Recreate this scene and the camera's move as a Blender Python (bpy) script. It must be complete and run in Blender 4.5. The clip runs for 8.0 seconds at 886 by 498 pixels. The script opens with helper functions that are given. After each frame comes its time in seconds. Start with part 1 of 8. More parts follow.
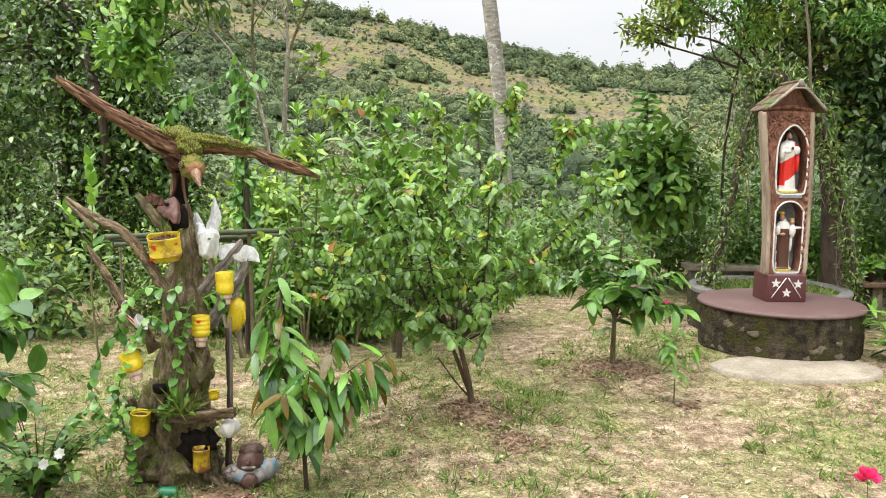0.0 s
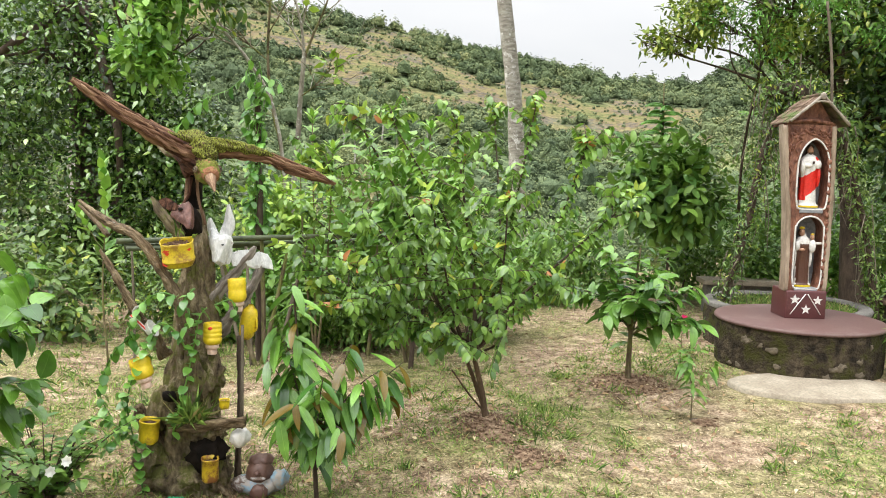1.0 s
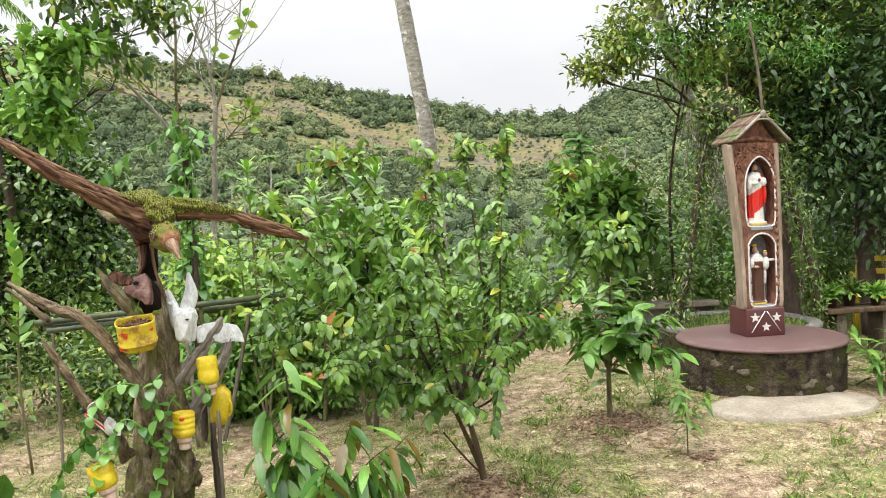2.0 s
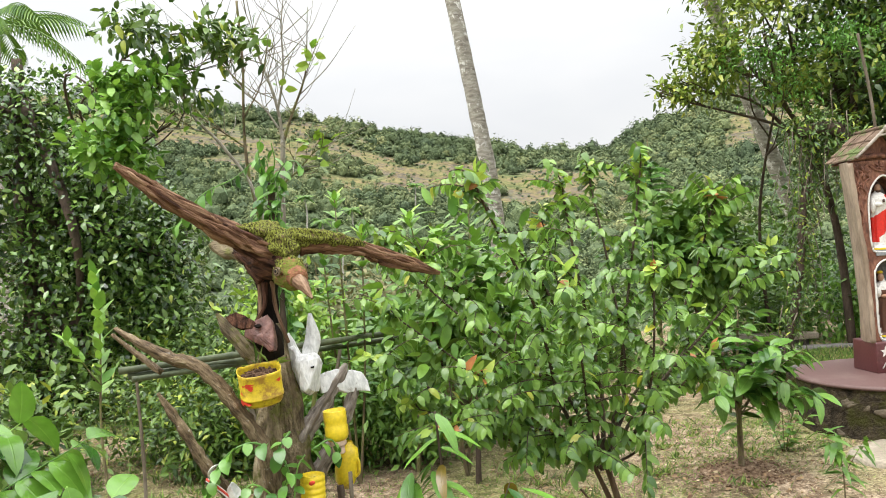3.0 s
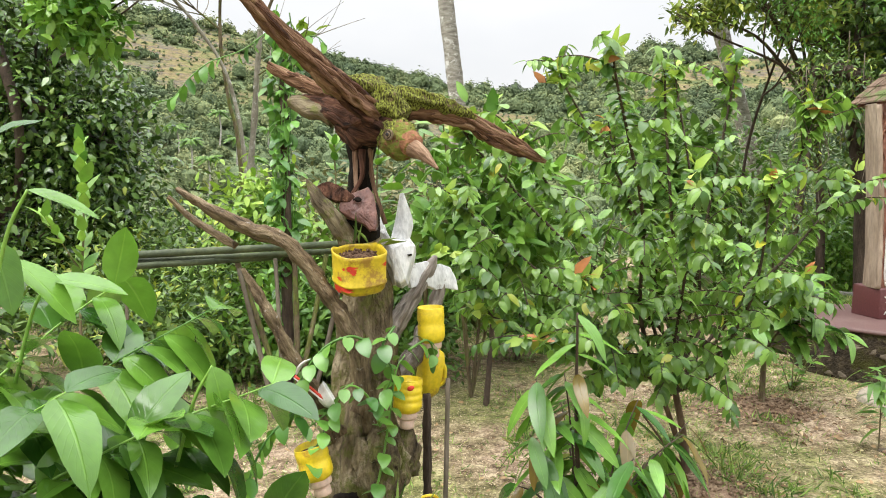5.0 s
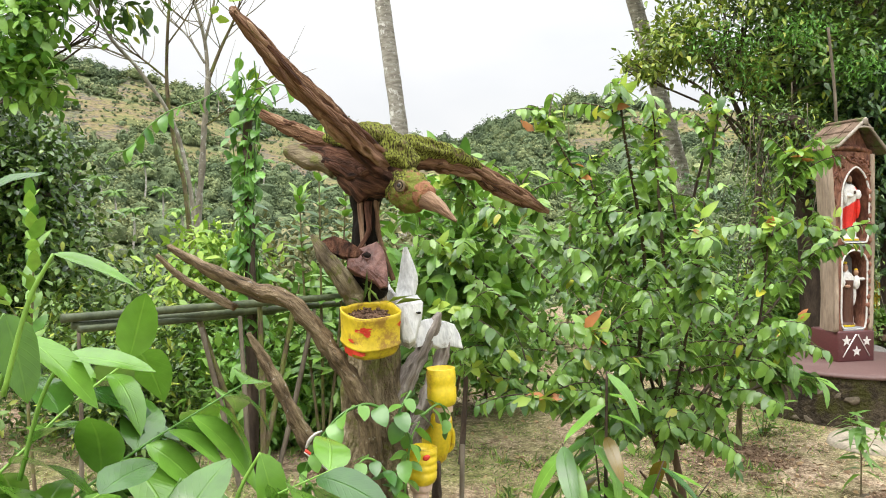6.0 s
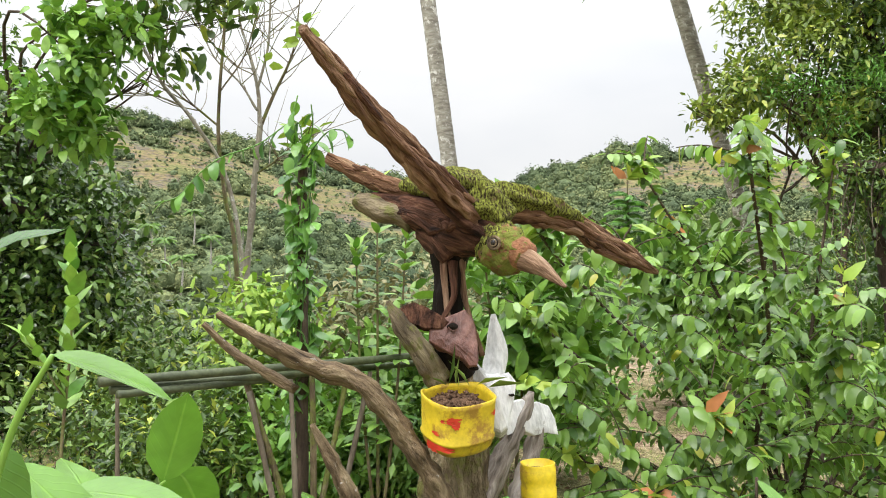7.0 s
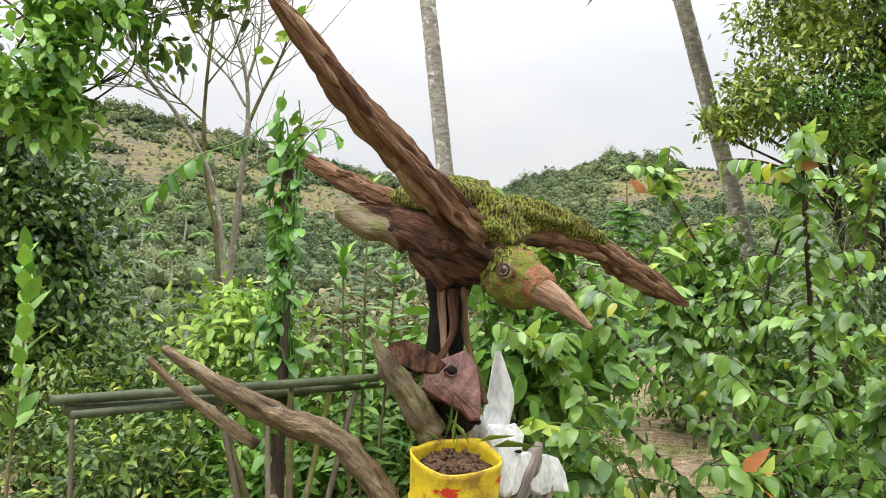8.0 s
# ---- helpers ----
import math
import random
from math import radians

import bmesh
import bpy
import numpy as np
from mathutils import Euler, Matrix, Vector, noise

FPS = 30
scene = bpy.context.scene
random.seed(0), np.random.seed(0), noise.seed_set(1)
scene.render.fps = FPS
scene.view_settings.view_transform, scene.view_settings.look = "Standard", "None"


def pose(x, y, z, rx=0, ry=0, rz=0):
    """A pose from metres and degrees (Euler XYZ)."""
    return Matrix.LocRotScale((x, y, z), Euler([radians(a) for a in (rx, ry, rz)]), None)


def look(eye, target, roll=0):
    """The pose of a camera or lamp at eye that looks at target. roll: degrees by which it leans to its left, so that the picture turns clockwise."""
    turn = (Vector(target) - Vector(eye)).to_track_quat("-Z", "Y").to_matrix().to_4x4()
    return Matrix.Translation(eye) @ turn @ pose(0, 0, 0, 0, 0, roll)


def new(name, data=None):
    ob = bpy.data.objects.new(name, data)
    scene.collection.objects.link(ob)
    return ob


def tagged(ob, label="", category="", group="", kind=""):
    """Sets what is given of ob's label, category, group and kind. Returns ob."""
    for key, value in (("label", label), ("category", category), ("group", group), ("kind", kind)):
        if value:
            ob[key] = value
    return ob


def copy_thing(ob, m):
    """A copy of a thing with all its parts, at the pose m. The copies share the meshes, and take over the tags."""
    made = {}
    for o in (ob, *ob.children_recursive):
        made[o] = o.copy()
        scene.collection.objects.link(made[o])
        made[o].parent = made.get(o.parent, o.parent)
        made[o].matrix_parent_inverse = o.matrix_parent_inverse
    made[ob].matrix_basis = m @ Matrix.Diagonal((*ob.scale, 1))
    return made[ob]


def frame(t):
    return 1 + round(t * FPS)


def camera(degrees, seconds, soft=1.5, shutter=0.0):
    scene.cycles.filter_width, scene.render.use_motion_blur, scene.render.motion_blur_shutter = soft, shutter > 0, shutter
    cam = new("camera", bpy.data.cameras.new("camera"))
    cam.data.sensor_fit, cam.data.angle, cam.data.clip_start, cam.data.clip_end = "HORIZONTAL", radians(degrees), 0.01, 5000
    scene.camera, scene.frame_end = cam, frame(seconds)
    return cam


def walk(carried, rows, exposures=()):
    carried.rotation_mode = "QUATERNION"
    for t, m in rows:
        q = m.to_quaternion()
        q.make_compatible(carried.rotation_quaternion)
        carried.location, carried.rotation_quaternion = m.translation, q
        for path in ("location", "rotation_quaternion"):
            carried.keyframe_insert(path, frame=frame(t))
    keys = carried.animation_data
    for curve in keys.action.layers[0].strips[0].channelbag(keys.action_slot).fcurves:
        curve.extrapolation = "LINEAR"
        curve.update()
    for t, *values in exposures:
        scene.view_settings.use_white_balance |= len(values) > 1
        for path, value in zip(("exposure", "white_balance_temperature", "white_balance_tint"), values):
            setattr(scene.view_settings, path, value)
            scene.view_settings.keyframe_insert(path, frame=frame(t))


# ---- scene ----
cam = camera(59.0, 8.0, soft=1.0)
PATH = [
    (0, (0.0, 0.0, 1.5), (0.0, 1.987, 1.274), 0.6),
    (0.5, (0.01, 0.004, 1.501), (0.007, 1.991, 1.278), 0.5),
    (1, (-0.036, 0.073, 1.497), (-0.061, 2.063, 1.293), 1.5),
    (1.5, (-0.228, 0.24, 1.495), (-0.067, 2.23, 1.376), -0.9),
    (1.7, (-0.328, 0.318, 1.515), (-0.099, 2.301, 1.407), -2.0),
    (2.8, (-0.829, 0.904, 1.515), (-0.63, 2.894, 1.452), -4.7),
    (3, (-0.9, 0.949, 1.511), (-0.74, 2.943, 1.505), -4.0),
    (3.5, (-1.168, 1.075, 1.49), (-0.814, 3.041, 1.401), -2.4),
    (4, (-1.303, 1.167, 1.442), (-0.997, 3.134, 1.253), -0.4),
    (4.2, (-1.35, 1.219, 1.421), (-1.087, 3.191, 1.222), -1.3),
    (5.3, (-1.631, 1.549, 1.328), (-1.201, 3.496, 1.165), 0.6),
    (5.5, (-1.677, 1.582, 1.331), (-1.202, 3.519, 1.187), -1.6),
    (6, (-1.76, 1.67, 1.347), (-1.212, 3.592, 1.292), 0.2),
    (6.5, (-1.792, 1.875, 1.368), (-1.333, 3.82, 1.443), -0.4),
    (7, (-1.791, 2.072, 1.386), (-1.349, 4.021, 1.454), 0.6),
    (7.5, (-1.773, 2.244, 1.409), (-1.304, 4.188, 1.471), 1.7),
    (8, (-1.736, 2.389, 1.442), (-1.273, 4.333, 1.519), 2.3),
]
walk(cam, [(t, look(eye, target, roll)) for t, eye, target, roll in PATH], ((0.0, 0.25), (3.5, 0.2), (5.5, 0.27), (6.5, 0.26), (7.0, 0.2), (7.5, 0.14), (8.0, 0.1)))

# ---------------------------------------------------------------- light
world = bpy.data.worlds.new("overcast_sky")
scene.world = world
world.use_nodes = True
wn, wl = world.node_tree.nodes, world.node_tree.links
wn.clear()
w_out = wn.new("ShaderNodeOutputWorld")
w_bg = wn.new("ShaderNodeBackground")
w_sky = wn.new("ShaderNodeTexSky")
w_sky.sky_type = "NISHITA"
w_sky.sun_disc = False
w_sky.sun_elevation = radians(58)
w_sky.sun_rotation = radians(-60)
w_scale = wn.new("ShaderNodeVectorMath")
w_scale.operation = "SCALE"
w_scale.inputs[3].default_value = 0.1
w_mix = wn.new("ShaderNodeMix")
w_mix.data_type = "RGBA"
w_mix.inputs[0].default_value = 0.94
w_co = wn.new("ShaderNodeTexCoord")
w_map = wn.new("ShaderNodeMapping")
w_map.inputs["Scale"].default_value = (1.0, 1.0, 2.6)
w_noise = wn.new("ShaderNodeTexNoise")
w_noise.inputs["Scale"].default_value = 2.2
w_noise.inputs["Detail"].default_value = 4.0
w_ramp = wn.new("ShaderNodeValToRGB")
w_ramp.color_ramp.elements[0].position, w_ramp.color_ramp.elements[0].color = 0.35, (0.86, 0.88, 0.91, 1)
w_ramp.color_ramp.elements[1].position, w_ramp.color_ramp.elements[1].color = 0.65, (1.0, 1.0, 1.0, 1)
# an overcast sky grows brighter towards the zenith
w_sep = wn.new("ShaderNodeSeparateXYZ")
w_up = wn.new("ShaderNodeMath")
w_up.operation = "MAXIMUM"
w_up.inputs[1].default_value = 0.0
w_pow = wn.new("ShaderNodeMath")
w_pow.operation = "POWER"
w_pow.inputs[1].default_value = 2.4
w_lum = wn.new("ShaderNodeMath")
w_lum.operation = "MULTIPLY_ADD"
w_lum.inputs[1].default_value, w_lum.inputs[2].default_value = 4.1, 0.82
wl.new(w_co.outputs["Generated"], w_sep.inputs[0])
wl.new(w_sep.outputs["Z"], w_up.inputs[0])
wl.new(w_up.outputs[0], w_pow.inputs[0])
wl.new(w_pow.outputs[0], w_lum.inputs[0])
wl.new(w_co.outputs["Generated"], w_map.inputs[0])
wl.new(w_map.outputs[0], w_noise.inputs["Vector"])
wl.new(w_noise.outputs[0], w_ramp.inputs[0])
wl.new(w_sky.outputs[0], w_scale.inputs[0])
wl.new(w_scale.outputs[0], w_mix.inputs[6])
wl.new(w_ramp.outputs[0], w_mix.inputs[7])
wl.new(w_mix.outputs[2], w_bg.inputs[0])
wl.new(w_lum.outputs[0], w_bg.inputs[1])
wl.new(w_bg.outputs[0], w_out.inputs[0])

sun = new("sun", bpy.data.lights.new("sun", "SUN"))
sun.data.energy, sun.data.angle, sun.data.color = 2.0, radians(35), (1.0, 0.97, 0.91)
sun.matrix_world = look((-20, -10, 38), (0, 4, 0))

# ---------------------------------------------------------------- materials
def mat_base(name):
    m = bpy.data.materials.new(name)
    m.use_nodes = True
    n, l = m.node_tree.nodes, m.node_tree.links
    return m, n, l, n["Principled BSDF"]


def ramp_node(n, stops):
    r = n.new("ShaderNodeValToRGB")
    els = r.color_ramp.elements
    while len(els) < len(stops):
        els.new(0.5)
    for e, (p, c) in zip(els, stops):
        e.position, e.color = p, (*c, 1)
    return r


def tex(n, l, kind="noise", scale=5.0, detail=5.0, stretch=(1, 1, 1), rough=0.6, grain=False):
    mp = n.new("ShaderNodeMapping")
    mp.inputs["Scale"].default_value = stretch
    if grain:
        co = n.new("ShaderNodeAttribute")
        co.attribute_name = "grain"
        l.new(co.outputs["Vector"], mp.inputs[0])
    else:
        co = n.new("ShaderNodeTexCoord")
        l.new(co.outputs["Object"], mp.inputs[0])
    if kind == "voronoi":
        t = n.new("ShaderNodeTexVoronoi")
        t.inputs["Scale"].default_value = scale
    else:
        t = n.new("ShaderNodeTexNoise")
        t.inputs["Scale"].default_value, t.inputs["Detail"].default_value = scale, detail
        t.inputs["Roughness"].default_value = rough
    l.new(mp.outputs[0], t.inputs["Vector"])
    return t


def mixed(n, l, a, b, fac, mode="MIX"):
    mx = n.new("ShaderNodeMix")
    mx.data_type, mx.blend_type = "RGBA", mode
    for sock, v in ((0, fac), (6, a), (7, b)):
        if isinstance(v, (int, float)):
            mx.inputs[sock].default_value = v
        elif isinstance(v, tuple):
            mx.inputs[sock].default_value = (*v, 1)
        else:
            l.new(v, mx.inputs[sock])
    return mx.outputs[2]


def bump(n, l, p, height, strength=0.4, dist=0.01):
    b = n.new("ShaderNodeBump")
    b.inputs["Strength"].default_value, b.inputs["Distance"].default_value = strength, dist
    l.new(height, b.inputs["Height"])
    l.new(b.outputs[0], p.inputs["Normal"])


def surface(name, stops, scale=6.0, stretch=(1, 1, 1), rough=0.8, fine=60.0, relief=0.5, dist=0.01, patch=None, patch_scale=3.0, patch_at=(0.5, 0.6), metal=0.0, grain=False):
    """Two scales of noise: broad colour change and fine grain with relief; patch: a second colour in stains."""
    m, n, l, p = mat_base(name)
    big, small = tex(n, l, "noise", scale, 6, stretch, 0.6, grain), tex(n, l, "noise", fine, 4, stretch, 0.6, grain)
    r = ramp_node(n, stops)
    l.new(big.outputs[0], r.inputs[0])
    dark = ramp_node(n, [(0.25, (0.55, 0.55, 0.55)), (0.7, (1.15, 1.15, 1.15))])
    l.new(small.outputs[0], dark.inputs[0])
    col = mixed(n, l, r.outputs[0], dark.outputs[0], 0.8, "MULTIPLY")
    if patch:
        t = tex(n, l, "noise", patch_scale, 8, (1, 1, 1), 0.7)
        pr = ramp_node(n, [(patch_at[0], (0, 0, 0)), (patch_at[1], (1, 1, 1))])
        l.new(t.outputs[0], pr.inputs[0])
        pv = mixed(n, l, patch, dark.outputs[0], 0.6, "MULTIPLY")
        col = mixed(n, l, col, pv, pr.outputs[0])
    l.new(col, p.inputs["Base Color"])
    p.inputs["Roughness"].default_value, p.inputs["Metallic"].default_value = rough, metal
    p.inputs["Specular IOR Level"].default_value = 0.5 if rough < 0.65 else 0.2
    bump(n, l, p, small.outputs[0], relief, dist)
    return m


def leaf_mat(name, dark, light, rough=0.42, glow=0.22, odd=None, odd_at=0.93, veins=False):
    """Leaf: colour varies from leaf to leaf; a little light passes through."""
    m, n, l, p = mat_base(name)
    g = n.new("ShaderNodeNewGeometry")
    stops = [(0.0, dark), (0.75, light)]
    if odd:
        stops += [(odd_at, light), (min(odd_at + 0.02, 0.999), odd)]
    r = ramp_node(n, stops)
    oi, ad, fr = n.new("ShaderNodeObjectInfo"), n.new("ShaderNodeMath"), n.new("ShaderNodeMath")
    ad.operation, fr.operation = "ADD", "FRACT"
    l.new(g.outputs["Random Per Island"], ad.inputs[0])
    l.new(oi.outputs["Random"], ad.inputs[1])
    l.new(ad.outputs[0], fr.inputs[0])
    l.new(fr.outputs[0], r.inputs[0])
    t = tex(n, l, "noise", 14.0, 3)
    tr = ramp_node(n, [(0.3, (0.75, 0.75, 0.75)), (0.7, (1.15, 1.15, 1.15))])
    l.new(t.outputs[0], tr.inputs[0])
    col = mixed(n, l, r.outputs[0], tr.outputs[0], 1.0, "MULTIPLY")
    if veins:
        at, sx = n.new("ShaderNodeAttribute"), n.new("ShaderNodeSeparateXYZ")
        at.attribute_name = "grain"
        l.new(at.outputs["Vector"], sx.inputs[0])
        ab = n.new("ShaderNodeMath")
        ab.operation = "ABSOLUTE"
        l.new(sx.outputs["X"], ab.inputs[0])
        rib = ramp_node(n, [(0.03, (1, 1, 1)), (0.08, (0, 0, 0))])
        l.new(ab.outputs[0], rib.inputs[0])
        ph = n.new("ShaderNodeMath")
        ph.operation = "MULTIPLY_ADD"
        ph.inputs[1].default_value = -18.0
        sc = n.new("ShaderNodeMath")
        sc.operation = "MULTIPLY"
        sc.inputs[1].default_value = 62.0
        l.new(sx.outputs["Y"], sc.inputs[0])
        l.new(ab.outputs[0], ph.inputs[0])
        l.new(sc.outputs[0], ph.inputs[2])
        sn = n.new("ShaderNodeMath")
        sn.operation = "SINE"
        l.new(ph.outputs[0], sn.inputs[0])
        side = ramp_node(n, [(0.75, (0, 0, 0)), (1.0, (0.14, 0.14, 0.14))])
        l.new(sn.outputs[0], side.inputs[0])
        fac = mixed(n, l, rib.outputs[0], side.outputs[0], 1.0, "LIGHTEN")
        pale = mixed(n, l, col, (1.3, 1.22, 1.3), 1.0, "MULTIPLY")
        col = mixed(n, l, col, pale, fac)
        bump(n, l, p, fac, 0.35, 0.003)
    l.new(col, p.inputs["Base Color"])
    p.inputs["Roughness"].default_value = rough
    p.inputs["Specular IOR Level"].default_value = 0.6 if rough < 0.3 else 0.45
    tl = n.new("ShaderNodeBsdfTranslucent")
    bright = mixed(n, l, col, (1.5, 1.5, 1.0), 1.0, "MULTIPLY")
    l.new(bright, tl.inputs[0])
    ms = n.new("ShaderNodeMixShader")
    ms.inputs[0].default_value = glow * 0.6
    l.new(p.outputs[0], ms.inputs[1])
    l.new(tl.outputs[0], ms.inputs[2])
    l.new(ms.outputs[0], n["Material Output"].inputs[0])
    return m


def paint(name, colour, rough=0.5, wear=(0.3, 0.25, 0.18), wear_at=(0.62, 0.72), scale=9.0, spec=0.5):
    m, n, l, p = mat_base(name)
    t, f = tex(n, l, "noise", scale, 8, (1, 1, 1), 0.7), tex(n, l, "noise", 70, 3)
    r = ramp_node(n, [(wear_at[0], (0, 0, 0)), (wear_at[1], (1, 1, 1))])
    l.new(t.outputs[0], r.inputs[0])
    v = ramp_node(n, [(0.3, (0.8, 0.8, 0.8)), (0.7, (1.08, 1.08, 1.08))])
    l.new(f.outputs[0], v.inputs[0])
    base = mixed(n, l, colour, v.outputs[0], 1.0, "MULTIPLY")
    l.new(mixed(n, l, base, wear, r.outputs[0]), p.inputs["Base Color"])
    p.inputs["Roughness"].default_value = rough
    p.inputs["Specular IOR Level"].default_value = spec
    bump(n, l, p, f.outputs[0], 0.15, 0.004)
    return m


BARK = surface("bark_grey_brown", [(0.3, (0.05, 0.035, 0.022)), (0.52, (0.2, 0.155, 0.095)), (0.75, (0.36, 0.31, 0.21))], 13, (1, 1, 0.22), 0.9, 70, 1.0, 0.02, (0.17, 0.19, 0.05), 7, (0.47, 0.6))
STUMPBARK = surface("old_stump_bark", [(0.32, (0.03, 0.022, 0.015)), (0.43, (0.135, 0.102, 0.06)), (0.56, (0.265, 0.21, 0.125)), (0.7, (0.46, 0.385, 0.26))], 17, (1, 1, 0.4), 0.95, 70, 1.0, 0.03, (0.15, 0.15, 0.045), 11, (0.5, 0.58))
BARK_DARK = surface("bark_dark", [(0.3, (0.045, 0.033, 0.025)), (0.7, (0.13, 0.095, 0.07))], 14, (1, 1, 0.3), 0.9, 80, 0.8, 0.01)
STEM_BROWN = surface("shrub_stem_bark", [(0.3, (0.06, 0.04, 0.025)), (0.7, (0.19, 0.13, 0.08))], 16, (1, 1, 0.3), 0.9, 80, 0.8, 0.008)
BARK_PALE = surface("bark_pale_lichen", [(0.3, (0.2, 0.17, 0.13)), (0.6, (0.36, 0.33, 0.27))], 10, (1, 1, 0.4), 0.9, 60, 0.6, 0.01, (0.55, 0.54, 0.5), 14, (0.55, 0.62))
PALM_BARK = surface("palm_bark", [(0.32, (0.2, 0.175, 0.145)), (0.5, (0.36, 0.33, 0.28)), (0.66, (0.5, 0.47, 0.41))], 7, (1, 1, 3.5), 0.9, 34, 0.8, 0.02, (0.74, 0.72, 0.68), 9, (0.55, 0.6))
DRIFT = surface("weathered_reddish_wood", [(0.32, (0.045, 0.022, 0.013)), (0.42, (0.125, 0.062, 0.036)), (0.54, (0.225, 0.125, 0.072)), (0.72, (0.42, 0.28, 0.175))], 42, (1, 1, 0.12), 0.9, 150, 1.0, 0.012, grain=True)
LIMB = surface("weathered_limb_wood", [(0.3, (0.05, 0.034, 0.02)), (0.5, (0.18, 0.128, 0.076)), (0.64, (0.275, 0.208, 0.125)), (0.78, (0.42, 0.36, 0.25))], 30, (1, 1, 0.3), 0.85, 120, 1.0, 0.016, (0.44, 0.41, 0.37), 55, (0.62, 0.68), grain=True)
# dark red-brown wood, its base lowered further for shade under the bird
DARKDRIFT = surface("shade_deepened_red_brown_wood", [(0.34, (0.014, 0.007, 0.005)), (0.45, (0.05, 0.022, 0.013)), (0.58, (0.115, 0.052, 0.031)), (0.72, (0.23, 0.12, 0.072))], 60, (1, 1, 0.12), 0.9, 170, 1.0, 0.012, grain=True)
BILLWOOD = surface("tan_split_wood", [(0.34, (0.1, 0.05, 0.028)), (0.52, (0.26, 0.16, 0.1)), (0.72, (0.42, 0.3, 0.2))], 60, (1, 1, 0.1), 0.85, 150, 1.0, 0.01, grain=True)
GREYLIMB = surface("bleached_limb_wood", [(0.3, (0.1, 0.08, 0.065)), (0.52, (0.26, 0.22, 0.18)), (0.72, (0.46, 0.42, 0.37))], 36, (1, 1, 0.1), 0.85, 100, 1.0, 0.015, grain=True)
MOSS = surface("moss_on_wood", [(0.4, (0.025, 0.018, 0.008)), (0.46, (0.11, 0.1, 0.025)), (0.55, (0.24, 0.27, 0.045)), (0.7, (0.42, 0.46, 0.09))], 210, (1, 1, 0.4), 0.95, 260, 1.0, 0.012, (0.2, 0.14, 0.08), 24, (0.56, 0.64))
HEADWOOD = surface("orange_wood_with_moss", [(0.3, (0.13, 0.05, 0.026)), (0.6, (0.32, 0.15, 0.08))], 22, (1, 1, 1), 0.85, 90, 1.0, 0.012, (0.17, 0.19, 0.035), 34, (0.42, 0.5))
MOSSY_GREY = surface("grey_mossy_driftwood", [(0.3, (0.06, 0.045, 0.03)), (0.5, (0.2, 0.16, 0.1)), (0.7, (0.34, 0.29, 0.18))], 30, (1, 1, 0.2), 0.9, 90, 1.0, 0.015, (0.15, 0.15, 0.05), 26, (0.54, 0.62), grain=True)
ORANGEWOOD = surface("raw_orange_wood", [(0.3, (0.16, 0.065, 0.035)), (0.6, (0.36, 0.17, 0.09))], 30, (1, 1, 1), 0.85, 110, 1.0, 0.01, (0.15, 0.17, 0.035), 40, (0.54, 0.6))
CARVED = surface("red_brown_carved_wood", [(0.32, (0.085, 0.03, 0.018)), (0.5, (0.22, 0.088, 0.052)), (0.7, (0.38, 0.18, 0.11))], 22, (1, 1, 0.45), 0.6, 60, 1.0, 0.012)
MASKWOOD = surface("smooth_maroon_wood", [(0.3, (0.07, 0.027, 0.021)), (0.55, (0.17, 0.075, 0.057)), (0.75, (0.3, 0.16, 0.13))], 26, (1, 1, 0.6), 0.4, 90, 0.9, 0.006)
EDGEWOOD = surface("grey_brown_log_edge", [(0.3, (0.22, 0.16, 0.11)), (0.7, (0.48, 0.38, 0.29))], 6, (1, 1, 0.25), 0.85, 40, 0.7, 0.01)
WHITEWOOD = surface("white_weathered_wood", [(0.3, (0.52, 0.52, 0.5)), (0.6, (0.74, 0.74, 0.72))], 18, (1, 1, 0.35), 0.75, 80, 0.6, 0.006, (0.3, 0.27, 0.235), 16, (0.6, 0.68))
BAMBOO = surface("green_grey_bamboo", [(0.3, (0.03, 0.042, 0.018)), (0.7, (0.11, 0.13, 0.06))], 5, (1, 1, 1), 0.6, 40, 0.4, 0.005)
STICK = surface("grey_stick", [(0.3, (0.1, 0.08, 0.055)), (0.7, (0.26, 0.22, 0.17))], 9, (1, 1, 0.3), 0.9, 60, 0.6, 0.006)
STONE_WALL = surface("mossy_mortar", [(0.34, (0.018, 0.014, 0.01)), (0.5, (0.06, 0.046, 0.03)), (0.62, (0.115, 0.088, 0.06)), (0.74, (0.2, 0.165, 0.12))], 12, (1, 1, 1), 0.95, 45, 1.0, 0.03, (0.055, 0.055, 0.014), 6.0, (0.48, 0.58))
STONE = surface("grey_tan_stone", [(0.3, (0.065, 0.052, 0.035)), (0.7, (0.22, 0.18, 0.13))], 8, (1, 1, 1), 0.9, 50, 0.7, 0.01, (0.07, 0.075, 0.03), 6, (0.55, 0.65))
BROWN_FLOOR = paint("brown_painted_cement", (0.125, 0.068, 0.06), 0.6, (0.17, 0.115, 0.1), (0.5, 0.75), 2.5)
BROWN_BASE = paint("maroon_gloss_paint", (0.10, 0.03, 0.03), 0.4, (0.17, 0.08, 0.07), (0.6, 0.75))
WHITE = paint("white_paint", (0.72, 0.7, 0.66), 0.5, (0.4, 0.36, 0.3), (0.56, 0.7))
CONCRETE = surface("pale_sandy_cement", [(0.3, (0.24, 0.2, 0.15)), (0.7, (0.4, 0.35, 0.27))], 4, (1, 1, 1), 0.95, 60, 0.5, 0.006, (0.2, 0.17, 0.12), 3, (0.6, 0.75))
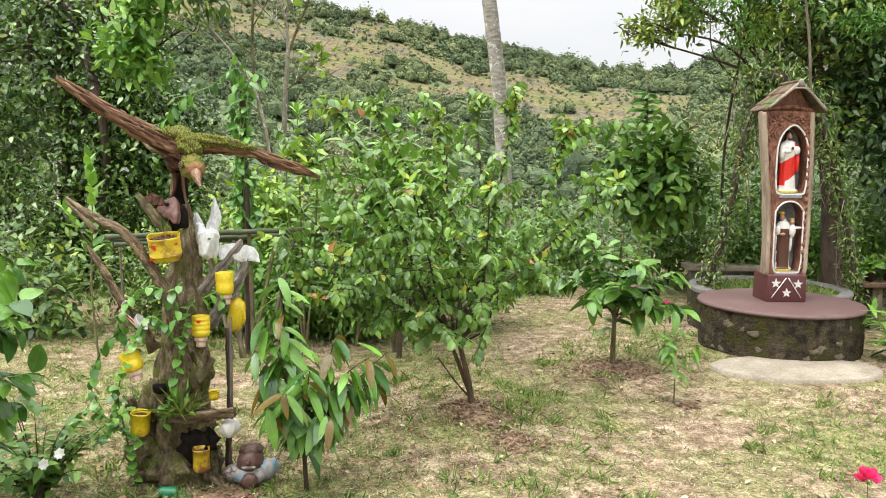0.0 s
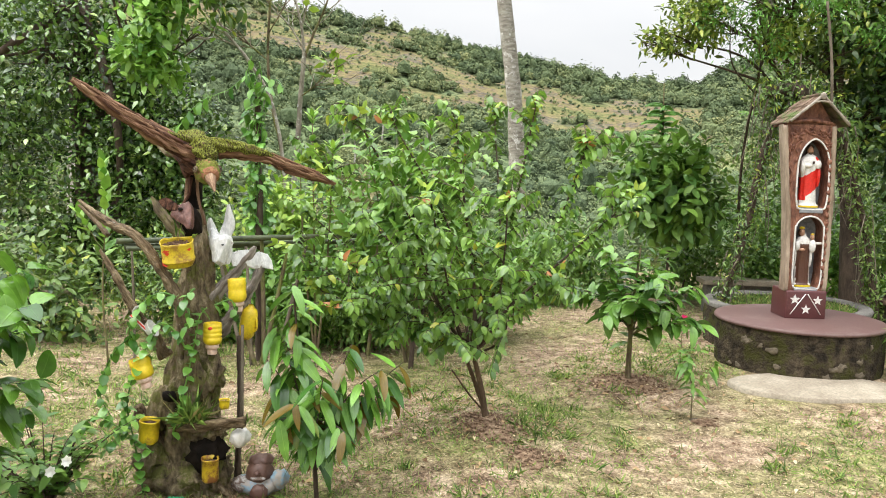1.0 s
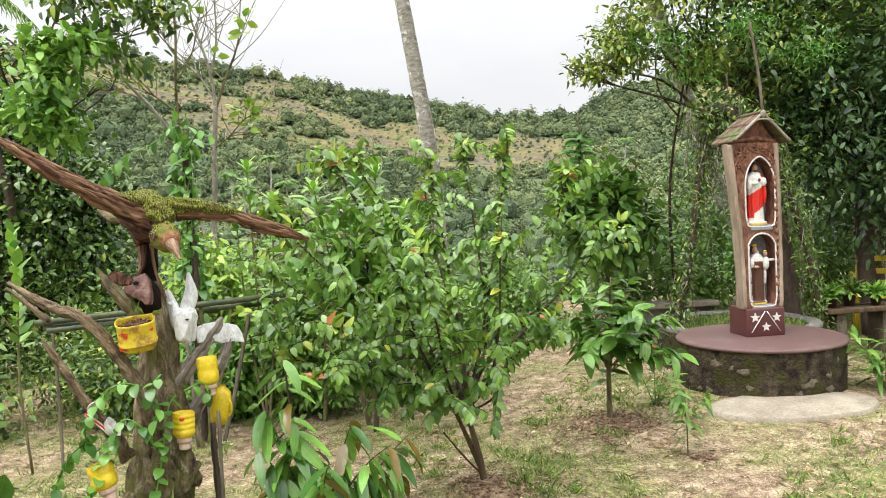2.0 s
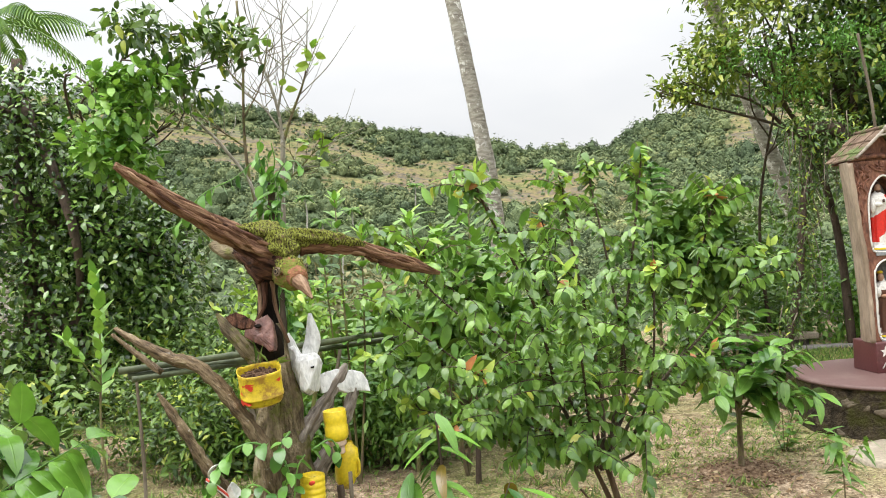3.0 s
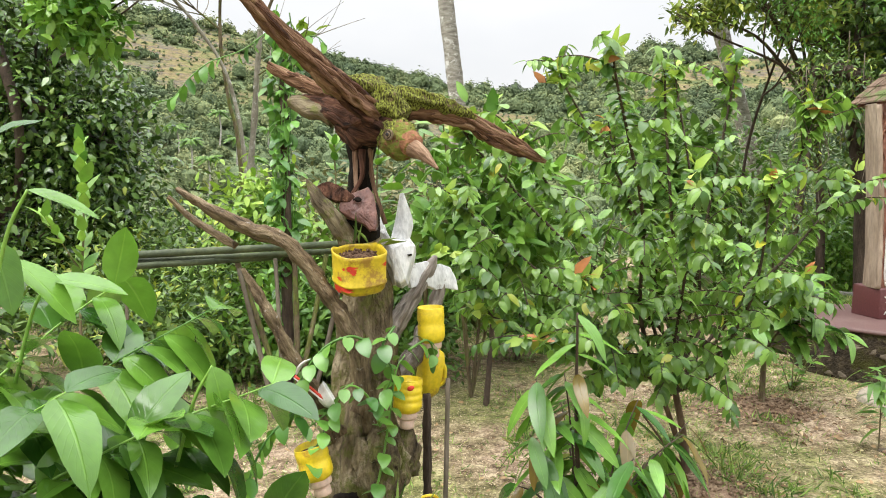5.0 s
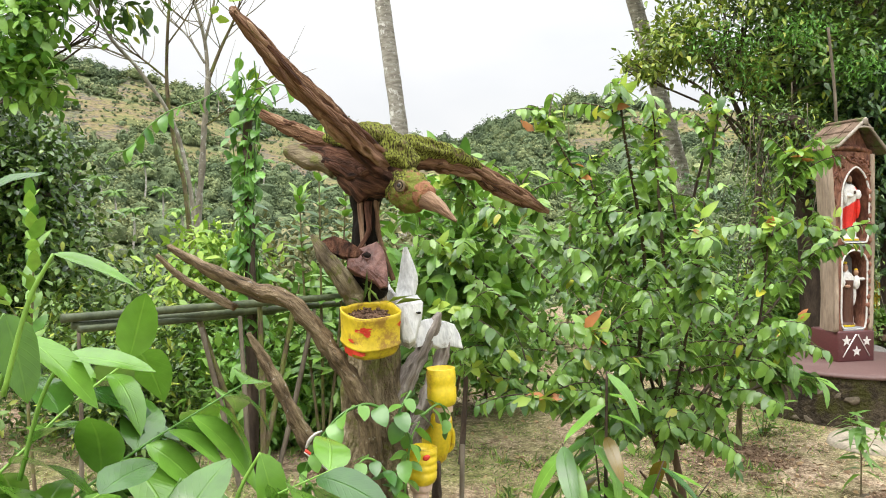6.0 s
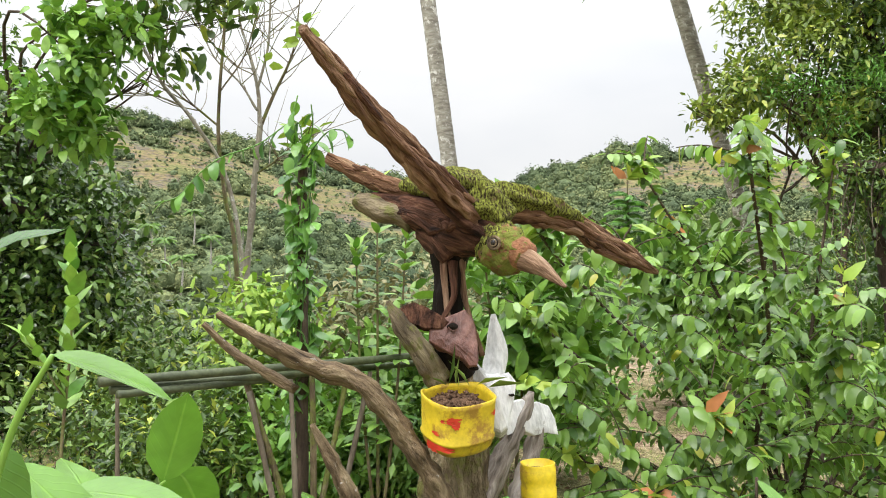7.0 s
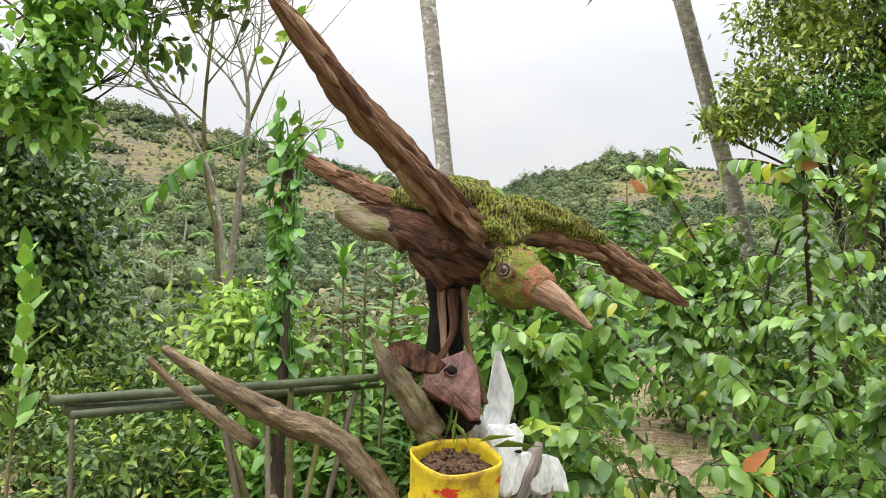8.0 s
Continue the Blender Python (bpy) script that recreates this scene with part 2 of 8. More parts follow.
GREY_CEMENT = surface("grey_cement", [(0.3, (0.1, 0.095, 0.085)), (0.7, (0.26, 0.245, 0.22))], 4, (1, 1, 1), 0.95, 50, 0.5, 0.006)
TILE = surface("grey_stone_tile", [(0.3, (0.2, 0.21, 0.225)), (0.7, (0.38, 0.39, 0.41))], 8, (1, 1, 1), 0.8, 50, 0.5, 0.005)
YELLOW = paint("yellow_plastic", (0.72, 0.53, 0.02), 0.4, (0.38, 0.2, 0.03), (0.55, 0.66), 14)
YELLOW_DIRTY = paint("dirty_yellow_plastic", (0.6, 0.42, 0.02), 0.5, (0.2, 0.08, 0.02), (0.44, 0.56), 18)
YELLOW_CAN = paint("paint_stained_yellow_plastic", (0.6, 0.44, 0.02), 0.4, (0.3, 0.17, 0.02), (0.5, 0.6), 16)
RED_PAINT = paint("red_paint", (0.62, 0.045, 0.02), 0.5, (0.6, 0.3, 0.03), (0.6, 0.7), 25)
PINK_CAP = paint("faded_pink_plastic", (0.66, 0.47, 0.37), 0.5)
RED = paint("red_robe_paint", (0.66, 0.025, 0.015), 0.4)
BROWN_ROBE = paint("brown_robe_paint", (0.09, 0.035, 0.02), 0.4)
SKIN_CLAY = paint("tan_painted_plaster", (0.42, 0.24, 0.15), 0.5)
DARK_HAIR = paint("dark_brown_paint", (0.06, 0.03, 0.02), 0.5)
BLUE_PAINT = paint("pale_blue_paint", (0.2, 0.31, 0.39), 0.5, (0.3, 0.27, 0.24), (0.45, 0.55), 14)
SOIL = surface("potting_soil", [(0.3, (0.05, 0.03, 0.02)), (0.7, (0.17, 0.10, 0.06))], 30, (1, 1, 1), 1.0, 90, 1.0, 0.01)
RED_SOIL = surface("bare_red_brown_soil", [(0.3, (0.12, 0.075, 0.048)), (0.5, (0.26, 0.17, 0.11)), (0.7, (0.45, 0.33, 0.22))], 26, (1, 1, 1), 1.0, 110, 1.0, 0.012)
# charred wood; also the black put in for shade inside stump cavities
BLACK = surface("charred_wood_and_hollow_shade", [(0.3, (0.006, 0.005, 0.004)), (0.7, (0.024, 0.017, 0.013))], 14, (1, 1, 0.4), 0.8, 60, 0.6, 0.008)
BLACK.node_tree.nodes["Principled BSDF"].inputs["Specular IOR Level"].default_value = 0.1
GLASSY = paint("dark_glass_bead", (0.02, 0.015, 0.012), 0.1, (0.05, 0.04, 0.03))
SHINGLE = surface("weathered_shingle", [(0.3, (0.1, 0.065, 0.045)), (0.7, (0.26, 0.18, 0.13))], 9, (1, 1, 1), 0.9, 45, 0.9, 0.012, (0.13, 0.17, 0.06), 7, (0.52, 0.62))
EDGE_BOARD = surface("bleached_edge_board", [(0.3, (0.22, 0.18, 0.14)), (0.7, (0.46, 0.41, 0.35))], 9, (1, 1, 1), 0.9, 50, 0.7, 0.008)
GREEN_GLASS = paint("green_bottle_plastic", (0.03, 0.22, 0.1), 0.25)

L_SHRUB = leaf_mat("shrub_leaf", (0.05, 0.125, 0.022), (0.215, 0.37, 0.068), 0.28, 0.42, (0.46, 0.46, 0.05), 0.975)
L_TIP = leaf_mat("young_lime_leaf", (0.22, 0.36, 0.05), (0.44, 0.56, 0.1), 0.45, 0.32, (0.5, 0.2, 0.08), 0.85)
L_TREE = leaf_mat("broad_green_leaf", (0.065, 0.165, 0.022), (0.17, 0.32, 0.045), 0.35, 0.25)
L_BROAD = leaf_mat("large_drooping_leaf", (0.035, 0.105, 0.018), (0.15, 0.3, 0.05), 0.26, 0.25, veins=True)
L_DARK = leaf_mat("dark_glossy_leaf", (0.015, 0.042, 0.01), (0.145, 0.26, 0.052), 0.22, 0.15, (0.26, 0.37, 0.08), 0.92)
# leaf green darkened to stand in for the deep shade behind the shrine
L_SHADE = leaf_mat("shade_darkened_leaf", (0.014, 0.036, 0.012), (0.065, 0.13, 0.035), 0.4, 0.12)
# olive green lightened to carry the sunlit look of the crown's left part
L_OLIVE = leaf_mat("olive_sunlit_leaf", (0.055, 0.1, 0.016), (0.27, 0.36, 0.06), 0.35, 0.3, (0.42, 0.46, 0.09), 0.85)
L_DARK2 = leaf_mat("dark_green_leaf", (0.024, 0.06, 0.013), (0.15, 0.25, 0.046), 0.35, 0.22, (0.34, 0.4, 0.06), 0.9)
L_MID = leaf_mat("mid_green_leaf", (0.06, 0.15, 0.025), (0.17, 0.3, 0.05), 0.42, 0.22)
L_LIME = leaf_mat("lime_leaf", (0.16, 0.3, 0.04), (0.32, 0.46, 0.07), 0.45, 0.3)
L_BRIGHT = leaf_mat("fresh_green_leaf", (0.07, 0.19, 0.026), (0.25, 0.44, 0.075), 0.36, 0.3)
L_FG = leaf_mat("glossy_citrus_leaf", (0.026, 0.085, 0.014), (0.135, 0.285, 0.038), 0.18, 0.32, veins=True)
L_BRONZE = leaf_mat("lance_leaf_green_and_bronze", (0.035, 0.11, 0.018), (0.18, 0.37, 0.055), 0.25, 0.3, (0.15, 0.105, 0.018), 0.88, veins=True)
L_SUNNY = leaf_mat("young_light_green_leaf", (0.1, 0.25, 0.03), (0.33, 0.52, 0.09), 0.4, 0.35)
L_VINE = leaf_mat("vine_leaf", (0.045, 0.14, 0.022), (0.16, 0.34, 0.055), 0.28, 0.3)
L_CREEP = leaf_mat("creeper_leaf", (0.06, 0.12, 0.025), (0.19, 0.28, 0.06), 0.5, 0.22)
L_DRY = leaf_mat("dry_brush_leaf", (0.12, 0.13, 0.05), (0.24, 0.22, 0.1), 0.6, 0.2)
L_FERN = leaf_mat("feathery_leaf", (0.06, 0.17, 0.025), (0.16, 0.36, 0.06), 0.5, 0.35)
L_BLADE = leaf_mat("grass_blade", (0.065, 0.145, 0.025), (0.31, 0.45, 0.1), 0.6, 0.25, (0.5, 0.43, 0.2), 0.86)
L_FALLEN = leaf_mat("fallen_brown_leaf", (0.12, 0.06, 0.03), (0.4, 0.27, 0.14), 0.8, 0.05, (0.6, 0.5, 0.3), 0.9)
L_STRAW = leaf_mat("dry_straw", (0.17, 0.115, 0.07), (0.74, 0.6, 0.42), 0.8, 0.1, (0.13, 0.07, 0.04), 0.84)
PETAL_W = leaf_mat("white_petal", (0.75, 0.75, 0.72), (0.85, 0.85, 0.82), 0.6, 0.3)
PETAL_P = leaf_mat("pink_petal", (0.7, 0.03, 0.17), (0.8, 0.07, 0.25), 0.6, 0.25)


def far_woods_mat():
    """Woods far off: each tree has its own tone, paled for distance haze, each leaf clump a slight change."""
    m, n, l, p = mat_base("haze_paled_far_woods")
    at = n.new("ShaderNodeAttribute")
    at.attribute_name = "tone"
    # greens paled and greyed here to stand in for distance haze
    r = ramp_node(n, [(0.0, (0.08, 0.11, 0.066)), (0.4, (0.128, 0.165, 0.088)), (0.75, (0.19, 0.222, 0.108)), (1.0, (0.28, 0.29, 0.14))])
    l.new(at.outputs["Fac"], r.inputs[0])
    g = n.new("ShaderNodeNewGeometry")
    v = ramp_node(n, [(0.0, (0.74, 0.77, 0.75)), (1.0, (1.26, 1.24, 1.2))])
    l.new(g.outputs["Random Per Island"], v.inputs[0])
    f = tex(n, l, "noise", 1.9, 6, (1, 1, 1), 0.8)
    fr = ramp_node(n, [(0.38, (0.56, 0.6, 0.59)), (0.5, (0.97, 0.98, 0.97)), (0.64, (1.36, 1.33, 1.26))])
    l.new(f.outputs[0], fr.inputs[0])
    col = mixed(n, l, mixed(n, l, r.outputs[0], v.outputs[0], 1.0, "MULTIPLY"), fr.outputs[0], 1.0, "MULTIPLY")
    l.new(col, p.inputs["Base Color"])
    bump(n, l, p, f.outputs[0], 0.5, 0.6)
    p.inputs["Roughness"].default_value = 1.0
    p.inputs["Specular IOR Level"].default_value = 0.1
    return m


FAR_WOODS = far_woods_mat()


def ground_mat():
    m, n, l, p = mat_base("dry_mown_grass_ground")
    a, b, c = tex(n, l, "noise", 1.1, 6), tex(n, l, "noise", 9, 8, (1, 1, 1), 0.7), tex(n, l, "noise", 60, 5)
    soil = ramp_node(n, [(0.34, (0.11, 0.07, 0.045)), (0.5, (0.31, 0.225, 0.15)), (0.66, (0.58, 0.46, 0.33))])
    l.new(b.outputs[0], soil.inputs[0])
    grass = ramp_node(n, [(0.34, (0.075, 0.08, 0.028)), (0.66, (0.33, 0.325, 0.13))])
    l.new(b.outputs[0], grass.inputs[0])
    f = ramp_node(n, [(0.42, (0, 0, 0)), (0.62, (1, 1, 1))])
    l.new(a.outputs[0], f.inputs[0])
    v = ramp_node(n, [(0.35, (0.4, 0.4, 0.4)), (0.62, (1.3, 1.3, 1.3))])
    l.new(c.outputs[0], v.inputs[0])
    near = mixed(n, l, mixed(n, l, soil.outputs[0], grass.outputs[0], f.outputs[0]), v.outputs[0], 0.9, "MULTIPLY")
    # hillside: dry grass and grey rock
    h1, h2 = tex(n, l, "noise", 0.045, 11, (1, 1, 1.6), 0.78), tex(n, l, "noise", 0.5, 12, (1, 1, 1), 0.8)
    hill = ramp_node(n, [(0.34, (0.075, 0.095, 0.038)), (0.42, (0.12, 0.13, 0.05)), (0.48, (0.178, 0.158, 0.072)), (0.53, (0.16, 0.122, 0.07)), (0.565, (0.11, 0.098, 0.092)), (0.62, (0.16, 0.145, 0.062)), (0.68, (0.09, 0.1, 0.046))])
    l.new(h1.outputs[0], hill.inputs[0])
    cover = n.new("ShaderNodeAttribute")
    cover.attribute_name = "open_land"
    wood = ramp_node(n, [(0.3, (0.09, 0.125, 0.065)), (0.7, (0.15, 0.19, 0.095))])
    l.new(h2.outputs[0], wood.inputs[0])
    land = mixed(n, l, wood.outputs[0], hill.outputs[0], cover.outputs["Fac"])
    hv = ramp_node(n, [(0.4, (0.4, 0.45, 0.4)), (0.5, (0.95, 0.95, 0.95)), (0.6, (1.4, 1.35, 1.25))])
    l.new(h2.outputs[0], hv.inputs[0])
    far = mixed(n, l, land, hv.outputs[0], 1.0, "MULTIPLY")
    co, sep = n.new("ShaderNodeTexCoord"), n.new("ShaderNodeVectorMath")
    sep.operation = "LENGTH"
    l.new(co.outputs["Object"], sep.inputs[0])
    mr = n.new("ShaderNodeMapRange")
    mr.inputs[1].default_value, mr.inputs[2].default_value = 14, 40
    l.new(sep.outputs["Value"], mr.inputs[0])
    l.new(mixed(n, l, near, far, mr.outputs[0]), p.inputs["Base Color"])
    p.inputs["Roughness"].default_value = 1.0
    p.inputs["Specular IOR Level"].default_value = 0.1
    bump(n, l, p, c.outputs[0], 0.8, 0.02)
    return m


GROUND = ground_mat()

# ---------------------------------------------------------------- builders
RNG = np.random.default_rng(7)


class Mesh:
    """Collects vertices and faces for one mesh object."""

    def __init__(self):
        self.v, self.f, self.m, self.g, self.count = [], [], [], {}, 0

    def add(self, verts, faces, mi=0):
        verts = np.asarray(verts, float).reshape(-1, 3)
        self.v.append(verts)
        self.f += [tuple(i + self.count for i in f) for f in faces]
        self.m += [mi] * len(faces)
        self.count += len(verts)
        return self

    def object(self, name, mats, parent=None, label="", smooth=True):
        me = bpy.data.meshes.new(name)
        me.from_pydata(np.concatenate(self.v).tolist() if self.v else [], [], self.f)
        for m in mats if isinstance(mats, (list, tuple)) else [mats]:
            me.materials.append(m)
        me.polygons.foreach_set("material_index", self.m)
        me.polygons.foreach_set("use_smooth", [smooth] * len(self.f))
        if self.g:
            co = np.concatenate(self.v)
            for at, arr in self.g.items():
                co[at : at + len(arr)] = arr
            me.attributes.new("grain", "FLOAT_VECTOR", "POINT").data.foreach_set("vector", co.ravel())
        me.update()
        ob = new(name, me)
        if parent:
            ob.parent = parent
        if label:
            ob["label"] = label
        return ob


def thing(name, label, category, group="", kind="", at=(0, 0, 0)):
    e = new(name)
    e.location = at
    e.empty_display_size = 0.05
    return tagged(e, label, category, group, kind)


def unit(a):
    a = np.asarray(a, float)
    return a / np.maximum(np.linalg.norm(a, axis=-1, keepdims=True), 1e-9)


def smooth_line(pts, n):
    """Catmull-Rom through pts (k x d) sampled at n places."""
    p = np.asarray(pts, float)
    p = np.vstack([2 * p[0] - p[1], p, 2 * p[-1] - p[-2]])
    out = []
    for s in np.linspace(0, len(p) - 3 - 1e-6, n):
        i = int(s)
        t = s - i
        a, b, c, d = p[i : i + 4]
        out.append(0.5 * (2 * b + (c - a) * t + (2 * a - 5 * b + 4 * c - d) * t * t + (3 * b - a - 3 * c + d) * t**3))
    return np.array(out)


def axes_along(line):
    t = unit(np.gradient(line, axis=0))
    ref = np.array([0, 0, 1.0]) if abs(t[0][2]) < 0.9 else np.array([0, 1.0, 0])
    u = unit(np.cross(ref, t[0]))
    us = [u]
    for k in range(1, len(line)):
        u = unit(us[-1] - t[k] * (us[-1] @ t[k]))
        us.append(u)
    us = np.array(us)
    return t, us, np.cross(t, us)


def tube(mesh, pts, radii, sides=8, rings=None, rough=0.0, freq=8.0, flat=1.0, twist=0.0, ridges=0, mi=0, seed=0.0, cap=True, keel=0.0, keel_at=-1.57, roll=0.0, jag=0.0):
    """A tube through pts with radii (per point); rough: relief as a share of the radius; flat: ratio of the section's second axis; ridges: lengthwise furrows; keel: a sharp edge along the side keel_at; roll turns the section; jag: splintered edges."""
    pts = np.asarray(pts, float)
    rings = rings or max(2, len(pts) * 4)
    both = smooth_line(np.column_stack([pts, radii]), rings)
    line, rad = both[:, :3], np.maximum(both[:, 3], 0.0005)
    t, u, w = axes_along(line)
    if roll:
        u, w = u * math.cos(roll) + w * math.sin(roll), w * math.cos(roll) - u * math.sin(roll)
    verts, along, coords = [], np.r_[0, np.cumsum(np.linalg.norm(np.diff(line, axis=0), axis=1))], []
    for k in range(rings):
        for j in range(sides):
            a = 2 * math.pi * j / sides
            c, s = math.cos(a + twist * k / rings), math.sin(a + twist * k / rings)
            r = rad[k]
            if rough:
                q = line[k] + (u[k] * c + w[k] * s) * r
                nz = noise.noise(Vector(q * freq) + Vector((seed, 0, seed)))
                fr = noise.noise(Vector((c * 2.2 + seed, s * 2.2, k / rings * 1.7))) * 0.6
                rd = 0.5 * math.sin(a * ridges + 2.5 * noise.noise(Vector(line[k] * 4))) if ridges else 0
                r *= 1 + rough * (nz + fr + rd)
            if jag:
                r *= 1 + jag * abs(c) ** 3 * noise.noise(Vector((along[k] * 24, math.copysign(9, c) + seed, s * 2)))
            if keel:
                r *= 1 - 0.25 * keel + keel * max(0.0, math.cos(a - keel_at)) ** 3 + 0.5 * keel * max(0.0, math.cos(a - keel_at - 2.4)) ** 6
            verts.append(line[k] + u[k] * c * r + w[k] * s * r * flat)
            coords.append((c * r + seed, s * r * flat, along[k]))
    faces = [(k * sides + j, k * sides + (j + 1) % sides, (k + 1) * sides + (j + 1) % sides, (k + 1) * sides + j) for k in range(rings - 1) for j in range(sides)]
    if cap:
        faces += [tuple(range(sides))[::-1], tuple((rings - 1) * sides + j for j in range(sides))]
    if rough:
        mesh.g[mesh.count] = np.array(coords)
    mesh.add(verts, faces, mi)
    return line


def lathe(mesh, profile, sides=20, m=None, mi=0, square=0.0, mis=None):
    """Turned shape from (radius, height) rows; square: 0 round, towards 1 rounded square. mis: material per step."""
    m = m or Matrix()
    verts = []
    for r, z in profile:
        for j in range(sides):
            a = 2 * math.pi * j / sides
            c, s = math.cos(a), math.sin(a)
            k = 1 / max(abs(c), abs(s)) if square else 1
            k = 1 + square * (min(k, 1.25) - 1)
            verts.append(m @ Vector((r * c * k, r * s * k, z)))
    base = mesh.count
    steps = len(profile) - 1
    for i in range(steps):
        faces = [(i * sides + j, i * sides + (j + 1) % sides, (i + 1) * sides + (j + 1) % sides, (i + 1) * sides + j) for j in range(sides)]
        if i == 0:
            mesh.add(verts, faces, mis[i] if mis else mi)
        else:
            mesh.f += [tuple(x + base for x in f) for f in faces]
            mesh.m += [mis[i] if mis else mi] * sides
    return mesh


def blob(mesh, centre, radii, rough=0.15, freq=6.0, level=3, mi=0, m=None, seed=0.0):
    bm = bmesh.new()
    bmesh.ops.create_icosphere(bm, subdivisions=level, radius=1.0)
    rot = m.to_3x3() if m else Matrix.Identity(3)
    vs = []
    for v in bm.verts:
        c = v.co
        k = 1 + rough * noise.noise(Vector(c * freq * 0.35) + Vector((seed, seed, 0))) + rough * 0.5 * noise.noise(Vector(c * freq))
        q = rot @ Vector((c.x * radii[0] * k, c.y * radii[1] * k, c.z * radii[2] * k))
        vs.append((q.x + centre[0], q.y + centre[1], q.z + centre[2]))
    fs = [tuple(v.index for v in f.verts) for f in bm.faces]
    bm.free()
    mesh.add(vs, fs, mi)


def slab(mesh, lo, hi, mi=0, m=None, wob=0.0, bevel=0.0):
    """A box between two corners, with bevelled edges when asked."""
    bm = bmesh.new()
    bmesh.ops.create_cube(bm, size=1.0)
    for v in bm.verts:
        v.co = Vector([lo[i] + (hi[i] - lo[i]) * (v.co[i] + 0.5) for i in range(3)])
    if bevel:
        bmesh.ops.bevel(bm, geom=bm.edges[:], offset=bevel, segments=2, affect="EDGES", profile=0.6)
    if wob:
        for v in bm.verts:
            v.co += Vector((noise.noise(v.co * 9), noise.noise(v.co * 9 + Vector((5, 0, 0))), noise.noise(v.co * 9 + Vector((0, 7, 0))))) * wob
    bm.verts.index_update()
    mesh.add([(m @ v.co if m else v.co)[:] for v in bm.verts], [tuple(v.index for v in f.verts) for f in bm.faces], mi)
    bm.free()


def leaves(mesh, base, way, up, length, width, droop=0.25, fold=0.15, full=True, shape=0.36, mi=0):
    """Leaves in one go: base points, directions, upper sides, lengths, widths."""
    base, way, up = np.atleast_2d(base).astype(float), unit(np.atleast_2d(way)), np.atleast_2d(up).astype(float)
    n = len(base)
    L, W = np.broadcast_to(np.asarray(length, float), n)[:, None], np.broadcast_to(np.asarray(width, float), n)[:, None]
    D = np.broadcast_to(np.asarray(droop, float), n)[:, None]
    side = unit(np.cross(way, up) + 1e-6)
    nrm = np.cross(side, way)

    def c(s):
        return base + way * L * s - nrm * D * L * s * s

    if full == "fine":
        st = np.array([0.0, 0.07, 0.2, 0.36, 0.54, 0.72, 0.88, 1.0])
        wd = np.array([0.03, 0.45, 0.86, 1.0, 0.97, 0.79, 0.45, 0.0]) * 0.5
        cols = []
        wave = RNG.uniform(-0.06, 0.06, (n, 1))
        for s, q in zip(st, wd):
            lift = nrm * W * q * fold + nrm * W * wave * math.sin(s * 9)
            cols += [c(s) - side * W * q + lift, c(s), c(s) + side * W * q + lift]
        v = np.stack(cols, 1)
        pat = [f for i in range(7) for f in ((3 * i, 3 * i + 1, 3 * i + 4, 3 * i + 3), (3 * i + 1, 3 * i + 2, 3 * i + 5, 3 * i + 4))]
        k = 24
        mesh.g[mesh.count] = np.tile(np.array([(x, s, 0.0) for s in st for x in (-1.0, 0.0, 1.0)]), (n, 1))
    elif full:
        s1, s2 = shape - 0.04, 0.73
        w1, w2 = W * 0.5, W * 0.33
        lift1, lift2 = nrm * w1 * fold, nrm * w2 * fold
        v = np.stack([c(0), c(s1) - side * w1 + lift1, c(s1), c(s1) + side * w1 + lift1, c(s2) - side * w2 + lift2, c(s2), c(s2) + side * w2 + lift2, c(1)], 1)
        pat = [(0, 2, 1), (0, 3, 2), (1, 2, 5, 4), (2, 3, 6, 5), (4, 5, 7), (5, 6, 7)]
        k = 8
    else:
        w1 = W * 0.5
        lift = nrm * w1 * fold
        v = np.stack([c(0), c(0.45) - side * w1 + lift, c(1), c(0.45) + side * w1 + lift], 1)
        pat = [(0, 2, 1), (0, 3, 2)]
        k = 4
    start = mesh.count
    mesh.v.append(v.reshape(-1, 3))
    mesh.count += n * k
    for i in range(n):
        o = start + i * k
        mesh.f += [tuple(o + x for x in f) for f in pat]
    mesh.m += [mi] * (n * len(pat))


def rand_dirs(n, zlo=-1.0, zhi=1.0):
    z, a = RNG.uniform(zlo, zhi, n), RNG.uniform(0, 2 * math.pi, n)
    r = np.sqrt(np.maximum(0, 1 - z * z))
    return np.column_stack([r * np.cos(a), r * np.sin(a), z])


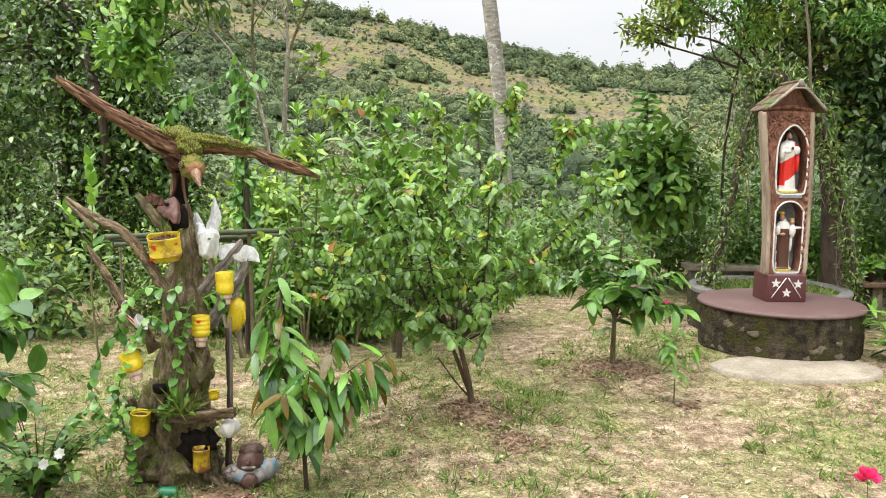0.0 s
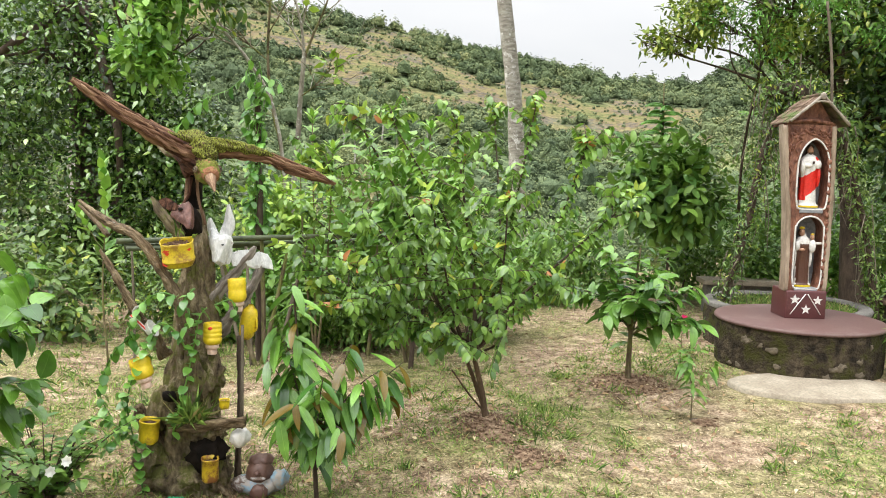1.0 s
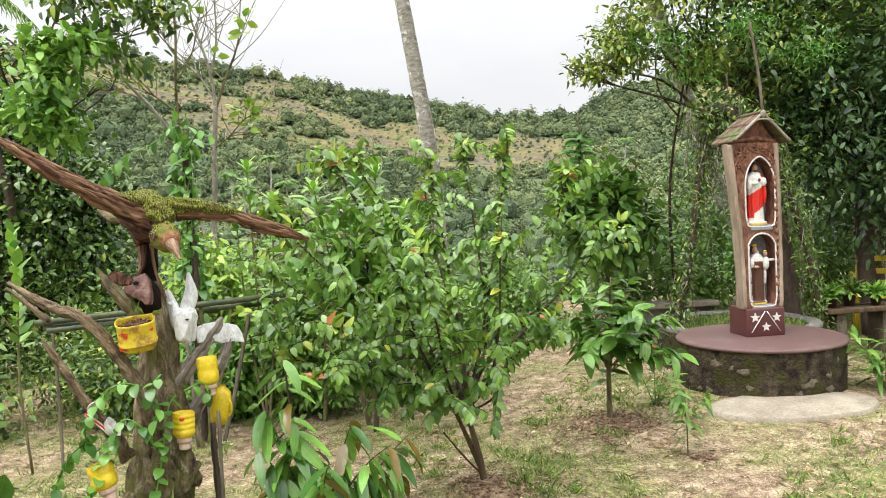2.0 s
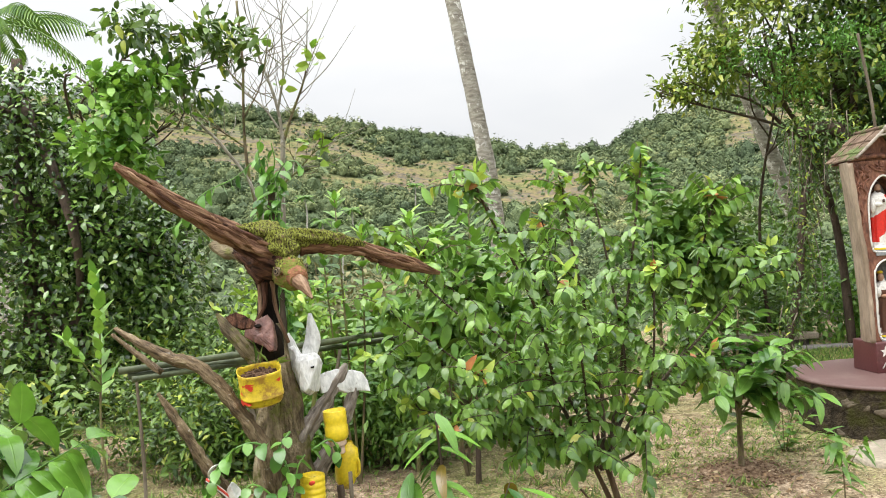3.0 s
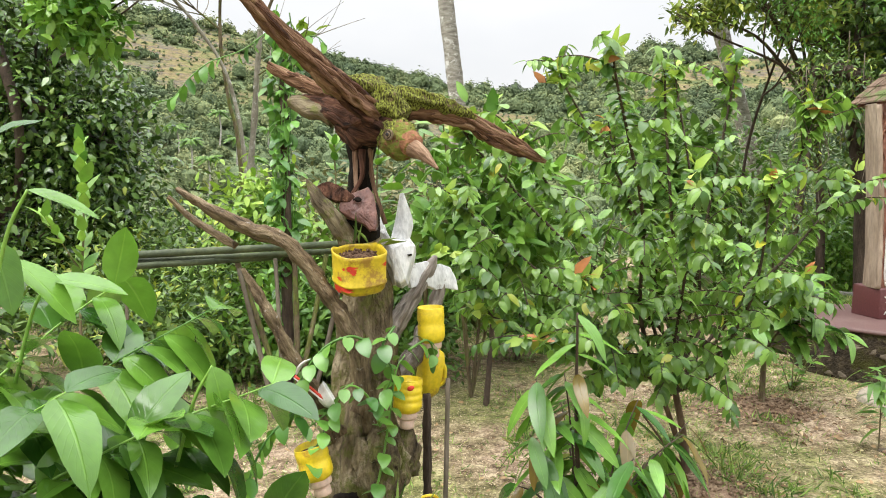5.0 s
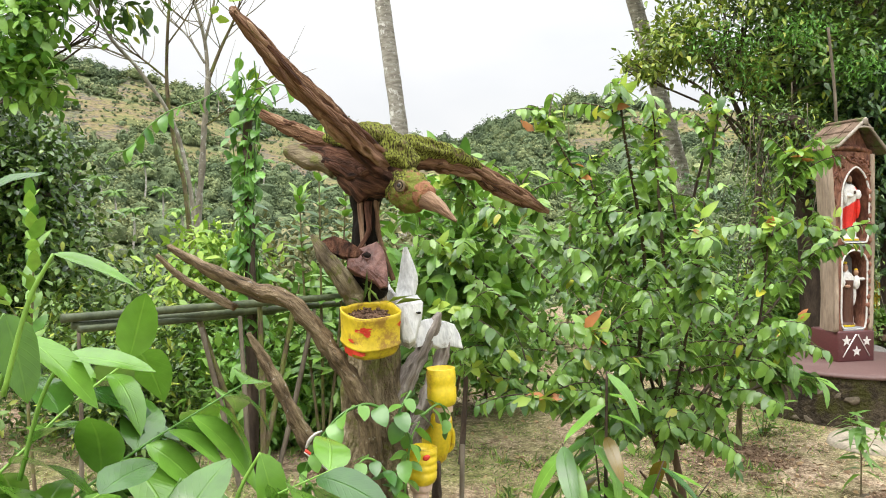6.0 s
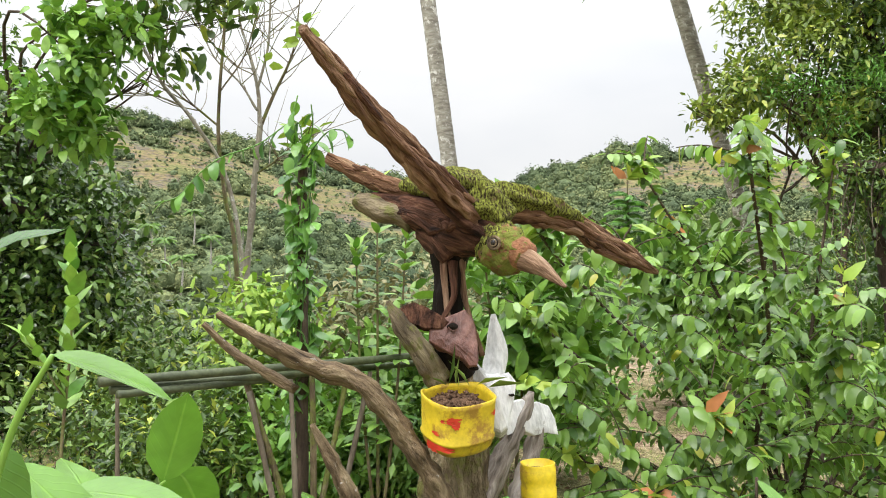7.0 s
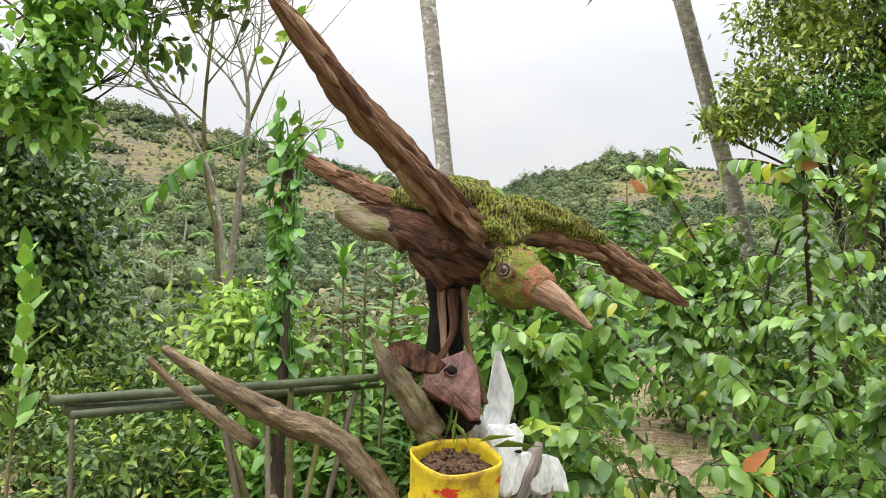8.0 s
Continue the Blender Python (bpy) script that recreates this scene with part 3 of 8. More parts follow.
def crown(mesh, blobs, clusters, per, size, spread=0.16, aspect=0.45, gaps=0.0, full=False, droop=0.3, shell=0.55, tips=1):
    """Leaf clusters through a set of ellipsoids (centre, radii): denser to the outside, with gaps from a noise."""
    vols = np.array([r[0] * r[1] * r[2] for _, r in blobs]) ** 0.7
    pick = RNG.choice(len(blobs), clusters, p=vols / vols.sum())
    d = rand_dirs(clusters)
    rad = RNG.uniform(shell, 1.0, clusters) + RNG.normal(0, 0.06, clusters)
    cs = np.array([blobs[i][0] for i in pick]) + d * rad[:, None] * np.array([blobs[i][1] for i in pick])
    if gaps:
        keep = [noise.noise(Vector(c * 1.3)) > gaps - 0.5 for c in cs]
        cs, d = cs[keep], d[keep]
    n = len(cs)
    lean = unit(d + rand_dirs(n) * 0.6 + np.array([0, 0, 0.15]))
    base = np.repeat(cs, per, 0) + RNG.normal(0, spread, (n * per, 3)) * np.array([1, 1, 0.75])
    way = unit(np.repeat(lean, per, 0) * 0.8 + rand_dirs(n * per) * 0.9 + np.array([0, 0, -0.15]))
    up = unit(np.repeat(d, per, 0) * 0.5 + np.array([0, 0, 1.0]) + RNG.normal(0, 0.35, (n * per, 3)))
    ln = size * RNG.uniform(0.6, 1.25, n * per)
    leaves(mesh, base, way, up, ln, ln * aspect, droop * RNG.uniform(0.3, 1.4, n * per), 0.2, full)
    return cs


def shoot_leaves(mesh, line, size, gap, aspect=0.5, start=0.15, angle=0.9, droop=0.3, drop=0.25, full=True, grow=0.0, pairs=False, mi=0):
    """Leaves set alternately (or in pairs) along a shoot."""
    seg = np.linalg.norm(np.diff(line, axis=0), axis=1)
    s = np.r_[0, np.cumsum(seg)]
    at = np.arange(start * s[-1], s[-1], gap)
    if not len(at):
        return
    pos = np.column_stack([np.interp(at, s, line[:, i]) for i in range(3)])
    t = unit(np.column_stack([np.interp(at, s, np.gradient(line[:, i], s)) for i in range(3)]))
    ref = unit(np.cross(t, np.array([0.02, 0.01, 1.0])))
    spin = RNG.normal(0, 0.5, len(at))
    other = np.cross(t, ref)
    sd = ref * np.cos(spin)[:, None] + other * np.sin(spin)[:, None]
    sign = np.where(np.arange(len(at)) % 2 == 0, 1.0, -1.0)[:, None]
    for sg in ((sign, -sign) if pairs else (sign,)):
        way = unit(t * math.cos(angle) + sd * sg * math.sin(angle) + np.array([0, 0, -drop]) + RNG.normal(0, 0.15, (len(at), 3)))
        up = unit(np.array([0, 0, 1.0]) + t * 0.3 + RNG.normal(0, 0.25, (len(at), 3)))
        k = 1 - grow * (at / s[-1])
        ln = size * k * RNG.uniform(0.7, 1.2, len(at))
        leaves(mesh, pos, way, up, ln, ln * aspect, droop * RNG.uniform(0.4, 1.5, len(at)), 0.18, full, mi=mi)


def split_leaves(cm, count, name, mat, parent):
    """Turns the first leaves of a fine leaf mesh into parts of their own; the rest stays joined."""
    v = np.concatenate(cm.v).reshape(-1, 24, 3)
    gr = np.concatenate([cm.g[k] for k in sorted(cm.g)]).reshape(-1, 24, 3)
    pat = cm.f[:14]
    order = RNG.permutation(len(v))
    for i in order[:count]:
        m = Mesh()
        m.add(v[i], pat)
        m.g[0] = gr[i]
        m.object(name, mat, parent)
    rest = order[count:]
    if len(rest):
        m = Mesh()
        m.g[0] = gr[rest].reshape(-1, 3)
        m.add(v[rest].reshape(-1, 3), [tuple(x + 24 * k for x in f) for k in range(len(rest)) for f in pat])
        m.object("foliage", mat, parent)


def clump(name, label, category, at, stems, leaf_m, wood=BARK_DARK, group="", tip_m=None, each=0, **kw):
    """A plant of many shoots. stems: rows of (points, base radius, leaf size, leaf gap)."""
    e = thing(name, label, category, group, at=at)
    cm, tm = Mesh(), Mesh()
    o = np.array(at, float)
    for i, (pts, r, size, gap) in enumerate(stems):
        pts = np.asarray(pts, float) - o
        st = Mesh()
        line = tube(st, pts, np.linspace(r, r * 0.3, len(pts)), 6, len(pts) * 4, 0.1, 20, seed=i)
        st.object("stem", wood, e)
        shoot_leaves(cm, line, size, gap, **kw)
        if tip_m:
            end = line[-1]
            k = 4
            leaves(tm, np.repeat(end[None], k, 0), unit(rand_dirs(k, 0.0, 1.0) + (line[-1] - line[-2]) / max(np.linalg.norm(line[-1] - line[-2]), 1e-6)), rand_dirs(k, 0.3, 1), size * 0.6, size * 0.3, 0.2)
    if each:
        split_leaves(cm, each, "leaf", leaf_m, e)
    else:
        cm.object("foliage", leaf_m, e)
    if tip_m:
        tm.object("young_leaves", tip_m, e, "pale new leaves at the shoot tips")
    return e


def tree(name, label, at, trunk, r0, blobs, clusters, per, size, leaf_m, bark=BARK_DARK, group="", category="tree", limbs=None, r1=0.35, **kw):
    e = thing(name, label, category, group, at=at)
    o = np.array(at, float)
    st = Mesh()
    line = tube(st, np.asarray(trunk, float) - o, np.linspace(r0, r0 * r1, len(trunk)), 10, len(trunk) * 6, 0.14, 5, seed=r0 * 50)
    st.object("trunk", bark, e)
    for i, (c, r) in enumerate(blobs if limbs is None else blobs[:limbs]):
        c = np.asarray(c, float) - o
        k = int(len(line) * RNG.uniform(0.45, 0.95))
        a = line[min(k, len(line) - 1)]
        mid = (a + c) / 2 + RNG.normal(0, 0.12, 3) * np.linalg.norm(c - a)
        lm = Mesh()
        tube(lm, [a, mid, c], [r0 * 0.45, r0 * 0.3, r0 * 0.12], 6, 12, 0.1, 6, seed=i)
        limb = lm.object("limb", bark, e)
        for _ in range(4):
            tip = c + rand_dirs(1)[0] * np.array(r) * 0.85
            bm_ = Mesh()
            tube(bm_, [mid * 0.4 + c * 0.6, (c + tip) / 2 + RNG.normal(0, 0.05, 3), tip], [r0 * 0.16, r0 * 0.1, r0 * 0.03], 5, 8)
            bm_.object("branch", bark, limb)
    cm = Mesh()
    crown(cm, [(np.asarray(c, float) - o, np.asarray(r, float)) for c, r in blobs], clusters, per, size, **kw)
    cm.object("crown", leaf_m, e)
    return e

# ---------------------------------------------------------------- ground and hills
EL_AZ = [-90, -60, -29, -17, -10.7, -6, -2.7, 1.4, 3, 6.3, 8.7, 11, 16.8, 19.5, 23, 25.4, 29, 36, 45, 60, 90]
EL_EL = [5, 8, 12.0, 12.2, 11.3, 10.9, 10.1, 9.0, 8.6, 7.8, 7.3, 6.9, 6.8, 8.2, 9.0, 9.9, 9.5, 8.8, 7.0, 5, 3]
RIDGE = 420.0


def smoothstep(a, b, v):
    t = min(max((v - a) / (b - a), 0.0), 1.0)
    return t * t * (3 - 2 * t)


def garden_z(x, y):
    z = -0.1 + 0.015 * noise.noise(Vector((x * 0.8, y * 0.8, 3.0)))
    for cx, cy, h, s in ((0.18, 4.62, 0.13, 0.38), (1.27, 5.73, 0.07, 0.3), (-1.3, 3.9, -0.05, 0.6), (2.8, 6.2, 0.06, 0.9)):
        z += h * math.exp(-((x - cx) ** 2 + (y - cy) ** 2) / (2 * s * s))
    return z


def ground_z(x, y):
    r, az = math.hypot(x, y), math.degrees(math.atan2(x, y))
    edge = 7.6 + 2.2 * smoothstep(-12, 2, az) + 6.0 * smoothstep(12, 22, az)
    front = smoothstep(95, 70, abs(az))
    z = garden_z(x, y) if r < 30 else -0.1
    z -= front * 11 * smoothstep(edge, 55 + edge, r)
    if r > 120:
        el = math.radians(np.interp(az, EL_AZ, EL_EL))
        top = 1.5 + RIDGE * math.tan(el) - 6.0
        s = (r - 120) / (RIDGE - 120)
        rise = (top + 11) * (s**1.2 if s <= 1 else 1 - 0.12 * (s - 1))
        z += front * (rise + 5 * min(s, 1.0) * noise.noise(Vector((x * 0.012, y * 0.012, 0))))
    return z


def band(az):
    """Elevation of the open grass strip across the hillside."""
    return np.interp(az, [-30, -15, -5.5, 0.5, 8.5, 14, 18], [10.9, 9.4, 7.7, 6.0, 4.0, 3.2, 2.4])


def open_land(x, y, z):
    """How open (grass and rock, not woods) the hillside is, 0 to 1."""
    d = math.hypot(x, y)
    if d < 135:
        return 0.0
    a, el = math.degrees(math.atan2(x, y)), math.degrees(math.atan2(z - 1.5, d))
    el += 1.5 * noise.noise(Vector((x * 0.02, y * 0.02, 5))) + 0.9 * noise.noise(Vector((x * 0.06, y * 0.06, 2)))
    v = smoothstep(2.1, 1.1, abs(el - band(a))) * smoothstep(20, 17, a) * smoothstep(-0.5, -0.3, noise.noise(Vector((x * 0.035, y * 0.035, 8))))
    return max(v, smoothstep(23, 25.5, a) * smoothstep(41, 37, a) * smoothstep(5.0, 5.8, el) * smoothstep(8.9, 8.1, el))


def build_ground():
    rs = np.concatenate([np.linspace(0.3, 12, 60), np.geomspace(12.5, 120, 34), np.linspace(128, 440, 48), np.geomspace(470, 3200, 14)])
    na = 220
    me = Mesh()
    vs = [(0, 0, garden_z(0, 0))]
    az = np.concatenate([np.linspace(-75, 75, 160, endpoint=False), np.linspace(75, 285, na - 160, endpoint=False)])
    for r in rs:
        for a in np.radians(az):
            x, y = r * math.sin(a), r * math.cos(a)
            vs.append((x, y, ground_z(x, y)))
    fs = [(0, 1 + (j + 1) % na, 1 + j) for j in range(na)]
    for k in range(len(rs) - 1):
        o = 1 + k * na
        fs += [(o + j, o + (j + 1) % na, o + na + (j + 1) % na, o + na + j) for j in range(na)]
    me.add(vs, fs)
    ob = me.object("ground", GROUND)
    att = ob.data.attributes.new("open_land", "FLOAT", "POINT")
    att.data.foreach_set("value", [open_land(x, y, z) for x, y, z in vs])
    return tagged(ob, "dry mown garden lawn falling to a valley with grassy hills", "ground", kind="structure")


build_ground()


def build_hill_woods():
    """Uneven crowns over the hillsides: a core toned darker as inner shade inside a shell of many small leaf clumps,
    paler upwards like lit tops, larger trees and scrub mixed.
    """
    rng = np.random.default_rng(31)
    bm = bmesh.new()
    bmesh.ops.create_icosphere(bm, subdivisions=1, radius=1.0)
    bm.verts.index_update()
    ball = np.array([v.co[:] for v in bm.verts])
    faces = [tuple(v.index for v in f.verts) for f in bm.faces if f.calc_center_median().z > -0.5]
    bm.free()
    me, tones, tips, tip_tones = Mesh(), [], [], []
    n, near = 13500, 600
    az = rng.uniform(-36, 44, n)
    r = np.sqrt(rng.uniform(118**2, 428**2, n))
    ridge = rng.random(n) < 0.1
    r[ridge] = rng.uniform(402, 426, ridge.sum())
    az[:near], r[:near], ridge[:near] = rng.uniform(-30, 34, near), np.sqrt(rng.uniform(48**2, 118**2, near)), False
    for i, (a, d, rg) in enumerate(zip(az, r, ridge)):
        x, y = d * math.sin(math.radians(a)), d * math.cos(math.radians(a))
        z = ground_z(x, y)
        low = rng.random() < open_land(x, y, z)
        if low and rng.random() < 0.55:
            continue
        s = min(rng.lognormal(0.42, 0.42), 4.0) * (rng.uniform(0.2, 0.45) if low else 1.0) * (0.8 if i < near else 1.0)
        hh = s * (rng.uniform(0.9, 1.7) if rg else rng.uniform(0.75, 1.35))
        t = 0.45 + 0.4 * noise.noise(Vector((x * 0.022, y * 0.022, 1))) + rng.normal(0, 0.16)
        c = np.array([x, y, z + hh * 0.6])
        size = np.array([s, s, hh])
        p = rng.uniform(0, 6.28, 4)
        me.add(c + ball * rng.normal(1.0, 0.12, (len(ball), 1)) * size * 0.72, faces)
        # core tone lowered: the crown's inner shade is put into its colour
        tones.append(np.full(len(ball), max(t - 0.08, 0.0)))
        ln = (0.06 + 0.00135 * d) * (0.7 if low else 1.0)
        m = 10 if low else int(min(max(5.6 * (s / ln) ** 2, 24), 190 if i < near else 130))
        d3 = rng.normal(0, 1, (m, 3))
        d3[:, 2] = np.abs(d3[:, 2]) - 0.35
        d3 = unit(d3)
        lump = 1 + 0.2 * np.sin(d3[:, :1] * 4.1 + p[0]) * np.cos(d3[:, 1:2] * 4.3 + p[1]) + 0.14 * np.sin(d3[:, 2:] * 6.0 + d3[:, :1] * 5.0 + p[2])
        at = c + d3 * lump * rng.uniform(0.72, 1.08, (m, 1)) * size
        nrm = unit(d3 * 0.9 + rng.normal(0, 0.3, (m, 3)) + np.array([0, 0, 0.3]))
        u = unit(np.cross(nrm, rng.normal(0, 1, (m, 3))))
        v = np.cross(nrm, u)
        ln = ln * rng.uniform(0.6, 1.5, (m, 1))
        tips.append(np.stack([at + u * ln, at - u * ln * 0.5 + v * ln * 0.75, at - u * ln * 0.5 - v * ln * 0.75], 1).reshape(-1, 3))
        # tone rises with height, so lit crown tops are coloured in
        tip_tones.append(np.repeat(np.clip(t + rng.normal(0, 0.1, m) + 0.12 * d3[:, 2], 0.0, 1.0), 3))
    tips = np.concatenate(tips)
    me.add(tips, np.arange(len(tips)).reshape(-1, 3).tolist())
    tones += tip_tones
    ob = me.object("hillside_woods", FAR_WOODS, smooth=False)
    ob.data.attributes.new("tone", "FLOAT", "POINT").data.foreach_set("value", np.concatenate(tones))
    return tagged(ob, "dense green woods covering the far hillsides", "woods", kind="stuff")


build_hill_woods()


def frond(mesh, root, out, length, sag, n=26, leaflet=0.5, mi=0, broad=0.045):
    """One palm frond: a drooping rib with two rows of leaflets."""
    s = np.linspace(0, 1, n)
    out = unit(out)
    line = root + out * length * s[:, None] + np.array([0, 0, 1.0]) * (0.25 * length * s - sag * length * s**2)[:, None]
    tube(mesh, line[:: max(1, n // 6)], np.linspace(0.02, 0.004, len(line[:: max(1, n // 6)])), 4, 8, mi=mi)
    t = unit(np.gradient(line, axis=0))
    side = unit(np.cross(t, np.array([0, 0, 1.0])))
    k = leaflet * np.sin(np.pi * np.clip(s * 0.9 + 0.08, 0, 1))
    for sg in (1, -1):
        leaves(mesh, line, unit(side * sg + t * 0.6 + np.array([0, 0, -0.5])), np.array([0, 0, 1.0]) + 0 * t, np.maximum(k, 0.05), broad, 0.4, 0.1, False, mi=mi)


def palm(label, pts, r, fronds=13, size=2.2, broad=0.045):
    e = thing("coconut_palm", label, "palm tree", "palms", at=tuple(pts[0]))
    tm = Mesh()
    p = np.asarray(pts, float) - np.asarray(pts[0], float)
    n = 70
    line = smooth_line(p, n)
    ring = 1 + 0.035 * (np.arange(n) % 2)
    tube(tm, line, np.linspace(r * 1.1, r * 0.85, n) * ring, 12, n, 0.05, 3)
    tm.object("trunk", PALM_BARK, e)
    cm = Mesh()
    for k in range(fronds):
        a = 2 * math.pi * k / fronds + 0.3
        frond(cm, line[-1], np.array([math.cos(a), math.sin(a), RNG.uniform(-0.1, 0.6)]), size * RNG.uniform(0.85, 1.1), RNG.uniform(0.5, 0.9), leaflet=size * 0.24, broad=broad)
    cm.object("crown", L_MID, e)
    return e


palm("tall grey coconut palm with ringed lichened trunk", [(1.12, 13.5, -1.2), (0.99, 13.5, 2.0), (0.78, 13.5, 3.8), (0.25, 13.6, 7.4), (-0.3, 13.8, 10.5)], 0.125)
palm("pale slanting coconut palm trunk behind the trees", [(6.4, 13.0, -0.6), (5.69, 13.0, 1.8), (4.8, 13.0, 4.5), (3.97, 13.0, 7.0), (3.3, 13.0, 9.2)], 0.125)
palm("distant coconut palm with drooping fronds", [(-9.6, 19.5, -3.0), (-9.45, 19.5, 3.0), (-9.3, 19.5, 7.2)], 0.16, size=2.6)


def hill_palms():
    """Coconut palms standing out of the woods, by bearing and rise of their foot."""
    for a, rise in ((-6.3, -2.2), (-4.4, -0.6), (-8.2, 0.4), (-3.2, -2.6), (-7.4, -1.0), (-2.2, 0.8), (-5.4, 1.6), (2.5, 2.2), (20, 2.0)):
        for d in np.arange(90, 420, 4.0):
            x, y = d * math.sin(math.radians(a)), d * math.cos(math.radians(a))
            z = ground_z(x, y)
            if d > 122 and math.degrees(math.atan2(z - 1.4, d)) > rise:
                break
        h = RNG.uniform(7.5, 10.5)
        palm("small far coconut palm on the hillside", [(x, y, z), (x + 0.4, y, z + 0.55 * h), (x + RNG.uniform(-0.6, 1.2), y, z + h)], 0.2, fronds=15, size=3.0, broad=0.26)


hill_palms()


MOUNDS = ((1.27, 5.7, 0.3), (0.2, 4.52, 0.26), (0.42, 4.2, 0.13), (-1.05, 3.62, 0.2), (1.62, 5.0, 0.09))


def clear_of(x, y):
    for cx, cy, r in MOUNDS:
        if math.hypot(x - cx, y - cy) < r * (0.35 + 0.9 * noise.noise(Vector((x * 7, y * 7, 2)))):
            return False
    return math.hypot(x - 2.88, y - 6.6) > 0.69 and not ((x - 2.63) ** 2 / 0.36 + (y - 5.75) ** 2 / 0.2 < 1)


def build_lawn():
    """Grass blades, dry straw and fallen leaves of the lawn."""
    gm, sm, tm = Mesh(), Mesh(), Mesh()
    n = 215000
    x, y = RNG.uniform(-4.2, 5.5, n), 1.4 + 8.2 * RNG.random(n) ** 1.15
    g = np.array([noise.noise(Vector((a * 0.75 + 3.1, b * 0.75, 0.5))) + 0.5 * noise.noise(Vector((a * 2.6, b * 2.6, 2.0))) for a, b in zip(x, y)])
    ok = np.array([clear_of(a, b) for a, b in zip(x, y)])
    blade = ok & (g + RNG.normal(0, 0.25, n) > 0.0)
    straw = ok & ~blade
    z = np.array([garden_z(a, b) for a, b in zip(x, y)])
    p = np.column_stack([x, y, z - 0.004])
    k = blade.sum()
    ln = RNG.uniform(0.014, 0.052, k)
    leaves(gm, p[blade], rand_dirs(k, 0.25, 0.95), rand_dirs(k, -0.2, 0.5), ln, RNG.uniform(0.003, 0.0065, k), 0.35, 0.1, False)
    tagged(gm.object("grass", L_BLADE), "short green and yellowing grass blades", "grass", kind="stuff")
    k = straw.sum()
    ln = RNG.uniform(0.014, 0.055, k)
    leaves(sm, p[straw] + np.array([0, 0, 0.008]), rand_dirs(k, -0.02, 0.18), np.tile([0, 0, 1.0], (k, 1)), ln, RNG.uniform(0.0012, 0.0036, k), 0.05, 0.1, False)
    tagged(sm.object("straw_litter", L_STRAW), "dry cut straw strewn over bare soil", "straw", kind="stuff")
    n = 4200
    x, y = RNG.uniform(-4, 5, n), RNG.uniform(2, 9, n)
    m = 900
    c = RNG.integers(0, 3, m)
    x[:m] = np.array([0.2, 1.27, -1.1])[c] + RNG.normal(0, 0.32, m)
    y[:m] = np.array([4.6, 5.7, 3.8])[c] + RNG.normal(0, 0.28, m)
    keep = [clear_of(a, b) for a, b in zip(x, y)]
    x, y = x[keep], y[keep]
    p = np.column_stack([x, y, [garden_z(a, b) + 0.01 for a, b in zip(x, y)]])
    ln = RNG.uniform(0.018, 0.05, len(x))
    leaves(tm, p, rand_dirs(len(x), -0.05, 0.3), rand_dirs(len(x), 0.6, 1), ln, ln * 0.45, 0.3, 0.3, True)
    tagged(tm.object("fallen_leaves", L_FALLEN), "brown fallen leaves scattered on the lawn", "leaf litter", kind="stuff")
    tf = Mesh()
    n = 620
    x, y = RNG.uniform(-3.2, 4.5, n), RNG.uniform(2.2, 7.5, n)
    for a, b in zip(x, y):
        if not clear_of(a, b) or noise.noise(Vector((a * 0.75 + 3.1, b * 0.75, 0.5))) < -0.15:
            continue
        k = int(RNG.uniform(10, 30))
        c = np.array([a, b, garden_z(a, b) - 0.005])
        leaves(tf, c + np.column_stack([RNG.normal(0, 0.035, (k, 2)), np.zeros(k)]), rand_dirs(k, 0.35, 0.95), rand_dirs(k, -0.2, 0.4), RNG.uniform(0.03, 0.085, k), 0.0055, 0.6, 0.1, False)
    tagged(tf.object("grass_tufts", L_BLADE), "taller grass tufts growing in the lawn", "grass", kind="stuff")


build_lawn()


def soil_mound(x, y, r):
    me, n, vs = Mesh(), 30, []
    for k, (q, h) in enumerate(((1.0, -0.025), (0.8, -0.004), (0.55, 0.008), (0.25, 0.014))):
        for j in range(n):
            a = 2 * math.pi * j / n
            w = r * q * (1 + 0.55 * noise.noise(Vector((math.cos(a) * 1.9 + x, math.sin(a) * 1.9, y))))
            px, py = x + w * math.cos(a), y + w * math.sin(a)
            vs.append((px - x, py - y, garden_z(px, py) + h + 0.008 * noise.noise(Vector((px * 22, py * 22, 0)))))
    fs = [(i * n + j, i * n + (j + 1) % n, (i + 1) * n + (j + 1) % n, (i + 1) * n + j) for i in range(3) for j in range(n)] + [tuple(3 * n + j for j in range(n))]
    me.add(vs, fs)
    k = int(900 * r)
    rr, a = r * 0.95 * np.sqrt(RNG.random(k)), RNG.uniform(0, 6.28, k)
    for q, t in zip(rr, a):
        px, py = q * math.cos(t), q * math.sin(t)
        s = RNG.uniform(0.004, 0.013)
        blob(me, (px, py, garden_z(x + px, y + py) + 0.022 * (1 - q / r) + 0.003), (s, s, s * 0.7), 0.5, 5, 1, seed=q * 50)
    ob = me.object("soil_mound", RED_SOIL)
    ob.location = (x, y, 0)
    return tagged(ob, "heap of bare red-brown crumbly soil on the lawn", "soil", "soil mounds", kind="stuff")


for mound in MOUNDS:
    soil_mound(*mound)

# ---------------------------------------------------------------- shrine on its plinth
PX, PY, PR, PTOP = 2.88, 6.6, 0.665, 0.335


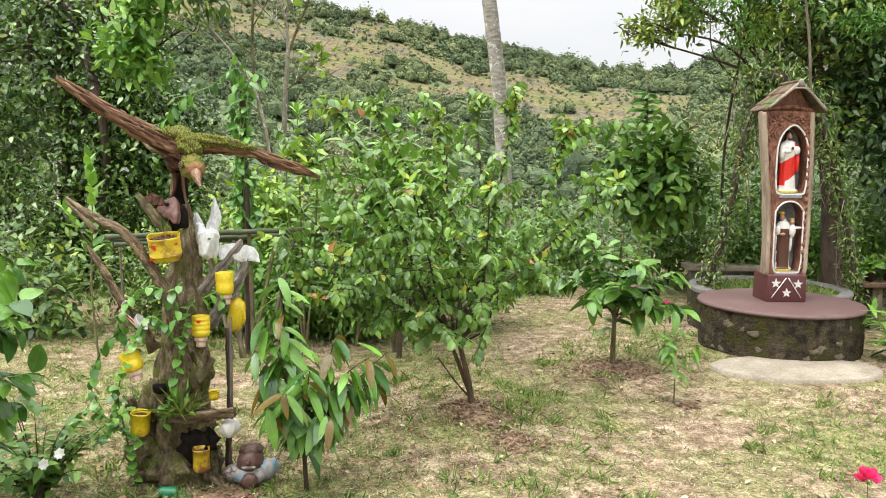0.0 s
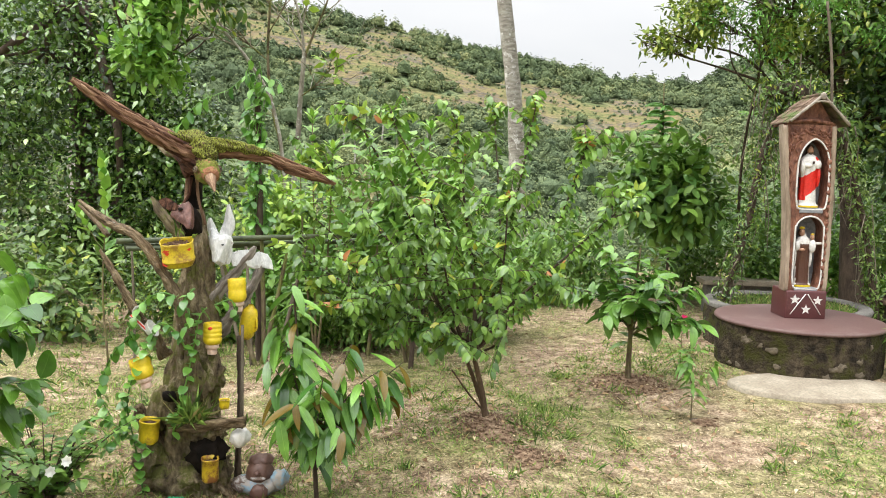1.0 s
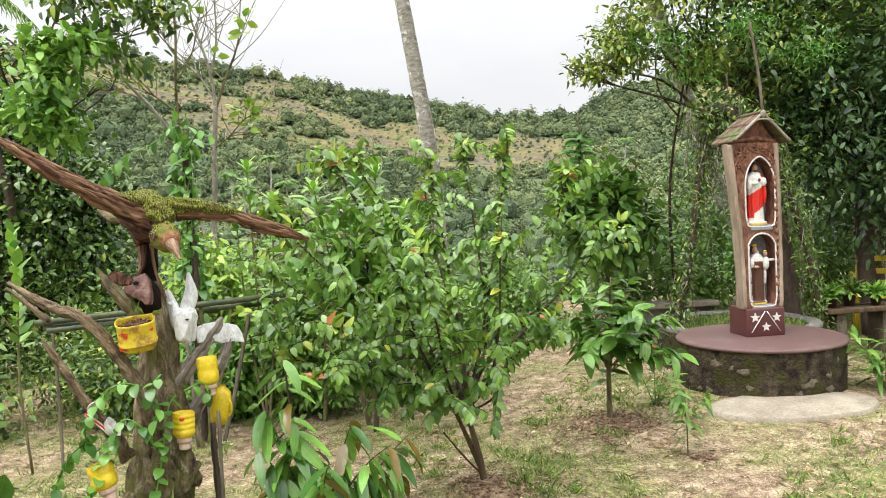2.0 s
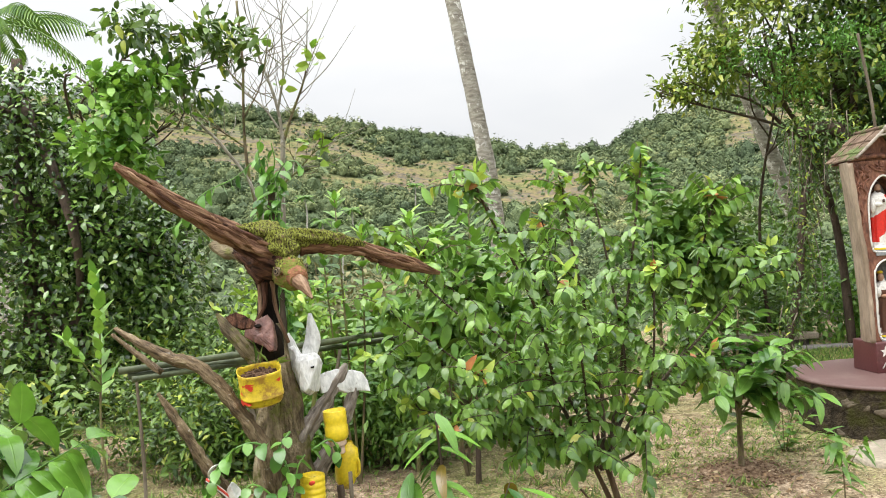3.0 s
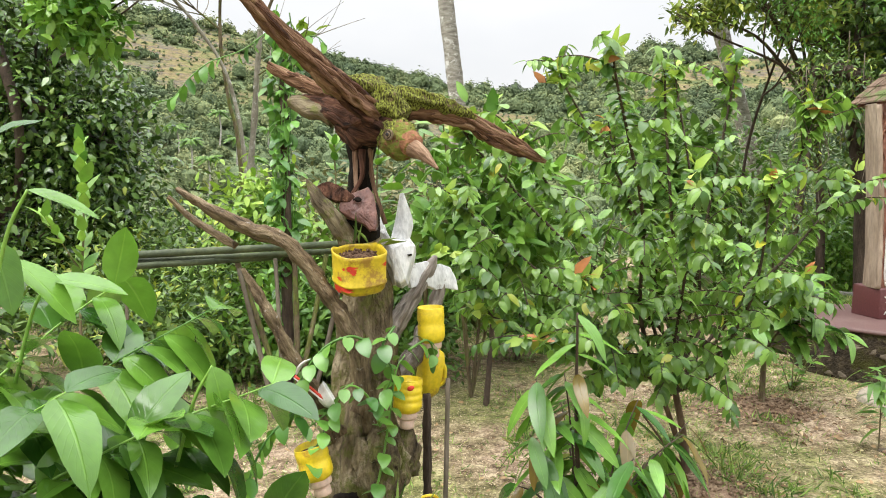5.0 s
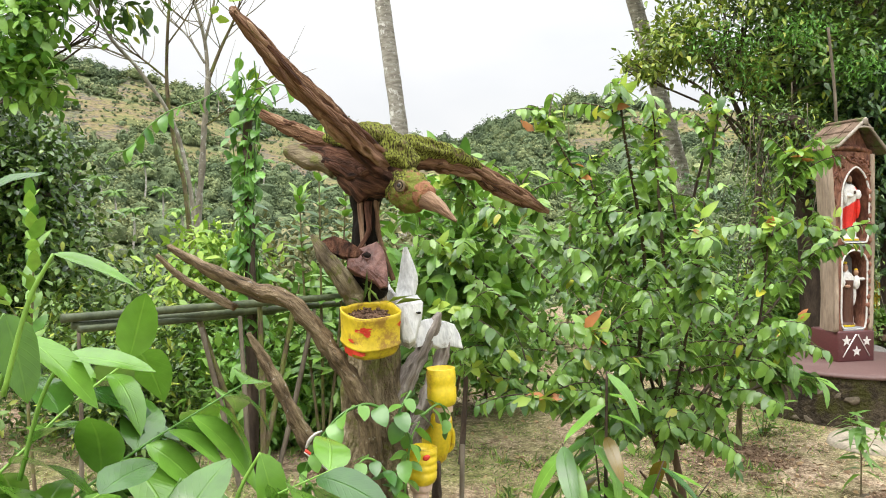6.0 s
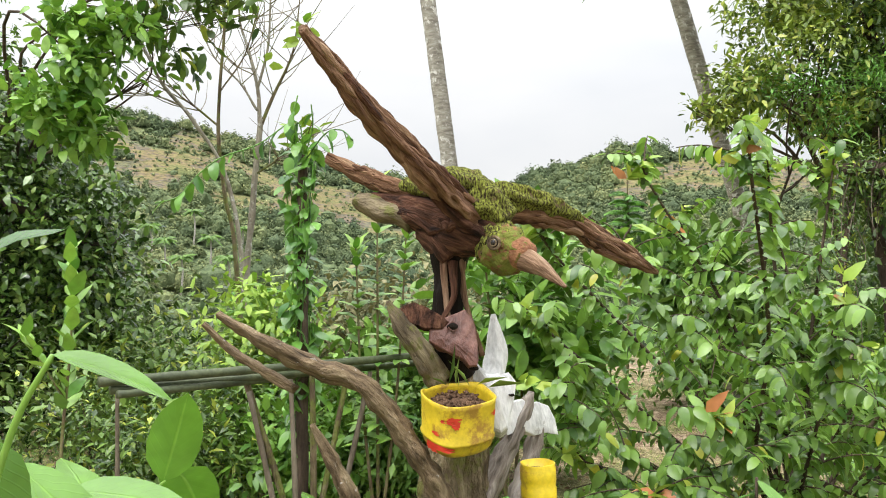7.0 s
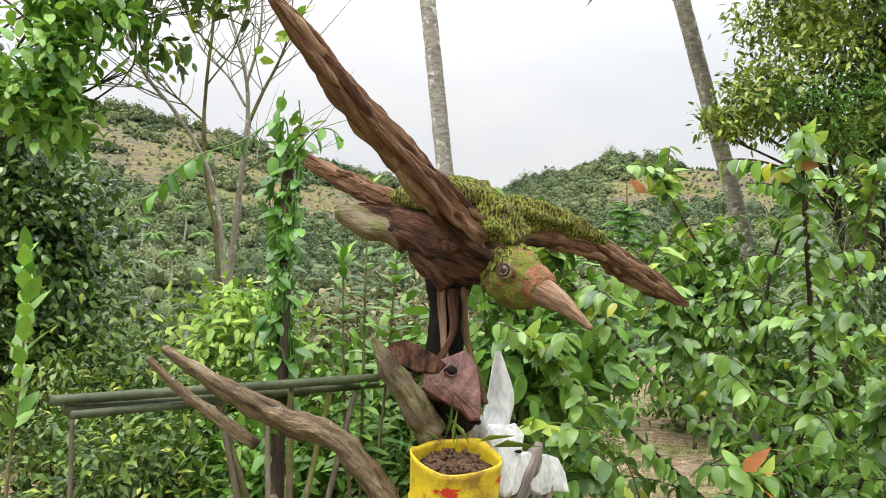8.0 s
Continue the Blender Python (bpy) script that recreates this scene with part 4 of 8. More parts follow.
def build_plinth():
    e = thing("round_plinth", "round mossy stone plinth with a brown painted top", "plinth", at=(PX, PY, -0.15))
    zb, zt = -0.1, PTOP + 0.15 - 0.03
    me = Mesh()
    sides, rows = 72, 14
    vs = []
    for k in range(rows + 1):
        z = zb + (zt - zb) * k / rows
        for j in range(sides):
            a = 2 * math.pi * j / sides
            r = PR - 0.012 + 0.022 * noise.noise(Vector((math.cos(a) * 4, math.sin(a) * 4, z * 6)))
            vs.append((r * math.cos(a), r * math.sin(a), z))
    fs = [(k * sides + j, k * sides + (j + 1) % sides, (k + 1) * sides + (j + 1) % sides, (k + 1) * sides + j) for k in range(rows) for j in range(sides)]
    me.add(vs, fs)
    me.object("wall", STONE_WALL, e, "rough mortared stone wall stained with moss")
    tp = Mesh()
    lathe(tp, [(PR - 0.02, zt), (PR + 0.002, zt), (PR + 0.006, zt + 0.012), (PR - 0.002, zt + 0.026), (PR - 0.03, zt + 0.032), (0.3, zt + 0.034), (0.001, zt + 0.034)], 72)
    tp.object("top", BROWN_FLOOR, e, "smooth brown painted cement top")
    shapes = []
    for s in range(5):
        sm = Mesh()
        blob(sm, (0, 0, 0), (0.045, 0.008, 0.03), 0.8, 5, 2, seed=s * 3.1)
        ob = sm.object("stone", STONE, e)
        shapes.append(ob.data)
        ob.location = ((PR - 0.016) * math.cos(-1.2 - s * 0.35), (PR - 0.016) * math.sin(-1.2 - s * 0.35), 0.15 + 0.05 * s)
        ob.rotation_euler = (0, 0, -1.2 - s * 0.35 + math.pi / 2)
    for k in range(14):
        a = RNG.uniform(-math.pi * 1.02, 0.05)
        ob = new("stone", shapes[k % 5])
        ob.parent = e
        z = RNG.uniform(0.02, zt - 0.06)
        ob.location = ((PR - 0.016) * math.cos(a), (PR - 0.016) * math.sin(a), z)
        ob.rotation_euler = (0, RNG.uniform(-0.9, 0.9), a + math.pi / 2)
        ob.scale = (RNG.uniform(0.5, 1.25), 1.0, RNG.uniform(0.5, 1.2))
    return e


build_plinth()


def build_ring():
    """Low round planter behind the shrine."""
    e = thing("planter_ring", "low round cement planter ring filled with grass", "planter", at=(3.15, 7.5, -0.2))
    me = Mesh()
    lathe(me, [(0.72, -0.1), (0.74, 0.4), (0.73, 0.49), (0.71, 0.5), (0.64, 0.5), (0.62, 0.49), (0.62, 0.4)], 60)
    me.object("wall", STONE_WALL, e)
    rim = Mesh()
    lathe(rim, [(0.735, 0.47), (0.742, 0.5), (0.735, 0.515), (0.63, 0.515), (0.622, 0.49)], 60)
    rim.object("rim", GREY_CEMENT, e, "grey cement rim")
    so = Mesh()
    lathe(so, [(0.625, 0.44), (0.4, 0.46), (0.001, 0.47)], 40)
    so.object("soil", SOIL, e)
    gm = Mesh()
    n = 5200
    rr, a = 0.61 * np.sqrt(RNG.random(n)), RNG.uniform(0, 2 * math.pi, n)
    leaves(gm, np.column_stack([rr * np.cos(a), rr * np.sin(a), np.full(n, 0.455)]), rand_dirs(n, 0.5, 1), rand_dirs(n, -0.2, 0.3), RNG.uniform(0.03, 0.09, n), 0.005, 0.4, 0.1, False)
    gm.object("grass", L_BLADE, e)


build_ring()


def build_apron():
    me = Mesh()
    vs, n = [], 48
    for z, k in ((0.0, 1.0), (0.035, 0.985), (0.04, 0.95), (0.043, 0.5)):
        for j in range(n):
            a = 2 * math.pi * j / n
            r = k * (1 + 0.05 * noise.noise(Vector((math.cos(a) * 2, math.sin(a) * 2, 0))))
            vs.append((0.64 * r * math.cos(a), 0.36 * r * math.sin(a), z))
    fs = [(i * n + j, i * n + (j + 1) % n, (i + 1) * n + (j + 1) % n, (i + 1) * n + j) for i in range(3) for j in range(n)] + [tuple(3 * n + j for j in range(n))]
    me.add(vs, fs)
    ob = me.object("cement_apron", CONCRETE)
    ob.location = (2.68, 5.78, -0.065)
    return tagged(ob, "worn pale cement step slab before the plinth", "pavement", kind="structure")


build_apron()

TX, TY = 2.9, 6.68        # shrine column
TF = 6.55                 # its front


def arch(cx, z0, z1, hw, point, n=10):
    """Outline of a niche from bottom left, over the arch, to bottom right: (x, z)."""
    spring = z1 - hw * point
    pts = [(cx - hw * 0.92, z0 + 0.03), (cx - hw, z0 + 0.12)]
    for k in range(n + 1):
        a = math.pi - math.pi * k / n
        c, s = math.cos(a), math.sin(a)
        pts.append((cx + hw * math.copysign(abs(c) ** (1.0 if point < 1.2 else 1.25), c), spring + (z1 - spring) * s ** (1.0 if point < 1.2 else 0.9)))
    pts += [(cx + hw, z0 + 0.12), (cx + hw * 0.92, z0 + 0.03), (cx + hw * 0.7, z0), (cx - hw * 0.7, z0)]
    return pts


def build_shrine():
    e = thing("shrine_column", "carved log shrine column with two niches and shingled roof", "shrine", at=(TX, TY, PTOP))
    o = np.array([TX, TY, PTOP])
    z0, z1 = 0.565, 1.93
    # rows of the outline of the column by height: left and right edge
    def edges(z):
        l = np.interp(z, [0.56, 0.9, 1.2, 1.5, 1.93], [2.722, 2.715, 2.70, 2.665, 2.628])
        r = np.interp(z, [0.56, 0.9, 1.2, 1.5, 1.93], [3.058, 3.066, 3.068, 3.062, 3.048])
        return l, r
    niches = [arch(2.893, 1.245, 1.815, 0.128, 1.9), arch(2.897, 0.585, 1.185, 0.118, 1.0)]
    # front sheet with the two niches cut through
    bm = bmesh.new()
    front, zs = [], np.linspace(z0, z1, 24)
    outer = [(edges(z)[0], z) for z in zs] + [(edges(z)[1], z) for z in zs[::-1]]
    loops = [outer] + niches
    for lp in loops:
        vs = [bm.verts.new((x, TF, z)) for x, z in lp]
        for a, b in zip(vs, vs[1:] + vs[:1]):
            bm.edges.new((a, b))
    bmesh.ops.triangle_fill(bm, use_beauty=True, use_dissolve=False, edges=bm.edges[:])
    inside = [f for f in bm.faces if any(in_poly(f.calc_center_median().x, f.calc_center_median().z, nc) for nc in niches)]
    bmesh.ops.delete(bm, geom=inside, context="FACES_ONLY")
    bm.normal_update()
    bm.verts.index_update()
    fm = Mesh()
    fm.add(np.array([v.co[:] for v in bm.verts]) - o, [tuple(v.index for v in f.verts) for f in bm.faces])
    bm.free()
    front = fm.object("front", CARVED, e, "red-brown carved wooden front", smooth=False)
    # niche reveals, backs of grey tile, rope frames
    for nc in niches:
        rm = Mesh()
        k = len(nc)
        depth = 0.15
        vs = [(x, TF, z) for x, z in nc] + [(x, TF + depth, z) for x, z in nc]
        rm.add(np.array(vs) - o, [(i, (i + 1) % k, k + (i + 1) % k, k + i) for i in range(k)])
        lining = rm.object("niche_lining", CARVED, e)
        bk = Mesh()
        bk.add(np.array([(x, TF + depth - 0.002, z) for x, z in nc]) - o, [tuple(range(k))])
        back = bk.object("niche_back", TILE, e, "grey tiled niche back", smooth=False)
        zlo, zhi = min(z for _, z in nc), max(z for _, z in nc)
        for r in range(8):
            zt = zlo + 0.02 + r * (zhi - zlo) / 8
            for c in range(3):
                x0 = 2.895 - 0.105 + c * 0.072 + (0.03 if r % 2 else 0)
                if in_poly(x0 + 0.03, zt + 0.05, nc) and in_poly(x0 + 0.005, zt + 0.03, nc) and in_poly(x0 + 0.062, zt + 0.03, nc):
                    tm = Mesh()
                    slab(tm, np.array([x0, TF + depth - 0.012, zt]) - o, np.array([x0 + 0.067, TF + depth - 0.003, zt + 0.064]) - o, bevel=0.003)
                    tm.object("tile", TILE, back)
        rp = Mesh()
        line = np.array([(x, TF - 0.004, z) for x, z in nc + nc[:1]]) - o
        tube(rp, line, np.full(len(line), 0.0075), 6, len(line) * 3)
        rp.object("rope_frame", WHITE, lining, "white painted rope moulding round the niche")
    # the log's sides and back
    sm = Mesh()
    vs, n = [], 15
    for z in zs:
        l, r = edges(z)
        for j in range(n):
            a = math.pi * j / (n - 1)
            x = (l + r) / 2 - (r - l) / 2 * math.cos(a)
            y = TF + 0.26 * math.sin(a) ** 0.7
            q = 1 + 0.04 * noise.noise(Vector((x * 9, y * 9, z * 3)))
            vs.append(((l + r) / 2 + (x - (l + r) / 2) * q, TF + (y - TF) * q, z))
    fs = [(i * n + j, (i + 1) * n + j, (i + 1) * n + j + 1, i * n + j + 1) for i in range(len(zs) - 1) for j in range(n - 1)]
    sm.add(np.array(vs) - o, fs)
    sm.object("log_side", EDGEWOOD, e, "grey-brown rounded log side")
    for sgn in (0, 1):
        em = Mesh()
        pts = [(edges(z)[sgn] + (0.012 if sgn == 0 else -0.012), TF - 0.004, z) for z in np.linspace(z0, z1 - 0.01, 9)]
        tube(em, np.array(pts) - o, np.full(9, 0.02), 8, 40, 0.25, 14, seed=sgn * 4)
        em.object("edge_strip", EDGEWOOD, e, "rough bark edge of the log")
    # floor slabs of the niches
    for z in (1.243, 0.583):
        lm = Mesh()
        slab(lm, np.array([2.80, TF - 0.01, z - 0.03]) - o, np.array([2.99, TF + 0.145, z + 0.012]) - o, bevel=0.005)
        lm.object("ledge", TILE, e)
    # carved relief: leaves and flower over the upper niche, scrolls at the right
    turned = lambda a: Matrix.Rotation(-a, 4, "Y")
    flowers = [((2.745, 1.845), 7, 0.05, 0.2), ((2.985, 1.845), 5, 0.036, 0.9), ((3.005, 1.775), 5, 0.03, 0.4), ((2.87, 1.885), 5, 0.03, 0.1), ((2.695, 1.745), 5, 0.028, 0.6), ((2.935, 1.87), 4, 0.026, 0.5)]
    for (x, z), n, r, a0 in flowers:
        for k in range(n):
            a = a0 + 2 * math.pi * k / n
            pt = Mesh()
            blob(pt, np.array([x + r * 0.62 * math.cos(a), TF - 0.003, z + r * 0.62 * math.sin(a)]) - o, (r * 0.6, 0.014, r * 0.24), 0.15, 8, 2, m=turned(a), seed=k)
            pt.object("carved_petal", CARVED, front)
    vines = [[(2.69, 1.86), (2.705, 1.79), (2.675, 1.74), (2.705, 1.68), (2.69, 1.6), (2.72, 1.53), (2.705, 1.45)], [(2.79, 1.8), (2.755, 1.78), (2.735, 1.73), (2.76, 1.69), (2.745, 1.63)], [(2.8, 1.89), (2.84, 1.86), (2.9, 1.845), (2.95, 1.815)], [(2.98, 1.73), (3.02, 1.7), (3.005, 1.63), (3.03, 1.56)]]
    for k, vn in enumerate(vines):
        vm = Mesh()
        tube(vm, np.array([(x, TF - 0.002, z) for x, z in vn]) - o, np.linspace(0.011, 0.007, len(vn)), 7, 30, 0.25, 30, seed=k)
        vm.object("carved_vine", CARVED, front)
    for k in range(17):
        z = 0.64 + k * 0.062
        bmh = Mesh()
        x = (edges(z)[1] - 0.032) + 0.008 * math.sin(k * 1.9)
        blob(bmh, np.array([x, TF - 0.004, z]) - o, (0.019, 0.014, 0.026), 0.35, 5, 2, seed=k)
        bmh.object("carved_scroll", CARVED, front)
    # painted base block with stars and strokes
    bs = Mesh()
    slab(bs, np.array([2.728, TF - 0.035, PTOP]) - o, np.array([3.062, TF + 0.26, 0.572]) - o, bevel=0.012, wob=0.006)
    base = bs.object("base", BROWN_BASE, e, "maroon painted base block")
    for cx, cz, r in ((2.803, 0.497, 0.044), (2.99, 0.492, 0.042), (2.897, 0.416, 0.042)):
        st = Mesh()
        vs = [(cx + r * (1 if k % 2 == 0 else 0.42) * math.sin(math.pi * k / 5), TF - 0.0385, cz + r * (1 if k % 2 == 0 else 0.42) * math.cos(math.pi * k / 5)) for k in range(10)]
        vs += [(x, TF - 0.034, z) for x, _, z in vs] + [(cx, TF - 0.0385, cz)]
        st.add(np.array(vs) - o, [(20, (k + 1) % 10, k) for k in range(10)] + [(k, (k + 1) % 10, 10 + (k + 1) % 10, 10 + k) for k in range(10)])
        st.object("star", WHITE, base, "white painted star", smooth=False)
    for xa, za, xb, zb in ((2.77, 0.375, 2.888, 0.545), (3.02, 0.375, 2.905, 0.545)):
        st = Mesh()
        tube(st, np.array([(xa, TF - 0.036, za), (xb, TF - 0.036, zb)]) - o, [0.008, 0.008], 6, 4, flat=0.5)
        st.object("stroke", WHITE, base, "white painted slanting stroke")
    # gable and roof
    apex, yl, yr = (2.893, 2.165), (2.648, 1.955), (3.12, 1.935)
    gm = Mesh()
    gy = TF + 0.02
    vs = [(2.63, gy, 1.92), (3.045, gy, 1.915), (apex[0] + 0.02, gy, 2.13), (2.63, gy + 0.2, 1.92), (3.045, gy + 0.2, 1.915), (apex[0] + 0.02, gy + 0.2, 2.13)]
    gm.add(np.array(vs) - o, [(0, 1, 2), (3, 5, 4), (0, 3, 4, 1)])
    gable = gm.object("gable", CARVED, e, "carved brown gable board", smooth=False)
    cb = Mesh()
    tube(cb, np.array([(2.645, gy - 0.012, 1.945), (2.85, gy - 0.022, 1.965), (3.04, gy - 0.012, 1.935)]) - o, [0.014, 0.02, 0.014], 8, 12, 0.2, 20)
    cb.object("carved_beam", CARVED, gable)
    for end, sgn in ((yl, -1), (yr, 1)):
        rows = 5
        for k in range(rows):
            for j in range(4):
                u0, u1 = k / rows, (k + 1) / rows + 0.06
                xa, za = apex[0] + (end[0] - apex[0]) * u0, apex[1] + (end[1] - apex[1]) * u0
                xb, zb = apex[0] + (end[0] - apex[0]) * u1, apex[1] + (end[1] - apex[1]) * u1
                y0 = TF - 0.07 + j * 0.095 + 0.008 * noise.noise(Vector((k, j, sgn)))
                lift = 0.006 * (k % 2) + 0.003 * (j % 2)
                sh = Mesh()
                vs = [(xa, y0, za + lift), (xa, y0 + 0.09, za + lift), (xb, y0 + 0.09, zb + lift + 0.008), (xb, y0, zb + lift + 0.008)]
                vs += [(x, y, z - 0.012) for x, y, z in vs]
                sh.add(np.array(vs) - o, [(0, 1, 2, 3)[::sgn], (7, 6, 5, 4)[::sgn], (0, 3, 7, 4), (1, 5, 6, 2), (2, 6, 7, 3), (0, 4, 5, 1)])
                sh.object("shingle", SHINGLE, e, smooth=False)
        rf = Mesh()
        tube(rf, np.array([(apex[0], TF - 0.078, apex[1] - 0.004), (end[0], TF - 0.078, end[1] - 0.004)]) - o, [0.012, 0.012], 7, 8, 0.15, 12)
        rf.object("barge_board", EDGE_BOARD, e, "pale weathered edge board of the roof")
    kn = Mesh()
    blob(kn, np.array([apex[0], TF - 0.085, apex[1] - 0.01]) - o, (0.026, 0.014, 0.03), 0.2, 4, 2)
    tube(kn, np.array([(apex[0] - 0.075, TF - 0.082, apex[1] - 0.062), (apex[0], TF - 0.084, apex[1] - 0.052), (apex[0] + 0.075, TF - 0.082, apex[1] - 0.066)]) - o, [0.009] * 3, 6, 12)
    kn.object("gable_knob", EDGE_BOARD, e)
    rd = Mesh()
    tube(rd, np.array([(apex[0], TF - 0.07, apex[1] + 0.006), (apex[0], TF + 0.31, apex[1] + 0.006)]) - o, [0.016, 0.016], 7, 8, 0.2, 9)
    rd.object("ridge_roll", SHINGLE, e)
    return e


def in_poly(x, z, poly):
    ins = False
    for (ax, az), (bx, bz) in zip(poly, poly[1:] + poly[:1]):
        if (az > z) != (bz > z) and x < (bx - ax) * (z - az) / (bz - az) + ax:
            ins = not ins
    return ins


build_shrine()


def robed(label, at, h, mats, rows, zone, extra):
    """A plain robed plaster figure: folded body in painted zones and simple rounded masses; zone gives the paint."""
    me = Mesh()
    zs, n = np.linspace(rows[0][1], rows[-1][1], 64), 40
    rad = np.interp(zs, [z for _, z in rows], [r for r, _ in rows])
    vs = []
    for z, r in zip(zs, rad):
        for k in range(n):
            a = 2 * math.pi * k / n
            fold = 1 + 0.07 * math.sin(9 * a + 2.5 * math.sin(5 * z)) * smoothstep(0.06, 0.12, z) * smoothstep(0.85, 0.6, z)
            vs.append((r * fold * math.cos(a), 0.72 * r * fold * math.sin(a), z))
    for i in range(63):
        for k in range(n):
            a = 2 * math.pi * (k + 0.5) / n
            q = (i * n + k, i * n + (k + 1) % n, (i + 1) * n + (k + 1) % n, (i + 1) * n + k)
            me.f.append(q)
            me.m.append(zone(rad[i] * math.cos(a) / 0.15, math.sin(a), zs[i]))
    me.v.append(np.array(vs) * h)
    me.count += len(vs)
    for c, r, mi in extra:
        blob(me, np.array(c) * h, np.array(r) * h, 0.06, 5, 3, mi)
    ob = me.object("statue", mats)
    ob.location = at
    return tagged(ob, label, "statue", "niche statues")


def red_zone(u, v, z):
    if z < 0.025:
        return 4
    hem = 0.12 + 0.2 * (u + 1) * 0.5 if u > -0.4 else 0.1
    waist = 0.56 + 0.1 * u
    return 1 if (hem < z < waist or (u > 0.45 and hem < z < 0.8)) else 0


def brown_zone(u, v, z):
    if z < 0.025:
        return 4
    return 1 if abs(u + 0.05) < 0.68 and z < 0.7 else 0


robed("painted plaster statue in red and white robes in the upper niche", (2.885, 6.62, 1.258), 0.51, [WHITE, RED, SKIN_CLAY, DARK_HAIR, YELLOW],
      [(0.19, 0.0), (0.19, 0.04), (0.15, 0.05), (0.14, 0.1), (0.128, 0.3), (0.132, 0.45), (0.14, 0.55), (0.16, 0.68), (0.155, 0.76), (0.11, 0.82), (0.05, 0.85), (0.04, 0.9)], red_zone,
      [((0, -0.02, 0.915), (0.046, 0.05, 0.066), 2), ((0, 0.015, 0.945), (0.064, 0.055, 0.07), 3), ((0, 0.02, 0.87), (0.062, 0.045, 0.06), 3), ((0, -0.035, 0.875), (0.035, 0.03, 0.03), 3), ((-0.13, -0.07, 0.66), (0.045, 0.055, 0.12), 0), ((-0.06, -0.11, 0.67), (0.07, 0.035, 0.035), 0), ((0.1, -0.1, 0.69), (0.055, 0.035, 0.07), 0), ((0.13, -0.05, 0.5), (0.035, 0.06, 0.17), 1), ((0.02, -0.125, 0.72), (0.02, 0.015, 0.026), 3)])
robed("painted plaster statue in brown and white robes in the lower niche", (2.882, 6.62, 0.598), 0.5, [WHITE, BROWN_ROBE, SKIN_CLAY, DARK_HAIR, YELLOW],
      [(0.165, 0.0), (0.165, 0.04), (0.14, 0.05), (0.13, 0.1), (0.115, 0.4), (0.12, 0.58), (0.14, 0.68), (0.13, 0.76), (0.09, 0.81), (0.045, 0.84), (0.04, 0.88)], brown_zone,
      [((-0.03, -0.01, 0.9), (0.045, 0.048, 0.062), 2), ((-0.03, 0.02, 0.9), (0.058, 0.05, 0.08), 3), ((-0.03, 0.0, 0.975), (0.045, 0.045, 0.025), 4), ((-0.145, -0.03, 0.5), (0.026, 0.055, 0.22), 0), ((0.115, -0.04, 0.5), (0.024, 0.05, 0.18), 0), ((-0.12, -0.06, 0.68), (0.05, 0.045, 0.08), 0), ((-0.05, -0.1, 0.62), (0.05, 0.03, 0.026), 2), ((0.12, -0.09, 0.68), (0.055, 0.045, 0.11), 0), ((0.11, -0.09, 0.83), (0.034, 0.036, 0.045), 2), ((0.11, -0.085, 0.875), (0.03, 0.03, 0.016), 4), ((0.2, -0.1, 0.73), (0.09, 0.022, 0.022), 0)])

